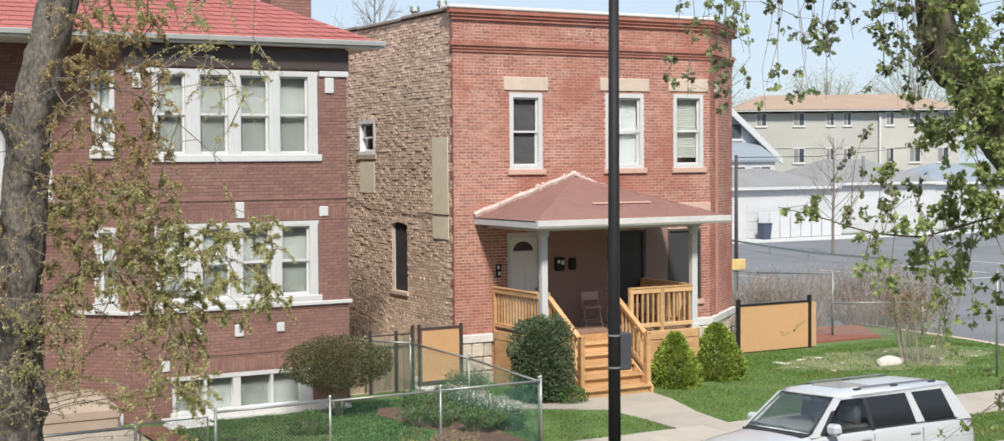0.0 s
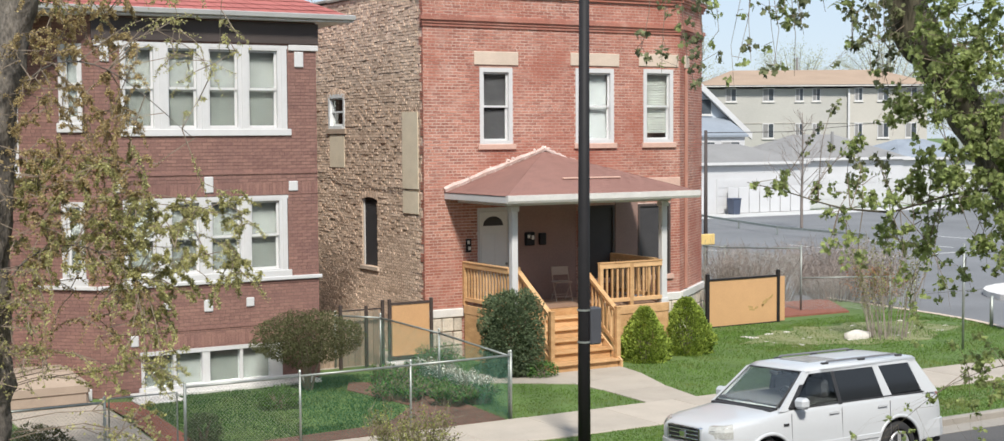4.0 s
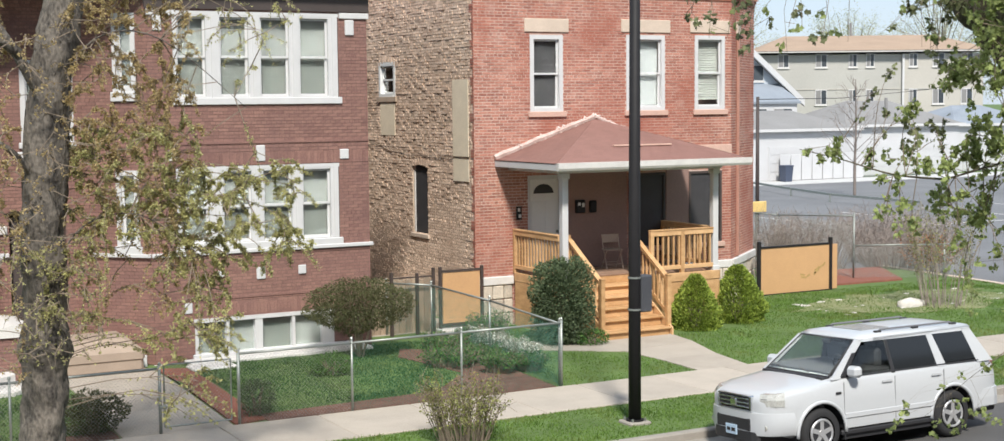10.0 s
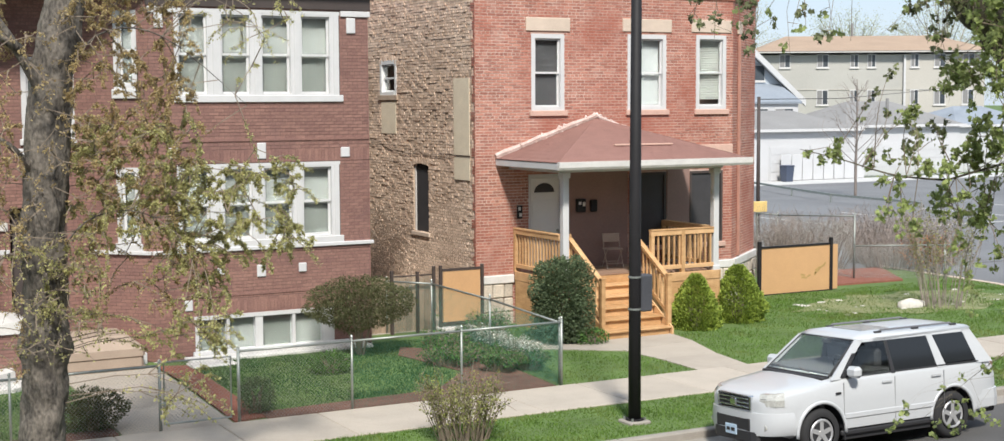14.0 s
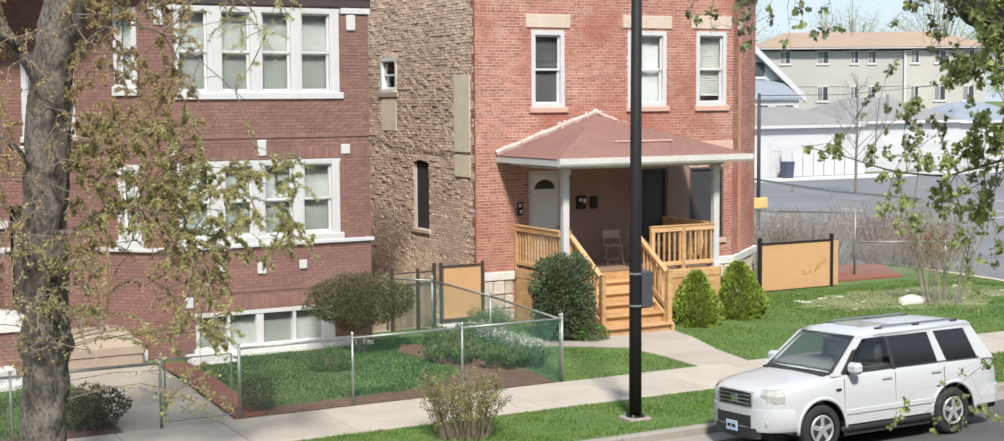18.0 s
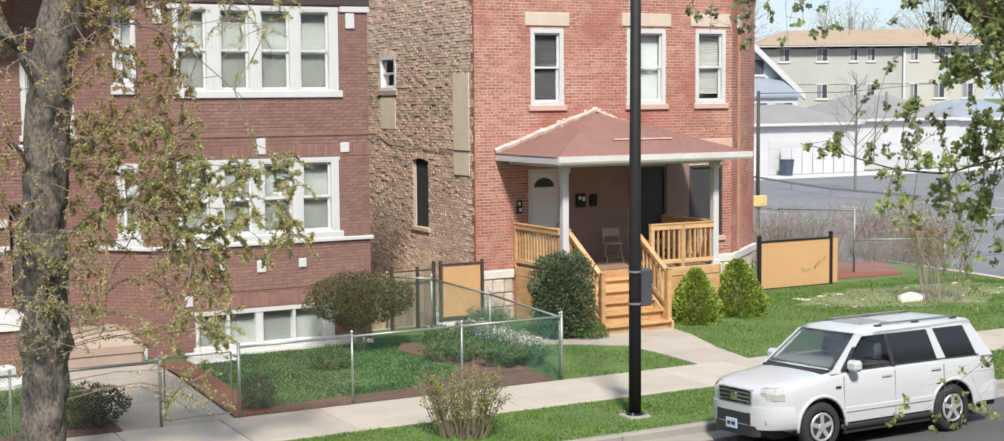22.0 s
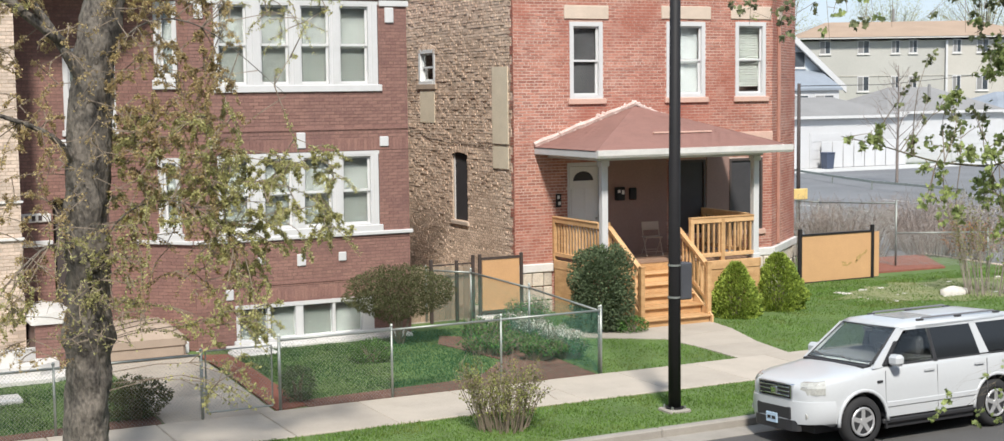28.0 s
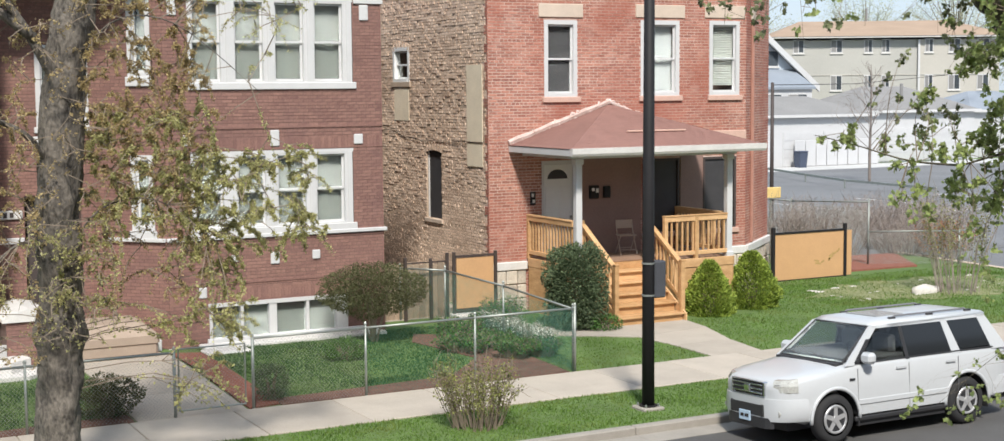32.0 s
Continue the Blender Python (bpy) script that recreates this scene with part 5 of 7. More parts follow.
        part("sill_trim", Geo().box(1.40, 3.30, s * 0.92 - 0.04, s * 0.92 + 0.04, 0.29, 0.37, bev=0.02), TRIM, car)
        part("roof_rail", Geo().tube([(2.35, s * 0.62, TZ), (2.48, s * 0.62, TZ + 0.055), (3.95, s * 0.62, TZ + 0.055), (4.08, s * 0.62, TZ)], 0.016, 8), GREYRAIL, car, "grey roof rail")
        for x in (2.42, 3.2, 4.02):
            part("rail_foot", Geo().box(x - 0.07, x + 0.07, s * 0.62 - 0.03, s * 0.62 + 0.03, TZ - 0.01, TZ + 0.045, bev=0.012), TRIM, car, "black roof rail foot")
        mr = part("door_mirror", Geo().box(1.50, 1.66, s * 1.07 - 0.13, s * 1.07 + 0.13, 1.17, 1.34, bev=0.045), PAINT, car, "white door mirror")
        part("mirror_arm", Geo().box(1.54, 1.61, s * 0.93 - 0.05, s * 0.93 + 0.05, 1.17, 1.22), TRIM, mr)
        lamp = part("headlamp", lamp_block([(0.098, s * 0.60), (0.155, s * 0.725), (0.24, s * 0.825), (0.36, s * 0.892), (0.36, s * 0.70), (0.20, s * 0.60)], 0.835, 1.0), LENS, car, "clear headlamp")
        part("reflector", Geo().prism([(0.10, s * 0.62), (0.135, s * 0.70), (0.20, s * 0.78), (0.22, s * 0.70), (0.14, s * 0.60)], 0.86, 0.95, axis=2), CHROME, lamp)
        part("tail_lamp", Geo().box(4.60, 4.70, s * 0.80 - 0.05, s * 0.80 + 0.05, 0.84, 1.16, bev=0.03), AMBER, car, "smoked tail lamp")
        part("fog_lamp", Geo().tube([(0.22, s * 0.72, 0.52), (0.098, s * 0.71, 0.52)], 0.045, 12), LENS, car)
        part("side_marker", Geo().box(1.28, 1.38, s * 0.978 - 0.006, s * 0.978 + 0.008, 0.93, 0.965), TRIM, car)
        for k, x in enumerate(HUBS):
            arch = Geo()
            pts = [(x + 0.468 * math.cos(a), s * 0.962, 0.375 + 0.468 * math.sin(a)) for a in [math.pi * (-0.02 + 1.04 * i / 16) for i in range(17)]]
            arch.tube(pts, 0.030, 8)
            part("arch_lip", arch, PAINT, car, "", True)
            well, aa = Geo(), [math.pi * (-0.05 + 1.10 * i / 16) for i in range(17)]
            for r in (0.452, 0.463):
                well.v += [(x + r * math.cos(a), s * yy, 0.375 + r * math.sin(a)) for a in aa for yy in (0.60, 0.955)]
            for o in (0, 34):
                well.f += [(o + 2 * i, o + 2 * i + 1, o + 2 * i + 3, o + 2 * i + 2) for i in range(16)]
            well.f += [(2 * i + 1, 34 + 2 * i + 1, 34 + 2 * i + 3, 2 * i + 3) for i in range(16)]
            part("wheel_well", well, TRIM, car, "black wheel well liner")
            wheel = part("wheel", Geo().tube([(x, s * 0.70, 0.375), (x, s * 0.70 + s * 0.25, 0.375)], 0.19, 16), TRIM, car)
            prof = [(0.245, 0.02), (0.31, 0.0), (0.355, 0.03), (0.375, 0.08), (0.375, 0.17), (0.355, 0.22), (0.31, 0.25), (0.25, 0.235)]
            t = Geo()
            for i in range(32):
                a = 2 * math.pi * i / 32
                t.v += [(x + r * math.cos(a), s * (0.715 + d), 0.375 + r * math.sin(a)) for r, d in prof]
            q = len(prof)
            t.f = [(i * q + j, i * q + j + 1, ((i + 1) % 32) * q + j + 1, ((i + 1) % 32) * q + j) for i in range(32) for j in range(q - 1)]
            part("tyre", t, RUBBER, wheel, "black rubber tyre", True)
            rim = Geo()
            ring = [(x + 0.200 * math.cos(2 * math.pi * i / 24), s * 0.945, 0.375 + 0.200 * math.sin(2 * math.pi * i / 24)) for i in range(25)]
            rim.tube(ring, 0.022, 6, False)
            rim.tube([(x, s * 0.92, 0.375), (x, s * 0.965, 0.375)], 0.055, 14)
            for i in range(5):
                a = 2 * math.pi * i / 5 + 0.3
                d, o = Vector((math.cos(a), 0, math.sin(a))), Vector((-math.sin(a), 0, math.cos(a)))
                c = Vector((x, 0, 0.375))
                y0, y1 = s * 0.915, s * 0.955
                rim.hexa([tuple(c + d * r + o * w + Vector((0, y, 0))) for y in (y0, y1) for r, w in ((0.03, -0.036), (0.205, -0.032), (0.205, 0.032), (0.03, 0.036))])
            part("rim", rim, ALLOY, wheel, "five-spoke alloy rim")
    # windscreen
    g = Geo()
    a, b = Vector((BX0 + 0.05, BW - 0.10, BZ - 0.045)), Vector((TX0 - 0.07, TW - 0.03, TZ - 0.07))
    out = Vector((-0.012, 0, 0.018))
    pts = [Vector((a.x, -a.y, a.z)), Vector((a.x, a.y, a.z)), Vector((b.x, b.y, b.z)), Vector((b.x, -b.y, b.z))]
    g.hexa([p - out * 0.3 for p in pts] + [p + out for p in pts])
    for k, (p, q) in enumerate(zip(pts, pts[1:] + pts[:1])):
        part("windscreen_seal", Geo().tube([p + out * 0.6, q + out * 0.6], 0.016, 6), TRIM, car, "black windscreen seal")
    ws_ = part("windscreen", g, SCREENGLASS, car, "slanted clear windscreen")
    ws_.visible_shadow = False
    part("steering_wheel", Geo().tube([Vector((1.86, -0.38, 1.26)) + 0.18 * Vector((-0.35 * math.sin(a), math.cos(a), 0.94 * math.sin(a))) for a in [i * math.pi / 8 for i in range(17)]], 0.015, 6), TRIM, car)
    part("rear_view_mirror", Geo().box(1.86, 1.89, -0.12, 0.12, 1.58, 1.64, bev=0.012), TRIM, car)
    for s in (-0.35, 0.30):
        part("wiper", Geo().tube([(BX0 + 0.03, s, BZ + 0.0), (BX0 + 0.13, s + 0.42, BZ + 0.045)], 0.006, 5), TRIM, ws_)
    part("cowl", Geo().box(BX0 - 0.07, BX0 + 0.09, -0.80, 0.80, BZ - 0.08, BZ - 0.035, bev=0.01), TRIM, car)
    part("rear_window", Geo().hexa([(4.62, -0.84, 1.17), (4.62, 0.84, 1.17), (4.54, 0.84, 1.17), (4.54, -0.84, 1.17), (4.30, -0.66, 1.68), (4.30, 0.66, 1.68), (4.22, 0.66, 1.68), (4.22, -0.66, 1.68)]), TINT, car)
    part("sunroof", Geo().box(2.28, 2.85, -0.40, 0.40, TZ + 0.030, TZ + 0.050, bev=0.006), SUNGLASS, car, "grey glass sunroof")
    grille = part("grille", Geo().box(0.03, 0.16, -0.42, 0.42, 0.76, 0.965, bev=0.03), TRIM, car, "black grille with chrome bars")
    for z in (0.80, 0.862, 0.924):
        part("bar", Geo().box(0.016, 0.10, -0.40, 0.40, z - 0.012, z + 0.012, bev=0.008), CHROME, grille)
    part("badge", Geo().box(0.003, 0.05, -0.085, 0.085, 0.80, 0.92, bev=0.02), CHROME, grille, "plain chrome badge")
    for y in (-0.435, 0.435):
        part("grille_surround", Geo().box(0.028, 0.12, y - 0.016, y + 0.016, 0.75, 0.975, bev=0.01), CHROME, grille)
    part("grille_surround", Geo().box(0.020, 0.12, -0.42, 0.42, 0.957, 0.980, bev=0.01), CHROME, grille)
    part("grille_surround", Geo().box(0.020, 0.12, -0.42, 0.42, 0.745, 0.765, bev=0.01), CHROME, grille)
    part("bumper", loft([[(x, y, z) for y, z in ((-w * 0.95, 0.40), (-w, 0.47), (-w, 0.64), (-w * 0.97, 0.735), (w * 0.97, 0.735), (w, 0.64), (w, 0.47), (w * 0.95, 0.40), (-w * 0.95, 0.40))] for x, w in ((0.00, 0.34), (0.014, 0.48), (0.055, 0.63), (0.13, 0.77), (0.25, 0.88), (0.37, 0.94), (0.50, 0.978))]), PAINT, car, "white front bumper", True).modifiers.new("edge", "EDGE_SPLIT").split_angle = radians(42)
    part("air_dam", loft([[(x, y, z) for y, z in ((-w, 0.29), (-w, 0.45), (w, 0.45), (w, 0.29), (-w, 0.29))] for x, w in ((-0.010, 0.36), (0.006, 0.48), (0.045, 0.57), (0.10, 0.60))]), TRIM, car, "black lower valance")
    part("lower_intake", Geo().box(-0.006, 0.12, -0.46, 0.46, 0.45, 0.65, bev=0.02), TRIM, car)
    plate = part("number_plate", Geo().box(-0.030, -0.014, -0.13, 0.17, 0.37, 0.52, bev=0.004), PLATE, car, "pale blue number plate with plain bars")
    part("plate_bars", Geo().box(-0.034, -0.030, -0.09, 0.01, 0.42, 0.47).box(-0.034, -0.030, 0.04, 0.13, 0.42, 0.47), TINT, plate)
    part("rear_bumper", loft([[(x, y, z) for y, z in ((-w, 0.42), (-w * 1.005, 0.56), (-w * 0.99, 0.70), (w * 0.99, 0.70), (w * 1.005, 0.56), (w, 0.42), (-w, 0.42))] for x, w in ((4.24, 0.958), (4.62, 0.94), (4.74, 0.88), (4.81, 0.80), (4.84, 0.62))]), PAINT, car, "white rear bumper")
    part("rear_step", Geo().box(4.45, 4.80, -0.78, 0.78, 0.30, 0.41, bev=0.03), TRIM, car)
    part("underbody", Geo().box(0.3, 4.6, -0.66, 0.66, 0.24, 0.40).box(1.45, 3.25, -0.90, 0.90, 0.22, 0.40), TRIM, car)
    for ob in car.children_recursive:                   # true width of the body
        ob.data.transform(Matrix.Diagonal((1, 0.88, 1, 1)))
    return car


suv = build_suv()
suv.matrix_basis = Matrix.Translation((13.26, 16.40, -0.125)) @ Matrix.Rotation(radians(-3.0), 4, "X") @ Matrix.Translation((0, 0.745, 0))

# ---- neighbour at the edge ----
BUFF = mat("buff_face_brick", (0.60, 0.48, 0.39), 0.88, 0.18, 2.0, 40, 0.3, tint=(0.46, 0.37, 0.30), island=0.3)
house_c = thing("buff_brick_house", "buff brick house with a stone stoop", "house", at=(1, 30, 0))
fc = Wall((-4.0, 27.9), (4.08, 27.9), (0, -1))
wcf = part("front_wall", fc.core(Geo(), 0, 8.08, -0.1, 9.0, [(2.2, 3.2, 2.6, 4.2), (2.2, 3.2, 5.6, 7.2)]), MORTAR_S, house_c)
for z in (2.6, 5.6):
    sash_window(fc, house_c, 2.2, 3.2, z, z + 1.6, 0.09, BLIND, 0.12)
part("side_wall", Geo().box(3.0, 3.78, 28.21, 44, -0.1, 9.0).box(-4, -3.7, 28.21, 44, -0.1, 9).box(-4, 3.78, 44, 44.3, -0.1, 9), MORTAR_S, house_c)
part("flat_roof", Geo().box(-4, 4.08, 27.9, 44.3, 9.0, 9.2), LOT, house_c)
part("stone_band", fc.slab(Geo(), 0, 8.12, 0, 0.05, 3.25, 3.29), OLDWHITE, house_c)
part("stone_band", fc.slab(Geo(), 0, 8.12, 0, 0.05, 2.55, 2.60), OLDWHITE, house_c)
fc.bricks(wcf, BUFF, 4.0, 8.08, 0.1, 9.0, ())
white_steps = thing("white_steps", "white-painted concrete steps of the neighbouring stoop", "steps", at=(3.4, 27, 0))
for k, (xa, xb, ya, zb) in enumerate(((2.4, 4.75, 26.2, 0.20), (2.4, 4.5, 26.55, 0.40), (2.4, 4.14, 26.9, 0.62))):
    part("step", Geo().prism([(xa, ya), (xb - 0.4, ya), (xb, ya + 0.35), (xb, 27.28), (xa, 27.28)], 0.0, zb, axis=2), OLDWHITE, white_steps)
tagged(part("stone_slab", Geo().box(2.7, 3.55, 24.85, 25.35, 0.05, 0.17, bev=0.03), OLDWHITE), "white stone slab lying on the lawn", "slab")

# ---- the far side of the car park ----
SIDING = mat("white_siding", (0.53, 0.53, 0.535), 0.6, 0.08, 0.6, 20, 0.02)
BLUESIDING = mat("pale_blue_siding", (0.50, 0.55, 0.60), 0.6, 0.06, 0.6, 20, 0.02)
GREYSTUCCO = mat("grey_green_brick_far", (0.43, 0.42, 0.385), 0.9, 0.08, 0.3, 12, 0.05)
BEIGE = mat("beige_brick_far", (0.47, 0.445, 0.395), 0.9, 0.08, 0.3, 12, 0.05)
ORANGEROOF = mat("tan_shingle_far", (0.36, 0.26, 0.185), 0.9, 0.15, 0.5, 12, 0.1)
GREYROOF = mat("grey_shingle_far", (0.235, 0.23, 0.225), 0.9, 0.15, 0.5, 14, 0.1)
BLUEROOF = mat("blue_grey_shingle_far", (0.24, 0.27, 0.31), 0.9, 0.15, 0.5, 14, 0.1)
DARKPANE = mat("far_window_glass", (0.06, 0.07, 0.08), 0.1, 0.2, 1, 8, 0)


def far_window(w, parent, u, z, wd, h, div=True):
    f = part("window", w.slab(Geo(), u, u + wd, 0.0, 0.06, z, z + h), WHITE, parent)
    k = 2 if div else 1
    for i in range(k):
        a = u + 0.06 + i * (wd - 0.06) / k
        part("pane", w.slab(Geo(), a, a + (wd - 0.06) / k - 0.06, 0.06, 0.075, z + 0.08, z + h - 0.07), DARKPANE if i else GREYROOF, f)
    part("window_sill", w.slab(Geo(), u - 0.06, u + wd + 0.06, 0.0, 0.10, z - 0.09, z), OLDWHITE, f)


apt = thing("apartment_building", "grey and beige brick apartment block with a tan hip roof", "apartment building", at=(85.2, 88, 0))
AR, AF = Vector((0.857, -0.515, 0)), Vector((0.515, 0.857, 0))
a0 = Vector((85.2, 88.0, 0)) - AR * 11.6
aw = Wall((a0.x, a0.y), (a0.x + AR.x, a0.y + AR.y), (-AF.x, -AF.y))
AE, AL, AD = 9.0, 18.0, -15.0
part("front_wall", aw.slab(Geo(), 0, 11.6, -0.4, 0.0, -0.1, AE), GREYSTUCCO, apt, "grey brick front wall")
part("front_wall", aw.slab(Geo(), 11.6, AL, -0.4, 0.15, -0.1, AE), BEIGE, apt, "beige brick front wall")
part("rear_wall", aw.slab(aw.slab(aw.slab(Geo(), 0, 0.4, AD, -0.4, -0.1, AE), AL - 0.4, AL, AD, -0.4, -0.1, AE), 0.4, AL - 0.4, AD, AD + 0.4, -0.1, AE), BEIGE, apt)
part("eave_board", aw.slab(Geo(), -0.6, AL + 0.6, AD - 0.6, 0.75, AE + 0.16, AE + 0.28), OLDWHITE, apt)
g = Geo()
e = [aw.m @ Vector(p) for p in ((-0.7, 0.8, AE + 0.285), (AL + 0.7, 0.8, AE + 0.285), (AL + 0.7, AD - 0.7, AE + 0.285), (-0.7, AD - 0.7, AE + 0.285))]
r0, r1 = aw.m @ Vector((3.0, AD / 2, AE + 1.85)), aw.m @ Vector((AL - 2.2, AD / 2, AE + 1.85))
g.face(e[0], e[1], r1, r0).face(e[1], e[2], r1).face(e[2], e[3], r0, r1).face(e[3], e[0], r0).face(*e)
part("roof", g, ORANGEROOF, apt, "tan shingle hip roof")
part("belt_course", aw.slab(Geo(), 0, 11.58, 0, 0.05, 6.12, 6.18), BEIGE, apt)
part("belt_course", aw.slab(Geo(), 11.6, AL, 0.15, 0.20, 6.12, 6.18), GREYSTUCCO, apt)
part("downspout", aw.slab(Geo(), 11.45, 11.62, 0.15, 0.28, 0, AE), WHITE, apt)
aw2 = Wall((a0 - AF * 0.15).xy, (a0 - AF * 0.15 + AR).xy, (-AF.x, -AF.y))
for z, h in ((7.95, 1.1), (4.9, 1.25), (2.0, 1.25)):
    for u, wd in ((1.4, 0.9), (4.45, 0.95), (7.15, 0.68), (8.55, 0.68)):
        far_window(aw, apt, u, z, wd, h)
    for u, wd in ((12.0, 0.68), (13.9, 0.95), (16.2, 0.95)):
        far_window(aw2, apt, u, z, wd, h)
part("vent_pipe", Geo().tube([r0.lerp(r1, 0.45), r0.lerp(r1, 0.45) + Vector((0, 0, 1.1))], 0.12, 6), GREYROOF, apt)


def garage(x0, x1, y0, y1, eave, ridge, roof, label, doors, along_x=True):
    gar = thing("garage", label, "garage", "garages behind the car park", at=((x0 + x1) / 2, y0, 0))
    part("front_wall", Geo().box(x0, x1, y0, y0 + 0.2, -0.1, eave), SIDING, gar)
    part("side_wall", Geo().box(x0, x0 + 0.2, y0 + 0.2, y1, -0.1, eave).box(x1 - 0.2, x1, y0 + 0.2, y1, -0.1, eave).box(x0 + 0.2, x1 - 0.2, y1 - 0.2, y1, -0.1, eave), SIDING, gar)
    g, o = Geo(), 0.35
    e = [(x0 - o, y0 - o, eave), (x1 + o, y0 - o, eave), (x1 + o, y1 + o, eave), (x0 - o, y1 + o, eave)]
    cy, run = (y0 + y1) / 2, min((y1 - y0) / 2, (x1 - x0) / 2) * 0.9
    a, b = (x0 + run, cy, ridge), (x1 - run, cy, ridge)
    g.face(e[0], e[1], b, a).face(e[1], e[2], b).face(e[2], e[3], a, b).face(e[3], e[0], a).face(*e)
    part("roof", g, roof, gar)
    part("fascia", Geo().box(x0 - o, x1 + o, y0 - o - 0.04, y0 - o, eave - 0.12, eave + 0.06), WHITE, gar)
    w = Wall((x0, y0), (x1, y0), (0, -1))
    for u, wd in doors:
        d = part("garage_door", w.slab(Geo(), u, u + wd, 0, 0.05, 0.0, 2.3), SIDING, gar, "white panelled garage door")
        for i in range(4):
            part("panel", w.slab(Geo(), u + 0.08, u + wd - 0.08, 0.05, 0.075, 0.06 + i * 0.56, 0.54 + i * 0.56), SIDING, d)
    return gar


garage(56.5, 67.4, 74.0, 80.6, 3.35, 4.6, GREYROOF, "white garage with a grey hip roof", ((3.4, 2.6), (6.8, 2.6)))
garage(67.9, 78.6, 75.6, 83.0, 3.5, 5.2, GREYROOF, "white double garage with a pale grey roof", ((0.8, 4.0), (5.8, 4.0)))
garage(79.2, 88.0, 76.5, 83.0, 3.4, 4.8, BLUEROOF, "white garage with a blue-grey roof", ((0.8, 3.0), (4.6, 3.0)))
garage(92.0, 106.0, 74.0, 84.0, 3.6, 5.0, GREYROOF, "long white garage with a grey roof", ((1.0, 3.0), (5.0, 3.0), (9.5, 3.0)))
part("flue", Geo().tube([(73.3, 77.4, 3.3), (73.3, 77.4, 5.4)], 0.11, 8), GREYROOF, bpy.data.objects["garage.001"], "dark metal flue")
APRON = mat("pale_concrete_apron", (0.50, 0.50, 0.49), 0.9, 0.1, 0.4, 20, 0.05)
tagged(part("apron", Geo().box(54, 120, 70.5, 73.9, -0.1, 0.03), APRON), "pale concrete apron before the garages", "apron", kind="structure")
NAVY = mat("navy_plastic", (0.055, 0.07, 0.11), 0.5, 0.15, 2, 20, 0)
bin_ = thing("rubbish_container", "dark blue rubbish container against a white garage", "container", at=(60.7, 72.8, 0))
part("tub", Geo().hexa([(60.3, 72.7, 0.03), (60.82, 72.7, 0.03), (60.82, 73.25, 0.03), (60.3, 73.25, 0.03), (60.25, 72.65, 1.0), (60.9, 72.65, 1.0), (60.9, 73.3, 1.0), (60.25, 73.3, 1.0)]), NAVY, bin_)
part("lid", Geo().box(60.22, 60.93, 72.6, 73.33, 1.0, 1.1, bev=0.04), NAVY, bin_)
board_fence = thing("white_board_fence", "white board fence in front of the garages", "fence", at=(60, 74, 0))
for i in range(12):
    if not 2 <= i <= 3:
        part("board", Geo().box(57.0 + i * 0.9, 57.85 + i * 0.9, 73.6, 73.66, 0.05, 1.75, bev=0.02), SIDING, board_fence)

gh = thing("gable_house", "white and pale blue frame house with a steep gable", "house", at=(63, 88, 0))
part("front_wall", Geo().prism([(55.0, 0), (71.0, 0), (71.0, 5.5), (63.0, 11.6), (55.0, 5.5)], 84.0, 84.3, axis=1), BLUESIDING, gh, "pale blue gable wall")
part("side_wall", Geo().box(70.7, 71.0, 84.3, 96.0, 0, 5.5).box(55, 55.3, 84.3, 96, 0, 5.5), SIDING, gh)
for sx in (1, -1):
    xe, xm = 63 + sx * 8.6, 63
    part("roof", Geo().hexa([(xm, 83.5, 11.6), (xe, 83.5, 5.05), (xe, 96.4, 5.05), (xm, 96.4, 11.6), (xm, 83.5, 11.9), (xe, 83.5, 5.35), (xe, 96.4, 5.35), (xm, 96.4, 11.9)]), GREYROOF, gh)
    part("bargeboard", Geo().hexa([(xm, 83.35, 11.4), (xe, 83.35, 4.85), (xe, 83.5, 4.85), (xm, 83.5, 11.4), (xm, 83.35, 11.92), (xe, 83.35, 5.37), (xe, 83.5, 5.37), (xm, 83.5, 11.92)]), WHITE, gh, "white bargeboard")
part("porch_roof", Geo().hexa([(57, 81.4, 5.05), (69.6, 81.4, 5.05), (69.6, 84.0, 6.3), (57, 84.0, 6.3), (57, 81.4, 5.2), (69.6, 81.4, 5.2), (69.6, 84.0, 6.5), (57, 84.0, 6.5)]), BLUEROOF, gh, "blue-grey porch roof")
part("porch_wall", Geo().box(57.2, 69.4, 81.6, 81.8, 0, 5.05), SIDING, gh)
gw = Wall((55, 84.0), (71, 84.0), (0, -1))
far_window(gw, gh, 11.2, 6.7, 2.0, 1.2)
gw2 = Wall((57.2, 81.6), (70.7, 81.6), (0, -1))
for u in (5.4, 7.7, 10.0):
    far_window(gw2, gh, u, 4.0, 1.7, 0.75)
gh.matrix_basis = Matrix.Translation((-0.7, 0, 0)) @ gh.matrix_basis
wh = thing("white_frame_house", "white frame house with a grey roof in the distance", "house", at=(118, 96, 0))
part("wall", Geo().box(113.5, 124, 92, 102, -0.1, 6.4), SIDING, wh)
part("roof", Geo().hexa([(113, 91.5, 6.4), (124.5, 91.5, 6.4), (124.5, 102.5, 6.4), (113, 102.5, 6.4), (113, 96.9, 9.5), (124.5, 96.9, 9.5), (124.5, 97.1, 9.5), (113, 97.1, 9.5)]), GREYROOF, wh)
whw = Wall((113.5, 92), (124, 92), (0, -1))
for z in (1.2, 4.0):
    for u in (1.2, 4.4, 7.6):
        far_window(whw, wh, u, z, 1.5, 1.5)

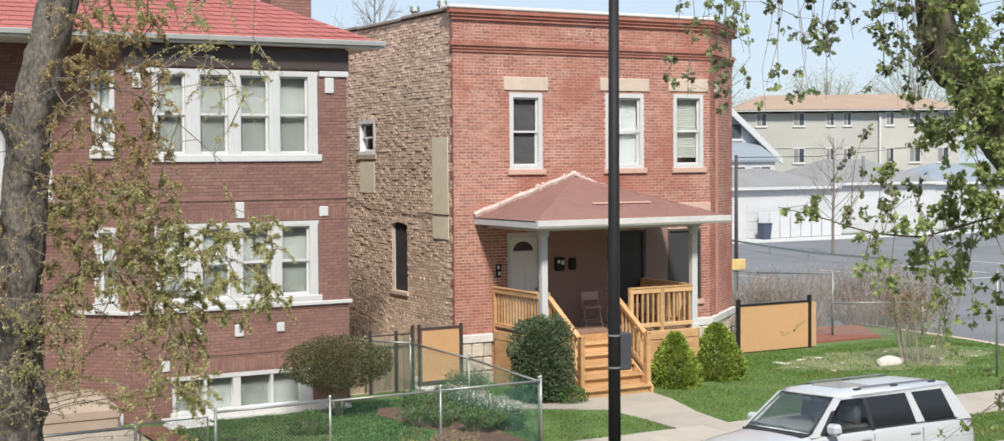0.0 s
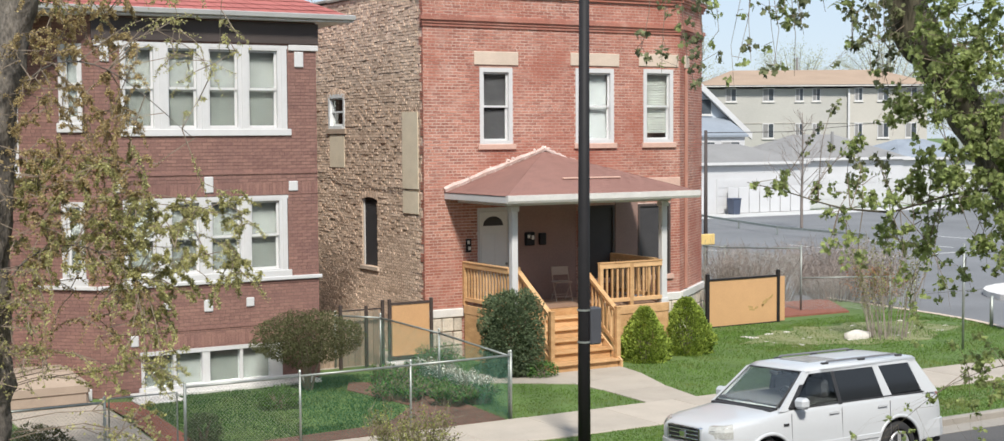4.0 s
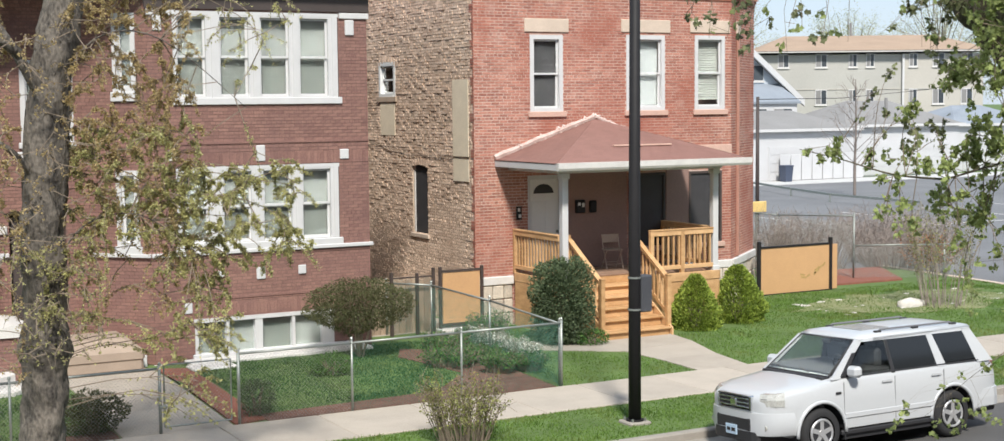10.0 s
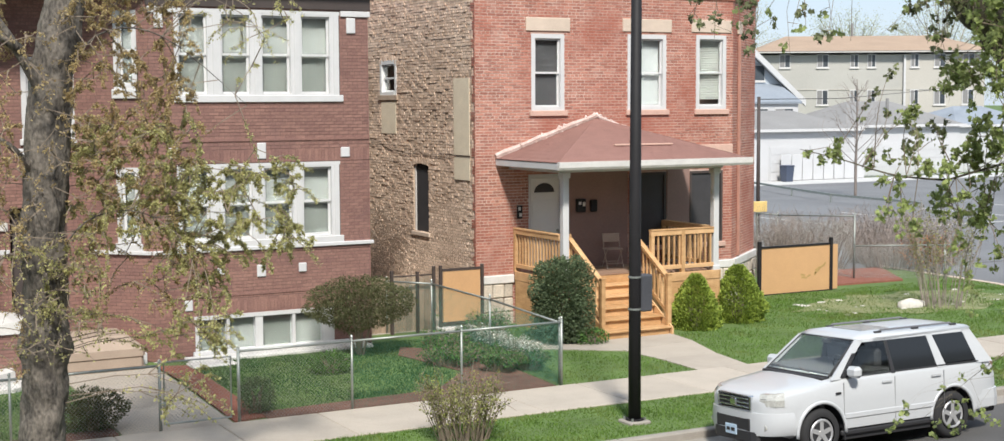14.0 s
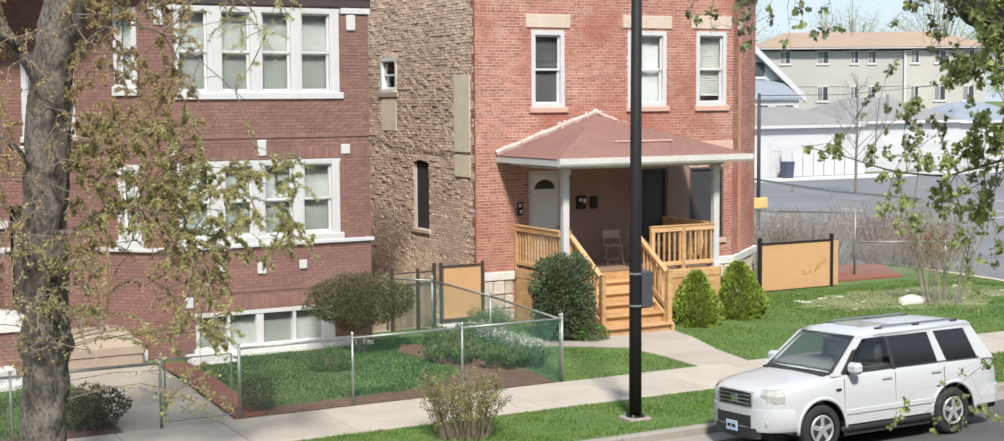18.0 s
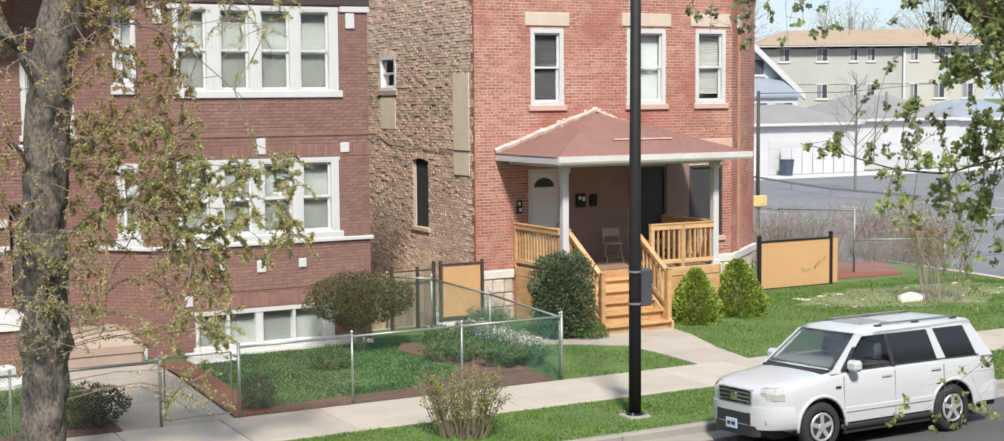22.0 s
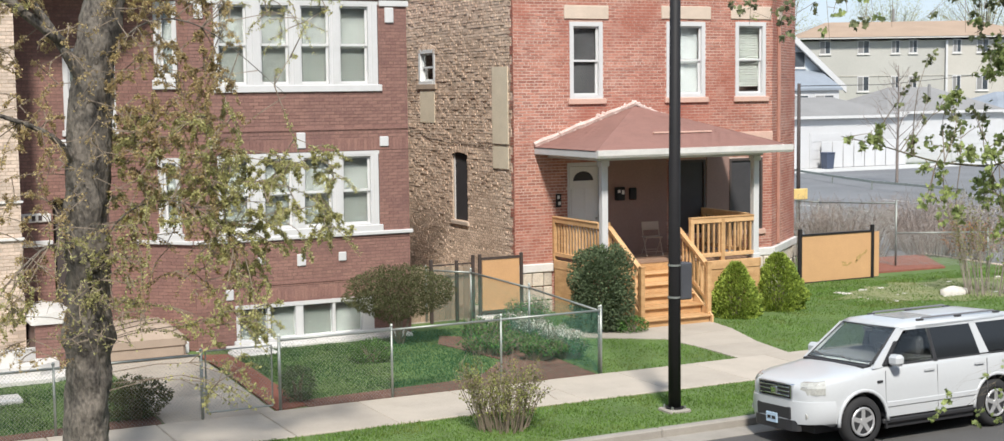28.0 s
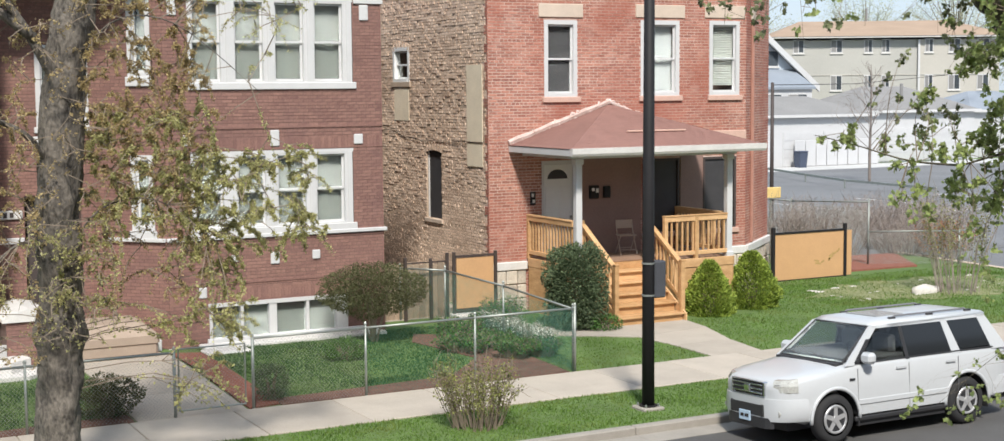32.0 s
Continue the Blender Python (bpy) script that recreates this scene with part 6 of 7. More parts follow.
# ---- poles, signs, small roadside things ----
upole = thing("utility_pole", "dark weathered utility pole behind the red house", "utility pole", at=(35.9, 45, 0))
part("shaft", Geo().tube([(35.9, 45, -0.1), (35.9, 45, 5.4)], [0.085, 0.065], 10), DARKWOOD, upole, "", True)
sp = thing("sign_post", "thin grey steel sign post on the corner lawn", "post", at=(26.77, 23.79, 0))
part("post", Geo().tube([(26.77, 23.79, -0.05), (26.77, 23.79, 2.6)], 0.03, 8), GALV, sp, "", True)
bol = thing("short_post", "short grey steel post at the kerb", "post", at=(30.05, 25.8, 0))
part("post", Geo().tube([(30.1, 25.8, -0.05), (30.1, 25.8, 0.95)], 0.05, 8), GALV, bol, "", True)
SIGNRED = mat("red_sign_paint", (0.55, 0.06, 0.05), 0.5, 0.1, 4, 40, 0)
ts = thing("traffic_sign", "white square traffic sign with a red disc on a dark post", "traffic sign", at=(29.70, 24.34, 0))
part("post", Geo().tube([(29.70, 24.34, -0.1), (29.70, 24.34, 2.1)], 0.04, 8), BLACKMETAL, ts)
sm = Matrix.Translation((29.70, 24.28, 1.70)) @ Matrix.Rotation(radians(-32), 4, "Z")
plate_ = part("plate", Geo().box(-0.3, 0.3, -0.012, 0.0, -0.35, 0.45, sm, 0.004), OLDWHITE, ts)
part("disc", Geo().prism([(0.24 * math.cos(a), 0.05 + 0.24 * math.sin(a)) for a in [i * math.pi / 12 for i in range(24)]], -0.020, -0.013, axis=1, m=sm), SIGNRED, plate_, "plain red disc")
YELLOW = mat("yellow_plastic", (0.72, 0.52, 0.20), 0.5, 0.12, 4, 40, 0)
ym = thing("yellow_marker", "yellow utility marker on a short steel post", "marker", at=(28.85, 36.2, 0))
part("post", Geo().tube([(28.85, 36.2, -0.1), (28.85, 36.2, 1.75)], 0.04, 6), GALV, ym)
part("plate", Geo().box(28.5, 29.2, 36.12, 36.18, 1.7, 2.05, bev=0.02), YELLOW, ym)
rail_ = thing("parking_rail", "low grey steel rail across the car park", "rail", at=(50, 57, 0))
pts = [(53.9, 68), (51.8, 62), (50.2, 57), (49.6, 50)]
for x, y in pts:
    part("post", Geo().tube([(x, y, -0.05), (x, y, 0.45)], 0.05, 6), GALV, rail_)
for (ax, ay), (bx, by) in zip(pts, pts[1:]):
    part("bar", Geo().hexa([(ax, ay, 0.34), (ax + 0.08, ay, 0.34), (bx + 0.08, by, 0.34), (bx, by, 0.34), (ax, ay, 0.46), (ax + 0.08, ay, 0.46), (bx + 0.08, by, 0.46), (bx, by, 0.46)]), GALV, rail_)
LINE = mat("worn_road_paint", (0.55, 0.55, 0.53), 0.9, 0.25, 3, 40, 0.05)
g = Geo()
for i in range(7):
    a = 36 + i * 5.0
    g.box(a, a + 0.14, 46.0, 51.5, 0.0, 0.005)
g.box(34, 52, 44.0, 44.14, 0.0, 0.005)
tagged(part("lot_markings", g, LINE), "worn white bay lines on the car park", "road marking", kind="structure")
cable = thing("overhead_cable", "black overhead cable above the car park", "cable", at=(35.9, 45, 5.3))
part("strand", Geo().tube([(35.9, 45, 5.3), (50, 56, 5.35), (70, 70, 5.9), (110, 95, 8.5)], 0.02, 4), BLACKMETAL, cable)

# white boulder and loose stones on the bare strip
ROCK = mat("pale_boulder", (0.54, 0.51, 0.46), 0.9, 0.3, 6, 40, 0.5)


def boulder(name, x, y, z, sx, sy, sz, label, group=""):
    bm = bmesh.new()
    bmesh.ops.create_icosphere(bm, subdivisions=2, radius=1.0)
    for v in bm.verts:
        k = 1 + 0.38 * noise.noise(v.co * 1.9 + Vector((x * 3, y, z)))
        v.co = Vector((v.co.x * sx * k, v.co.y * sy * k, max(-0.35, v.co.z) * sz * k)) + Vector((x, y, z))
    me = bpy.data.meshes.new(name)
    bm.to_mesh(me)
    bm.free()
    me.polygons.foreach_set("use_smooth", [sx > 0.2] * len(me.polygons))
    return tagged(part(name, me, ROCK), label, "stone", group)


boulder("boulder", 25.65, 26.15, 0.13, 0.42, 0.26, 0.24, "pale boulder on a bare strip of lawn")
for i in range(40):
    boulder("stone", random.uniform(23.2, 29.6), random.uniform(25.9, 28.0), 0.12, random.uniform(0.05, 0.14), random.uniform(0.04, 0.10), random.uniform(0.02, 0.05), "small pale stone on the bare soil", "loose stones")
rng = random.Random(8)
strip("bare_soil", [(26.4 + 3.7 * math.cos(a) * rng.uniform(0.7, 1.1), 26.9 + 1.6 * math.sin(a) * rng.uniform(0.65, 1.15)) for a in [i * math.pi / 16 for i in range(32)]], 0.012, mat("dry_soil", (0.22, 0.21, 0.11), 0.95, 0.35, 2.0, 40, 0.5, tint=(0.11, 0.16, 0.05), bumpdist=0.03), "patchy dry soil with sparse grass", "soil", 0.03)

# ---- unseen row of houses behind the viewpoint, added to block low sky light ----
NEARBRICK = mat("near_row_brick", (0.30, 0.19, 0.15), 0.9, 0.2, 0.8, 30, 0.2)
for x0, x1, h in ((-62, -34, 9.5), (-33.4, -12, 10.2), (-11.4, 12.5, 9.8), (13.1, 33, 10.4), (33.6, 64, 9.6)):
    row = thing("near_house", "unseen plain brick house on the near side, added to block low sky light", "house", "houses across the street", at=((x0 + x1) / 2, -7, 0))
    part("wall", Geo().box(x0, x1, -12.0, -2.0, -0.3, h), NEARBRICK, row)
    part("roof", Geo().box(x0 - 0.3, x1 + 0.3, -12.3, -1.7, h, h + 0.35), GREYROOF, row)

# ---- grass ----
def grass(name, n, x0, x1, y0, y1, material, label, avoid=(), h=0.055):
    """Loose blades over a rectangle, keeping off the given outlines."""
    rng = np.random.default_rng(len(name) * 7 + n)
    x, y = rng.uniform(x0, x1, n), rng.uniform(y0, y1, n)
    keep = np.ones(n, bool)
    for poly in avoid:
        inside = np.zeros(n, bool)
        for (ax, ay), (bx, by) in zip(poly, poly[1:] + poly[:1]):
            if ay != by:
                inside ^= ((ay > y) != (by > y)) & (x < (bx - ax) * (y - ay) / (by - ay) + ax)
        keep &= ~inside
    x, y = x[keep], y[keep]
    n = len(x)
    z = np.array([lawn_z(a, b) for a, b in zip(x, y)])
    a, k = rng.uniform(0, 2 * np.pi, n), rng.uniform(0.5, 1.3, n) * h
    tuft = 0.65 + 0.7 * np.array([noise.noise(Vector((p * 1.1, q * 1.1, 3.0))) for p, q in zip(x, y)])
    k = k * np.clip(tuft, 0.3, 1.5)
    w = 0.011
    lean = rng.uniform(0.1, 0.7, n) * k
    b = rng.uniform(0, 2 * np.pi, n)
    v = np.stack([np.stack([x - w * np.cos(a), y - w * np.sin(a), z], -1), np.stack([x + w * np.cos(a), y + w * np.sin(a), z], -1), np.stack([x + lean * np.cos(b), y + lean * np.sin(b), z + k], -1)], 1).reshape(-1, 3)
    me = bpy.data.meshes.new(name)
    me.from_pydata(v.tolist(), [], np.arange(3 * n).reshape(-1, 3).tolist())
    return tagged(part(name, me, material), label, "grass", kind="stuff")


walk_outline = [(16.5, 22.4), (17.7, 22.4), (17.8, 23.6), (18.12, 24.9), (18.22, 26.3), (16.2, 26.3), (16.2, 26.0), (14.1, 26.85), (14.1, 25.8), (16.2, 24.62), (16.42, 23.6)]
bare = [(22.6, 26.6), (25.0, 25.5), (28.0, 25.4), (30.2, 26.6), (29.6, 28.2), (26.0, 28.6), (23.4, 27.8)]
bed = [(7.76, 22.5), (13.3, 22.5), (13.3, 26.2), (12.2, 27.0), (11.8, 26.2), (12.3, 24.3), (11.2, 23.15), (7.76, 22.95)]
porch_out = [(15.8, 25.7), (20.2, 25.7), (20.2, 28.9), (15.8, 28.9)]
grass("verge_grass", 52000, 1.0, 31.0, 18.47, 20.60, GRASS, "bright green grass on the verge")
grass("lawn_grass", 26000, 7.8, 13.35, 22.55, 27.85, GRASS_SHADED, "deep green mown lawn behind the wire fence, darkened for tree shade", [bed])
grass("lawn_grass", 66000, 13.5, 30.9, 22.48, 29.6, GRASS, "bright green lawn beside the wooden porch", [walk_outline, bare, porch_out, edge + [(40, 33), (40, 22)]])
grass("lawn_grass", 20000, -2.0, 5.3, 22.6, 26.6, GRASS_SHADED, "green lawn before the stoop, tree shade put into its colour")
grass("soil_grass", 7000, 22.4, 30.2, 25.2, 28.7, GRASS, "sparse grass tufts on bare soil", h=0.08)

# ---- leaves ----
LEAF_YEW = leaf_mat("dark_evergreen_leaf", (0.127, 0.166, 0.088), (0.075, 0.104, 0.056), 0.25, 0.35)
LEAF_BOX = leaf_mat("bright_evergreen_leaf", (0.34, 0.41, 0.085), (0.18, 0.25, 0.05), 0.35, 0.6)
LEAF_DULL = leaf_mat("dull_brown_green_leaf", (0.108, 0.112, 0.052), (0.076, 0.078, 0.038), 0.25, 0.3)
LEAF_SPRING = leaf_mat("spring_leaf", (0.48, 0.46, 0.21), (0.34, 0.325, 0.15), 0.5, 0.45)
LEAF_BUD = leaf_mat("russet_bud_leaf", (0.45, 0.36, 0.18), (0.34, 0.255, 0.13), 0.45, 0.45)
LEAF_VERGE = leaf_mat("verge_shrub_leaf", (0.26, 0.27, 0.085), (0.14, 0.145, 0.05), 0.35)
LEAF_MAPLE = leaf_mat("maple_leaf", (0.36, 0.42, 0.165), (0.25, 0.295, 0.12), 0.55, 0.45)
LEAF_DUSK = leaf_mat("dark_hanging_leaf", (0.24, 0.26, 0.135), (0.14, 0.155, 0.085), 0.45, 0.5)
LEAF_GROUND = leaf_mat("perennial_leaf", (0.10, 0.19, 0.05), (0.05, 0.11, 0.03), 0.3)
LEAF_FAR = leaf_mat("far_spring_leaf", (0.42, 0.43, 0.28), (0.31, 0.32, 0.21), 0.3)
LEAF_RUST = leaf_mat("rusty_leaf", (0.36, 0.16, 0.07), (0.22, 0.10, 0.05), 0.3)
LEAF_SHRUB = leaf_mat("olive_shrub_leaf", (0.25, 0.25, 0.10), (0.13, 0.13, 0.06), 0.3)
PETAL = leaf_mat("white_blossom", (0.75, 0.74, 0.68), (0.6, 0.6, 0.5), 0.3)
BARK = mat("grey_brown_bark", (0.138, 0.121, 0.100), 0.95, 0.65, 1.6, 7, 1.0, tint=(0.030, 0.026, 0.024), stretch=(4, 4, 2.0), bumpdist=0.05)
BARK_NEAR = mat("dark_bark", (0.115, 0.102, 0.068), 0.95, 0.4, 3.0, 22, 1.0, tint=(0.035, 0.03, 0.026), stretch=(1.6, 1.6, 0.4), bumpdist=0.04)
TWIG = mat("twig_bark", (0.22, 0.175, 0.13), 0.9, 0.3, 6, 40, 0.2)
DRYTWIG = mat("dry_brown_twig", (0.245, 0.205, 0.18), 0.9, 0.3, 3, 40, 0.1, island=0.5)



def leaf(g, p, d, size, rng, lobes=False):
    """One leaf at p pointing along d: a folded diamond, or a lobed outline."""
    d = Vector(d).normalized()
    s = d.orthogonal().normalized()
    s.rotate(Matrix.Rotation(rng.uniform(0, 6.28), 3, d))
    n = d.cross(s)
    k = len(g.v)
    if not lobes:
        g.v += [tuple(p), tuple(p + d * size * 0.5 + s * size * 0.3 + n * size * 0.08), tuple(p + d * size), tuple(p + d * size * 0.5 - s * size * 0.3 + n * size * 0.08)]
        g.f += [(k, k + 1, k + 2), (k, k + 2, k + 3)]
    else:
        out = ((0, 0), (0.42, 0.22), (0.30, 0.42), (0.52, 0.72), (0.16, 0.66), (0, 1.05), (-0.16, 0.66), (-0.52, 0.72), (-0.30, 0.42), (-0.42, 0.22))
        g.v += [tuple(p + d * size * v + s * size * u + n * size * 0.25 * abs(u)) for u, v in out]
        g.f += [(k, k + 1, k + 2, k + 5), (k + 2, k + 3, k + 4, k + 5), (k, k + 5, k + 8, k + 9), (k + 5, k + 6, k + 7, k + 8)]


def rand_dir(rng, up=0.0):
    v = Vector((rng.gauss(0, 1), rng.gauss(0, 1), rng.gauss(0, 1) + up))
    return v.normalized()


def shrub(name, label, x, y, z, rx, ry, h, n, size, material, shape="ball", stem=0.0, seed=1, stems=6, hollow=0.55, bark=TWIG):
    """Stems and a crown of small leaves with a lumpy outline."""
    rng = random.Random(seed)
    th = thing(name, label, "shrub", at=(x, y, z))
    g = Geo()
    for i in range(stems):
        a = 6.28 * i / stems + rng.uniform(-0.3, 0.3)
        r = rng.uniform(0.3, 0.75)
        g.tube([(x + 0.05 * math.cos(a), y + 0.05 * math.sin(a), z - 0.05), (x + rx * r * 0.5 * math.cos(a), y + ry * r * 0.5 * math.sin(a), z + stem + (h - stem) * 0.4), (x + rx * r * math.cos(a), y + ry * r * math.sin(a), z + stem + (h - stem) * rng.uniform(0.6, 0.85))], [0.028, 0.018, 0.006], 5)
    part("stem_mass", g, bark, th, kind="stuff")
    g = Geo()
    c = Vector((x, y, z + stem + (h - stem) / 2))
    for i in range(n):
        if shape == "cone":
            f = rng.random() ** 1.3
            r = min(0.82 + f * 0.75, (1.03 - f) / 0.73 if f > 0.3 else 1.0) ** 0.66 * (1 - 0.5 * rng.random() ** 3)
            a = rng.uniform(0, 6.28)
            lump = 1 + 0.26 * noise.noise(Vector((math.cos(a) * 3.0, math.sin(a) * 3.0, f * 7 + seed)))
            p = Vector((x + rx * r * lump * math.cos(a), y + ry * r * lump * math.sin(a), z + stem + f * (h - stem) * 0.98))
            d = Vector((math.cos(a), math.sin(a), 0.9)) + rand_dir(rng) * 0.7
        else:
            d = rand_dir(rng)
            if shape == "block":
                k = max(abs(d.x), abs(d.y), abs(d.z))
                d = d * (1 / k) ** 0.55
            lump = 1 + 0.22 * noise.noise(d * 2.3 + Vector((seed, 0, 0))) + 0.10 * noise.noise(d * 6 + Vector((0, seed, 0)))
            r = lump * (1 - hollow * rng.random() ** 2.2)
            p = c + Vector((d.x * rx * r, d.y * ry * r, d.z * (h - stem) / 2 * r))
            d = d + rand_dir(rng) * 0.9
        leaf(g, p, d, size * rng.uniform(0.6, 1.3), rng)
    part("foliage", g, material, th)
    return th


shrub("round_shrub", "dull brown-green umbrella-trimmed shrub on a short trunk", 11.2, 26.75, 0.13, 1.10, 0.95, 1.56, 17000, 0.042, LEAF_DULL, stem=0.54, seed=3, stems=7, hollow=0.7)
shrub("evergreen_shrub", "dark green dense rounded evergreen beside the wooden stairs", 15.52, 26.0, 0.10, 0.575, 0.56, 1.78, 18000, 0.06, LEAF_YEW, "block", stem=0.04, seed=4)
shrub("conical_shrub", "bright green cone-trimmed evergreen beside the porch", 19.12, 26.15, 0.10, 0.54, 0.54, 1.25, 11000, 0.062, LEAF_BOX, "cone", seed=5)
shrub("conical_shrub", "bright green cone-trimmed evergreen near the porch corner", 20.62, 26.55, 0.10, 0.63, 0.61, 1.33, 13000, 0.062, LEAF_BOX, "cone", seed=6)
shrub("low_shrub", "small dark green shrub behind the wire fence", 7.72, 22.95, 0.02, 0.30, 0.28, 0.62, 1600, 0.045, LEAF_YEW, seed=7)
shrub("low_shrub", "small green shrub on the lawn", 10.0, 25.3, 0.10, 0.42, 0.35, 0.42, 1500, 0.05, LEAF_GROUND, seed=8)
shrub("low_shrub", "brown-green leggy shrub behind the wire fence", 5.0, 22.95, 0.05, 0.55, 0.42, 0.66, 3200, 0.052, LEAF_DULL, seed=9, hollow=0.8)
shrub("low_shrub", "small green shrub at the foot of the stairs", 16.0, 25.55, 0.10, 0.38, 0.25, 0.34, 900, 0.05, LEAF_GROUND, seed=10)


def twiggy(name, label, x, y, z, r, h, n, leaves, size, material, seed, bark=TWIG, spread=1.0, cat="shrub"):
    """A multi-stemmed bush of thin twigs, with few or no leaves."""
    rng = random.Random(seed)
    th = thing(name, label, cat, at=(x, y, z))
    g, lf = Geo(), Geo()
    for i in range(n):
        a, rr = rng.uniform(0, 6.28), r * math.sqrt(rng.random()) * spread
        tip = Vector((x + rr * math.cos(a), y + rr * math.sin(a), z + h * rng.uniform(0.55, 1.0)))
        root = Vector((x + rr * 0.5 * math.cos(a), y + rr * 0.5 * math.sin(a), z - 0.03))
        mid = root.lerp(tip, 0.5) + Vector((rng.uniform(-0.06, 0.06), rng.uniform(-0.06, 0.06), 0.06)) * max(1.0, h * 1.5)
        g.tube([root, mid, tip], [0.011, 0.007, 0.003] if leaves else [0.009, 0.006, 0.003], 3)
        for j in range(2 if leaves else 5):
            q = mid.lerp(tip, rng.random())
            g.tube([q, q + rand_dir(rng, 0.5) * h * 0.24], [0.005, 0.002], 3)
        for j in range(leaves):
            f = rng.uniform(0.3, 1.0)
            q = root.lerp(mid, f * 2) if f < 0.5 else mid.lerp(tip, f * 2 - 1)
            leaf(lf, q + rand_dir(rng) * 0.05, rand_dir(rng, 0.3), size * rng.uniform(0.6, 1.3), rng)
    part("twig_mass", g, bark, th, kind="stuff")
    if leaves:
        part("foliage", lf, material, th)
    return th


twiggy("verge_shrub", "leggy yellow-green shrub on the grass verge", 9.9, 19.55, 0.0, 0.74, 1.10, 90, 40, 0.042, LEAF_VERGE, 11, bark=TWIG)
twiggy("young_shrub", "grey-brown twiggy shrub with fresh leaves near the corner", 26.4, 25.8, 0.1, 1.25, 2.7, 38, 62, 0.052, LEAF_SHRUB, 12, DRYTWIG)
for i, (x, y, r, h) in enumerate(((27.4, 33.2, 1.5, 2.3), (29.8, 34.4, 1.8, 2.1), (32.6, 34.8, 1.7, 2.2), (31.2, 32.6, 1.4, 1.6), (35.0, 35.4, 1.6, 1.8))):
    twiggy("bare_bush", "bare brown twiggy bush by the car park fence", x, y, -0.03, r, h * 0.84, 190, 0, 0, None, 20 + i, DRYTWIG)
twiggy("rusty_bush", "rust-leaved low bush by the car park", 31.6, 31.4, 0.0, 1.1, 1.35, 90, 34, 0.07, LEAF_RUST, 31, DRYTWIG)
# perennials and blossom along the side fence
for i, (x, y, r, h, m) in enumerate(((13.0, 26.4, 0.6, 0.5, LEAF_GROUND), (13.9, 26.9, 0.45, 0.5, LEAF_GROUND), (12.4, 25.0, 0.7, 0.45, LEAF_GROUND), (13.0, 24.1, 0.5, 0.42, LEAF_GROUND), (14.6, 27.6, 0.5, 0.7, LEAF_GROUND), (13.55, 23.95, 0.45, 0.38, LEAF_GROUND), (13.15, 25.1, 0.5, 0.4, LEAF_GROUND), (13.85, 26.7, 0.30, 0.55, PETAL), (13.95, 26.05, 0.30, 0.52, PETAL), (14.0, 25.35, 0.28, 0.48, PETAL), (14.05, 24.75, 0.25, 0.42, PETAL))):
    twiggy("perennial", "clump of white blossom on thin stems" if m is PETAL else "clump of fresh green perennials", x, y, 0.1, r, h * 0.8, 110, 14 if m is not PETAL else 9, 0.055 if m is not PETAL else 0.04, m, 40 + i, cat="plant")


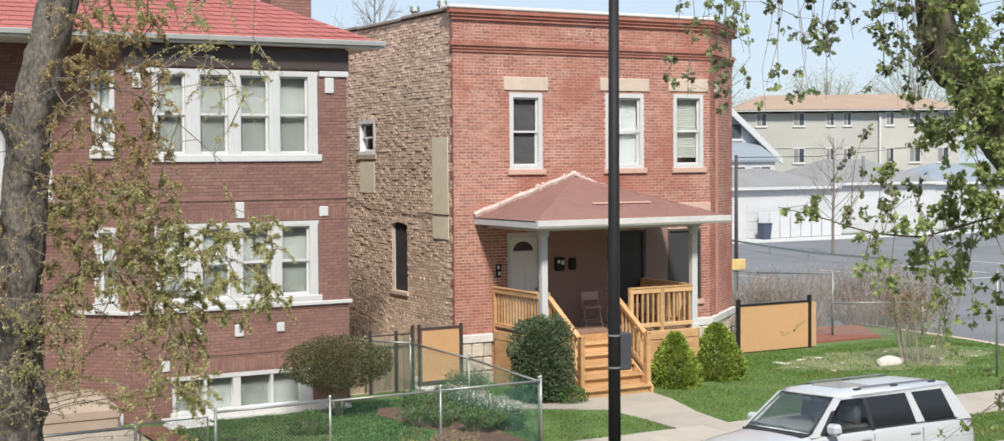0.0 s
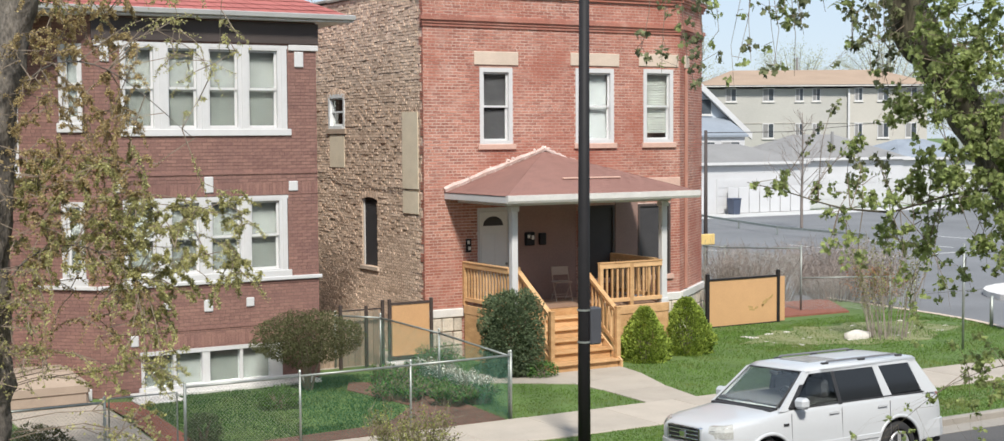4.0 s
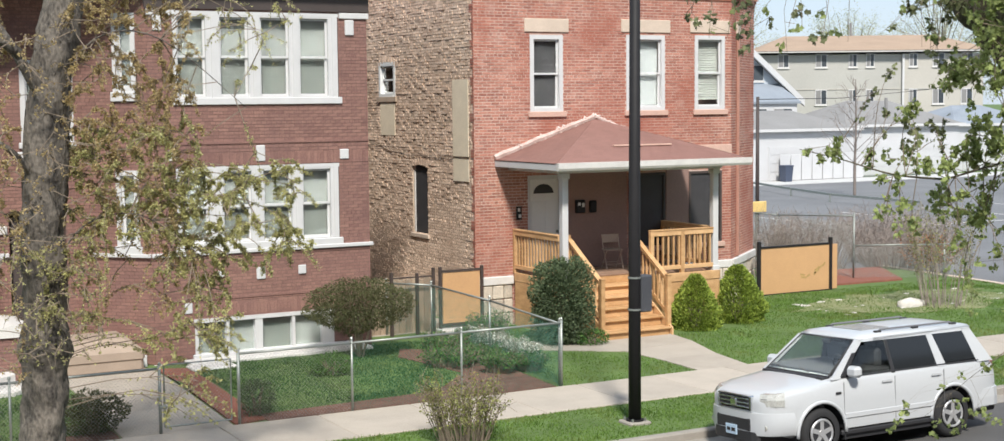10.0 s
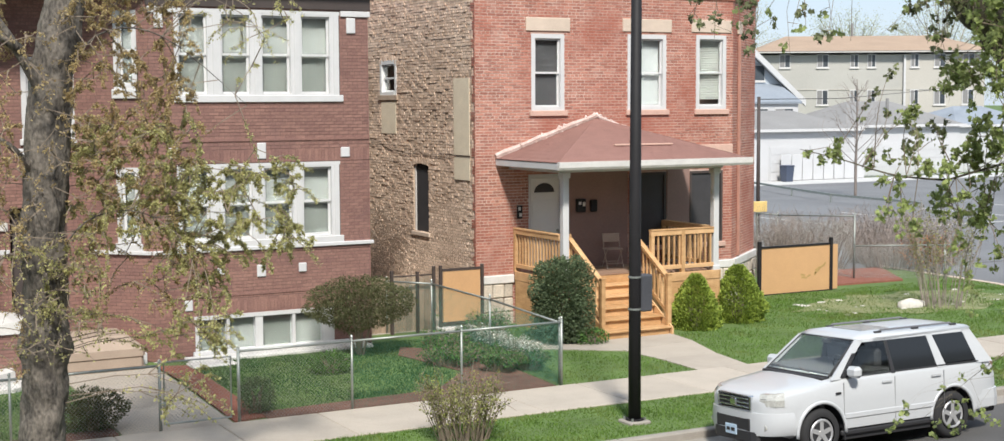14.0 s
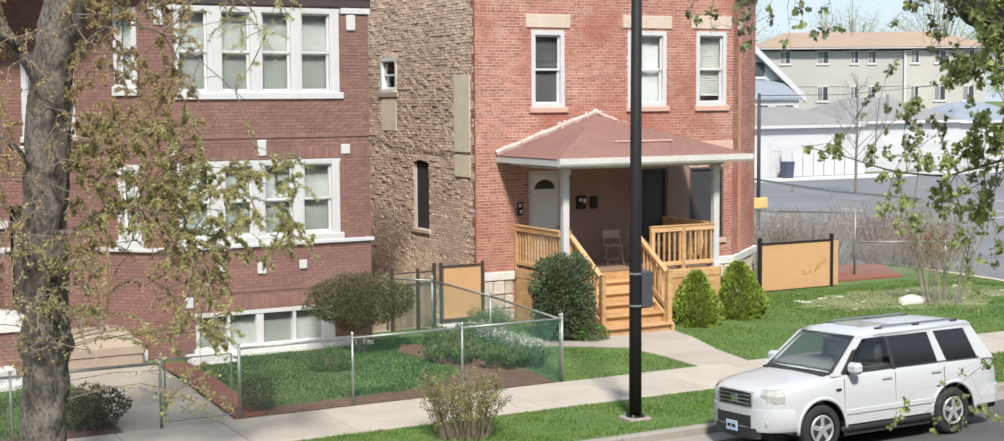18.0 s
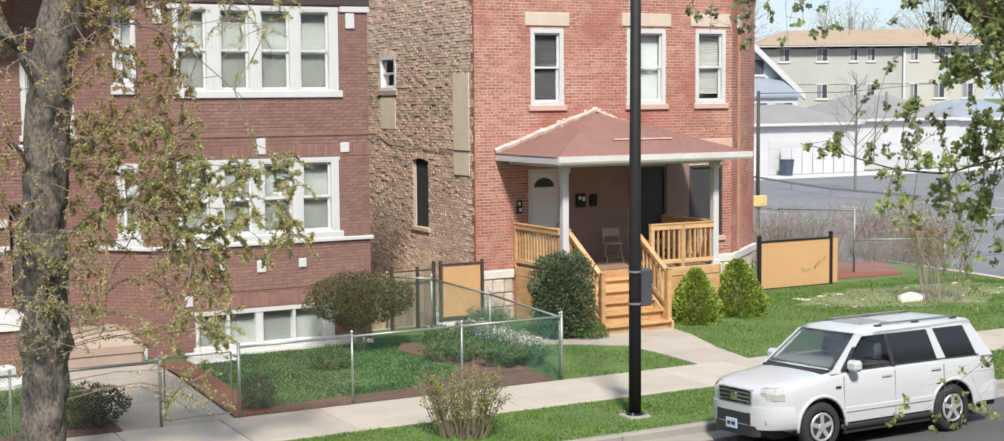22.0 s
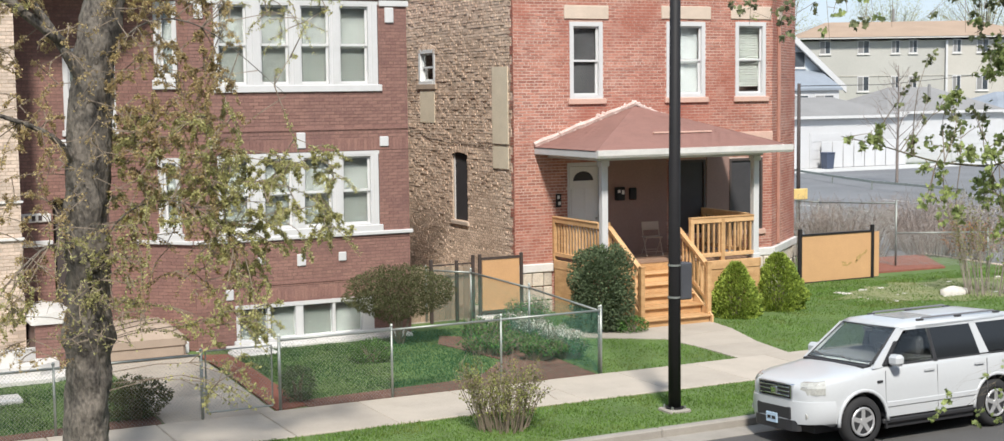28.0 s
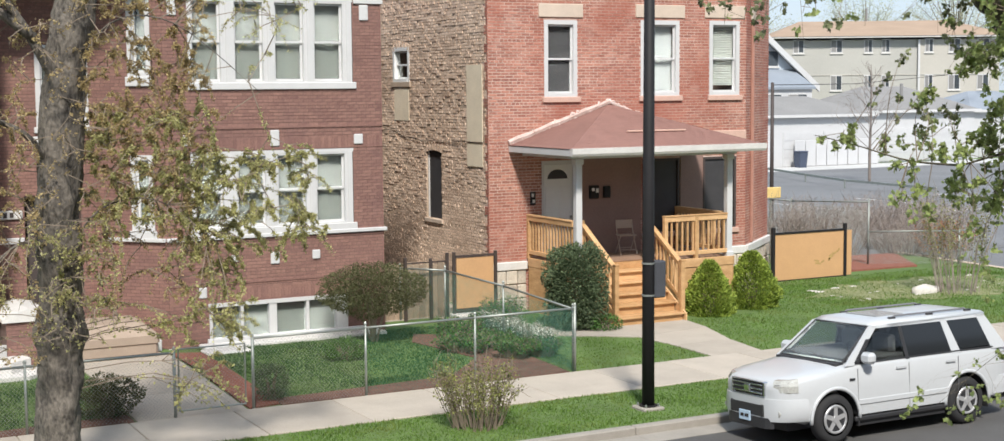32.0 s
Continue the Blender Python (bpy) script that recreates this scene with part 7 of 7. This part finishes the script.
class Tree:
    """Trunk, limbs and sprays of leafy twigs; each spray can sway about its root."""

    def __init__(self, name, label, base, bark, seed):
        self.rng, self.bark = random.Random(seed), bark
        self.top = thing(name, label, "tree", at=base)
        self.nodes, self.sprays = [], []

    def limb(self, name, pts, radii, n=10):
        pts = [Vector(p) for p in pts]
        path, rad = [], []
        for i in range(len(pts) - 1):
            p0, p1, p2, p3 = pts[max(i - 1, 0)], pts[i], pts[i + 1], pts[min(i + 2, len(pts) - 1)]
            dense = 16 if n > 12 else 5
            for k in range(dense):
                t = k / dense
                q = 0.5 * (2 * p1 + (p2 - p0) * t + (2 * p0 - 5 * p1 + 4 * p2 - p3) * t * t + (3 * p1 - p0 - 3 * p2 + p3) * t ** 3)
                path.append(q)
                rad.append((radii[i] * (1 - t) + radii[i + 1] * t) * (1 + 0.08 * noise.noise(q * 2.5)))
        path.append(pts[-1])
        rad.append(radii[-1])
        ob = part(name, Geo().tube(path, rad, n), self.bark, self.top, "", True)
        if n > 12:
            for v in ob.data.vertices:
                v.co += v.normal * (0.04 * noise.noise(Vector((v.co.x * 13, v.co.y * 13, v.co.z * 5.0))) + 0.05 * noise.noise(v.co * 3.0))
        self.nodes += path[3:]

    def spray(self, lo, hi, twigs, leaves, size, material, droop=0.35, lobes=False, root=None, thin=1.0, clump=1):
        """Twigs from the nearest limb into the box lo..hi, with leaves on their outer part."""
        rng = self.rng
        c = Vector([(a + b) / 2 for a, b in zip(lo, hi)])
        anchor = Vector(root) if root else min(self.nodes, key=lambda q: (q - c).length + max(0, c.z - q.z))
        g, lf = Geo(), Geo()
        pool = list(self.nodes)
        for i in range(twigs):
            tip = Vector([rng.uniform(a, b) for a, b in zip(lo, hi)])
            if i % 8 == 0:
                arr = np.array([tuple(q) for q in pool])
            off = arr - np.array(tip)
            order = np.argpartition(np.sqrt((off ** 2).sum(1)) + 0.6 * np.maximum(0, -off[:, 2]), 7)[:7]
            near = [pool[k] for k in order]
            st = rng.choice(near)
            mid = st.lerp(tip, 0.5) + Vector((rng.uniform(-0.1, 0.1), rng.uniform(-0.1, 0.1), 0)) * min(1, (tip - st).length * 1.5) + Vector((0, 0, droop * (tip - st).length * 0.5))
            pts = [st.lerp(mid, 0.0), st.lerp(mid, 0.55).lerp(mid.lerp(tip, 0.1), 0.4), mid.lerp(tip, 0.15), mid.lerp(tip, 0.6) + Vector((0, 0, 0.05)), tip]
            pool += pts[2:4]
            g.tube([p - anchor for p in pts], [k * thin for k in (0.009, 0.007, 0.0055, 0.004, 0.002)], 4)
            for j in range(leaves):
                if j % clump == 0:
                    f = rng.random() ** 0.6 * 3.0 + 1.0
                    k = min(3, int(f))
                q = pts[k].lerp(pts[k + 1], f - k) + rand_dir(rng, -0.5 if clump > 1 else 0) * rng.uniform(0, size * 1.1)
                leaf(lf, q - anchor, rand_dir(rng, -0.5), size * rng.uniform(0.55, 1.25), rng, lobes)
        self.hang(g, lf, anchor, material)

    def hang(self, g, lf, anchor, material):
        sp_ = part("spray", g, TWIG, self.top, kind="stuff")
        sp_.matrix_basis = Matrix.Translation(anchor)
        part("foliage", lf, material, sp_)
        sp_.children[0].matrix_parent_inverse = Matrix.Identity(4)
        self.sprays.append((sp_, anchor))

    def strands(self, tops, drop, clumps, size, material):
        """Hanging twigs from high in the crown, with drooping clusters of leaves."""
        rng = self.rng
        g, lf, anchor = Geo(), Geo(), Vector(tops[0])
        for p in tops:
            p = Vector(p)
            home = min(self.nodes, key=lambda q: (q - p).length)
            end = p + Vector((rng.uniform(-0.16, 0.16), rng.uniform(-0.16, 0.16), -drop * rng.uniform(0.55, 1.0)))
            wob = lambda a: Vector((rng.uniform(-a, a), rng.uniform(-a, a), rng.uniform(-a, a)))
            reach = (p - home).length * 0.09
            pts = [home, home.lerp(p, 0.5) + Vector((0, 0, 0.15)), p] + [p.lerp(end, k / 4) + Vector((rng.uniform(-0.04, 0.04), rng.uniform(-0.04, 0.04), 0)) for k in (1, 2, 3, 4)]
            run = [home, home.lerp(p, 0.25) + wob(reach) + Vector((0, 0, 0.1)), pts[1] + wob(reach), home.lerp(p, 0.78) + wob(reach) + Vector((0, 0, 0.1))] + pts[2:]
            g.tube([q - anchor for q in run], [0.009, 0.0065, 0.005, 0.004, 0.0032, 0.0026, 0.0022, 0.0018, 0.0014], 4)
            for j in range(clumps):
                f = rng.uniform(0.3, 4.0)
                k = min(3, int(f))
                c = pts[2 + k].lerp(pts[3 + k], f - k)
                side = rand_dir(rng) * rng.uniform(0.02, 0.12)
                g.tube([c - anchor, c + side + Vector((0, 0, 0.02)) - anchor], [0.002, 0.0015], 3)
                for i in range(rng.randint(4, 8)):
                    leaf(lf, c + side + rand_dir(rng) * size * 0.6 - anchor, rand_dir(rng, -1.2), size * rng.uniform(0.7, 1.25), rng, True)
        self.hang(g, lf, anchor, material)


# tree on the far verge
ash = Tree("street_tree", "street tree with rough grey bark and sparse yellow-green spring leaves", (3.5, 19.3, 0), BARK, 5)
ash.limb("trunk", [(3.48, 19.3, -0.1), (3.53, 19.3, 0.6), (3.60, 19.3, 1.65), (3.62, 19.3, 2.0), (3.64, 19.3, 2.4), (3.65, 19.3, 3.7), (3.82, 19.3, 5.6), (4.15, 19.3, 7.1), (4.6, 19.3, 8.8), (4.9, 19.4, 11.0)], [0.37, 0.30, 0.285, 0.345, 0.29, 0.28, 0.27, 0.25, 0.20, 0.10], 44)
for pts, r in (([(3.75, 19.3, 5.2), (3.3, 19.1, 6.0), (2.6, 18.9, 6.9), (1.6, 18.8, 8.0)], (0.085, 0.06, 0.045, 0.02)),
               ([(3.62, 19.3, 4.2), (3.2, 19.0, 4.7), (2.5, 18.8, 5.0), (1.8, 18.7, 5.2)], (0.05, 0.04, 0.028, 0.012)),
               ([(4.2, 19.3, 7.4), (4.9, 19.0, 8.3), (5.9, 18.8, 8.8), (7.2, 18.7, 8.5)], (0.08, 0.055, 0.035, 0.012)),
               ([(4.4, 19.3, 8.2), (5.0, 19.7, 9.2), (6.2, 20.0, 9.6), (7.4, 20.2, 9.2)], (0.09, 0.06, 0.04, 0.015)),
               ([(3.8, 19.25, 5.3), (4.3, 18.9, 6.1), (5.1, 18.7, 6.1), (6.2, 18.6, 5.2)], (0.018, 0.013, 0.009, 0.004)),
               ([(3.64, 19.25, 3.0), (4.1, 18.9, 3.7), (4.8, 18.8, 3.8), (5.5, 18.8, 3.3)], (0.016, 0.012, 0.008, 0.004)),
               # unseen limb to the left, added to carry the shading crown
               ([(3.4, 19.1, 5.9), (1.6, 19.0, 7.2), (-0.4, 19.0, 7.8), (-1.8, 19.0, 7.5)], (0.07, 0.055, 0.035, 0.012)),
               ([(3.6, 19.2, 3.2), (3.1, 19.0, 3.3), (2.6, 18.9, 2.9)], (0.03, 0.02, 0.008))):
    ash.limb("limb", pts, r, 8)
for lo, hi, tw, lv in (((5.7, 18.4, 5.5), (7.2, 20.0, 6.9), 26, 40), ((4.2, 18.6, 6.8), (6.6, 20.2, 8.2), 70, 60), ((4.0, 18.4, 3.3), (5.6, 20.0, 4.9), 150, 100), ((5.2, 18.3, 2.95), (7.2, 19.8, 4.45), 150, 120),
                       ((4.9, 18.3, 1.7), (6.1, 19.5, 3.1), 60, 80), ((2.2, 18.6, 2.1), (2.9, 19.3, 2.7), 22, 50), ((3.4, 18.5, 2.2), (4.3, 18.95, 3.4), 36, 50), ((2.0, 18.6, 6.0), (3.4, 19.6, 8.0), 30, 60)):
    ash.spray(lo, hi, int(tw * 1.15), int(lv * 1.25), 0.038, LEAF_SPRING, 0.3, clump=3)
for lo, hi, tw, lv in (((3.9, 18.5, 4.3), (5.6, 19.9, 7.2), 330, 76), ((2.0, 18.6, 3.0), (3.4, 19.9, 7.0), 130, 60), ((2.3, 18.5, 1.7), (3.3, 19.3, 3.0), 30, 40), ((4.0, 18.5, 2.4), (5.6, 19.6, 4.4), 110, 50), ((0.2, 18.4, 4.0), (2.2, 20.0, 7.2), 90, 50)):
    ash.spray(lo, hi, int(tw * 1.1), int(lv * 1.2), 0.036, LEAF_BUD, 0.25, clump=2)
# out-of-view leaves added to keep the sun off the left lawn
ash.spray((-1.8, 17.8, 5.6), (1.6, 20.6, 8.8), 120, 70, 0.075, LEAF_SPRING, 0.3)
ash.spray((5.0, 18.3, 0.9), (5.9, 19.2, 2.3), 24, 44, 0.055, LEAF_SPRING, 0.3)
ash.spray((3.0, 18.35, 1.9), (4.3, 18.95, 3.6), 150, 7, 0.045, LEAF_SPRING, 0.1)
ash.spray((2.9, 18.4, 3.4), (4.4, 18.98, 6.4), 110, 12, 0.045, LEAF_BUD, 0.1)

# tree on the near verge: only limbs and leaves come into view
maple = Tree("near_tree", "near street tree with dark limbs and fresh lobed leaves", (7.6, 5.95, -0.2), BARK_NEAR, 9)
A = lambda s, d, z: (0.515 * d + 0.857 * s, 0.857 * d - 0.515 * s, z)
maple.limb("trunk", [A(3.75, 9.1, -0.3), A(3.70, 9.1, 1.5), A(3.62, 9.05, 3.4), A(3.46, 9.0, 4.25), A(3.14, 8.96, 4.85)], [0.42, 0.34, 0.31, 0.25, 0.13], 40)
maple.limb("limb", [A(3.5, 9.0, 4.0), A(3.2, 8.95, 4.7), A(2.96, 8.95, 5.14), A(2.69, 8.9, 5.52), A(2.48, 8.9, 5.84), A(2.37, 8.85, 6.3), A(2.2, 8.8, 7.2), A(1.8, 8.8, 8.4)], [0.20, 0.165, 0.145, 0.125, 0.115, 0.105, 0.08, 0.05], 36)
for pts, r in (([A(2.52, 8.87, 6.15), A(2.1, 8.6, 6.6), A(1.4, 8.5, 6.6), A(0.9, 8.5, 6.2)], (0.07, 0.05, 0.03, 0.012)),
               ([A(3.3, 8.95, 5.1), A(2.95, 8.6, 4.9), A(2.6, 8.5, 4.85), A(2.2, 8.4, 4.75)], (0.013, 0.010, 0.008, 0.006)),
               ([A(2.2, 8.4, 4.75), A(1.9, 8.4, 4.78), A(1.6, 8.4, 4.87), A(1.36, 8.4, 4.93)], (0.007, 0.005, 0.0035, 0.002)),
               ([A(3.62, 9.05, 3.4), A(3.2, 8.8, 3.78), A(2.6, 8.5, 3.72), A(2.1, 8.4, 3.36)], (0.012, 0.004, 0.0018, 0.0009)),
               ([A(3.4, 9.0, 4.3), A(3.62, 9.1, 5.3), A(3.8, 9.2, 6.2), A(4.2, 9.3, 7.5)], (0.2, 0.17, 0.14, 0.1))):
    maple.limb("limb", pts, r, 8)
for lo, hi, tw, lv, m, th in (((2.45, 8.0, 5.1), (3.3, 9.4, 6.3), 24, 20, LEAF_MAPLE, 0.3), ((2.4, 8.0, 4.35), (3.3, 9.3, 5.1), 30, 20, LEAF_MAPLE, 0.3), ((2.35, 8.0, 3.9), (2.75, 8.8, 4.4), 9, 14, LEAF_MAPLE, 0.3),
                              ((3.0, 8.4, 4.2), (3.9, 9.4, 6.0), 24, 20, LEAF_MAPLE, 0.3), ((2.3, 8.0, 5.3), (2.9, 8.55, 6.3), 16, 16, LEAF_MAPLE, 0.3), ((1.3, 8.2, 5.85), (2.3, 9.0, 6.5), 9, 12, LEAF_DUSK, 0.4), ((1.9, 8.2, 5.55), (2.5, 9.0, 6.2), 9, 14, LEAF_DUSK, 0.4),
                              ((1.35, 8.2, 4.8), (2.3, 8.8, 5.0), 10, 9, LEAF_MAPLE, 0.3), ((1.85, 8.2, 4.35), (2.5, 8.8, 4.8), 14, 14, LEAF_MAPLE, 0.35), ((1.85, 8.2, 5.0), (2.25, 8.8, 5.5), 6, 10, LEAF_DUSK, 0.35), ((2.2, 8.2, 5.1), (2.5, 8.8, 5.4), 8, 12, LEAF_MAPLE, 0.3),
                              ((1.85, 8.3, 3.26), (2.1, 8.6, 3.42), 2, 7, LEAF_MAPLE, 0.08), ((2.3, 8.3, 3.4), (2.5, 8.6, 3.7), 1, 6, LEAF_MAPLE, 0.08), ((2.45, 8.2, 3.52), (3.0, 8.8, 3.9), 11, 12, LEAF_MAPLE, 0.14), ((2.3, 7.9, 4.9), (3.3, 8.6, 6.3), 64, 22, LEAF_MAPLE, 0.3), ((2.05, 8.2, 4.72), (2.7, 8.8, 5.3), 17, 20, LEAF_MAPLE, 0.3), ((2.2, 7.8, 5.5), (2.85, 8.45, 6.5), 25, 22, LEAF_MAPLE, 0.3), ((2.7, 7.9, 4.3), (3.5, 8.6, 5.2), 44, 20, LEAF_MAPLE, 0.3), ((2.55, 8.0, 4.5), (3.2, 8.6, 5.2), 26, 18, LEAF_MAPLE, 0.3),
                              ((2.85, 8.4, 3.46), (2.98, 8.6, 3.56), 2, 7, LEAF_MAPLE, 0.07), ((2.70, 8.4, 3.06), (2.84, 8.6, 3.20), 3, 9, LEAF_MAPLE, 0.07), ((2.14, 8.4, 3.08), (2.36, 8.6, 3.16), 2, 6, LEAF_MAPLE, 0.07)):
    p, q = Vector(A(*lo)), Vector(A(*hi))
    maple.spray([min(a, b) for a, b in zip(p, q)], [max(a, b) for a, b in zip(p, q)], int(tw * 1.6), int(lv * 2.0), 0.031, m, 0.12, True, thin=th, clump=7)
rng = random.Random(21)
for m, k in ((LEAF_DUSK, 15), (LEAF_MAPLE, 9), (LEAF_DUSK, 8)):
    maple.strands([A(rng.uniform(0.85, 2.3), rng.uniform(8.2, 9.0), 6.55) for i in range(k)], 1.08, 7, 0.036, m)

# bare tree in the car park and hazy far trees
def bare_tree(x, y, h, seed, r=0.13):
    """A leafless tree: a straight stem with rising branches and side twigs."""
    tree = Tree("bare_tree", "small bare tree by the car park" if h < 9 else "tall bare tree behind the houses", (x, y, 0), DRYTWIG, 14)
    tree.limb("trunk", [(x, y, -0.1), (x, y, h * 0.28), (x + 0.05, y, h * 0.56), (x, y, h)], [r, r * 0.85, r * 0.6, 0.02], 8)
    rng = random.Random(seed)
    for i in range(26):
        z = h * (0.25 + i * 0.0265)
        a = i * 2.4
        ln = (h * 1.06 - z) * 0.42 + 0.4
        p = Vector((x + 0.02, y, z))
        d = Vector((math.cos(a), math.sin(a), 0.9)).normalized()
        tree.limb("branch", [p, p + d * ln * 0.5 + Vector((0, 0, 0.05)), p + d * ln + Vector((0, 0, 0.25))], [r * 0.27, r * 0.15, 0.006], 4)
        for k in range(3 if h < 9 else 6):
            q = p + d * ln * rng.uniform(0.3, 0.9)
            tree.limb("branch", [q, q + (d + rand_dir(rng) * 0.7).normalized() * ln * 0.3, q + (d + rand_dir(rng) * 0.7).normalized() * ln * 0.5 + Vector((0, 0, 0.1))], [r * 0.12, r * 0.08, 0.004], 3)


bare_tree(54.6, 60, 6.4, 77, 0.085)
bare_tree(33.0, 73.0, 15.5, 78, 0.13)
bare_tree(29.5, 78.0, 15.0, 79, 0.12)
bare_tree(36.5, 80.0, 15.5, 80, 0.12)


def far_tree(x, y, h, r, seed):
    rng = random.Random(seed)
    th = thing("far_tree", "pale spring tree rising behind the roofs", "tree", "far trees", at=(x, y, 0))
    part("trunk", Geo().tube([(x, y, -0.1), (x, y, h * 0.5), (x, y, h * 0.8)], [0.3, 0.2, 0.08], 7), BARK, th)
    g, lf = Geo(), Geo()
    for i in range(34):
        d = rand_dir(rng, 0.5)
        tip = Vector((x + d.x * r, y + d.y * r, h * 0.66 + d.z * h * 0.34))
        st = Vector((x, y, h * rng.uniform(0.3, 0.6)))
        g.tube([st, st.lerp(tip, 0.6) + Vector((0, 0, 0.4)), tip], [0.09, 0.05, 0.015], 3)
        for j in range(380):
            q = st.lerp(tip, rng.uniform(0.45, 1.08)) + rand_dir(rng) * r * rng.uniform(0, 0.22)
            leaf(lf, q, rand_dir(rng), rng.uniform(0.08, 0.18), rng)
    part("limb_mass", g, DRYTWIG, th, kind="stuff")
    part("crown", lf, LEAF_FAR, th)


for i, (x, y, h, r) in enumerate(((88, 124, 15, 5.5), (97, 128, 17, 6), (112, 124, 15, 6), (122, 120, 17, 6), (132, 118, 16, 7), (75, 112, 13.5, 4.5), (24, 74, 13, 4.5), (29, 84, 15, 5), (14, 90, 17, 6), (142, 110, 16, 7), (155, 105, 15, 7))):
    far_tree(x, y, h, r, 60 + i)

# ---- brickwork ----
fa.bricks(wf, BRICK_A, 0, 4.62, 0.14, 7.58, brick_holes(hf), near=(3.0, 4.6, 2.4, 5.4))
ca.bricks(wc, BRICK_A, 0, ca.length, 0.14, 7.58, brick_holes(hc))
ra.bricks(wr, BRICK_A, 0, 2.95, 0.14, 7.58, brick_holes(hr))
fb.bricks(wb, BRICK_B, 0, 7.20, 0.14, 8.60, brick_holes(hb), near=(0.0, 1.4, 1.3, 5.2), joint=0.0165, proud=0.006, rough=0.003)
cb.bricks(wcb, BRICK_B, 0, cb.length, 0.14, 8.60, brick_holes(hcb), joint=0.0165, proud=0.006, rough=0.003)
sb.bricks(wsb, BRICK_S, 0.12, 9.0, 0.10, 8.58, brick_holes(hs), near=(0.5, 3.4, 0.8, 3.0), bl=0.205, ch=0.069, joint=0.013, proud=0.010, rough=0.011, uneven=0.005)


def motions():
    """Leafy sprays sway a little in the breeze."""
    for tree, size in ((ash, 0.5), (maple, 0.7)):
        for n, (ob, anchor) in enumerate(tree.sprays):
            r = random.Random(n * 13 + int(size * 10))
            a, b, w, v = r.uniform(0, 6.28), r.uniform(0, 6.28), r.uniform(1.5, 2.3), r.uniform(2.1, 3.1)
            walk(ob, [(t * 0.5, Matrix.Translation(anchor) @ pose(0, 0, 0, size * math.sin(t * 0.5 * w + a), size * math.sin(t * 0.5 * v + b), 0.6 * size * math.sin(t * 0.5 * w + b))) for t in range(65)])


motions()
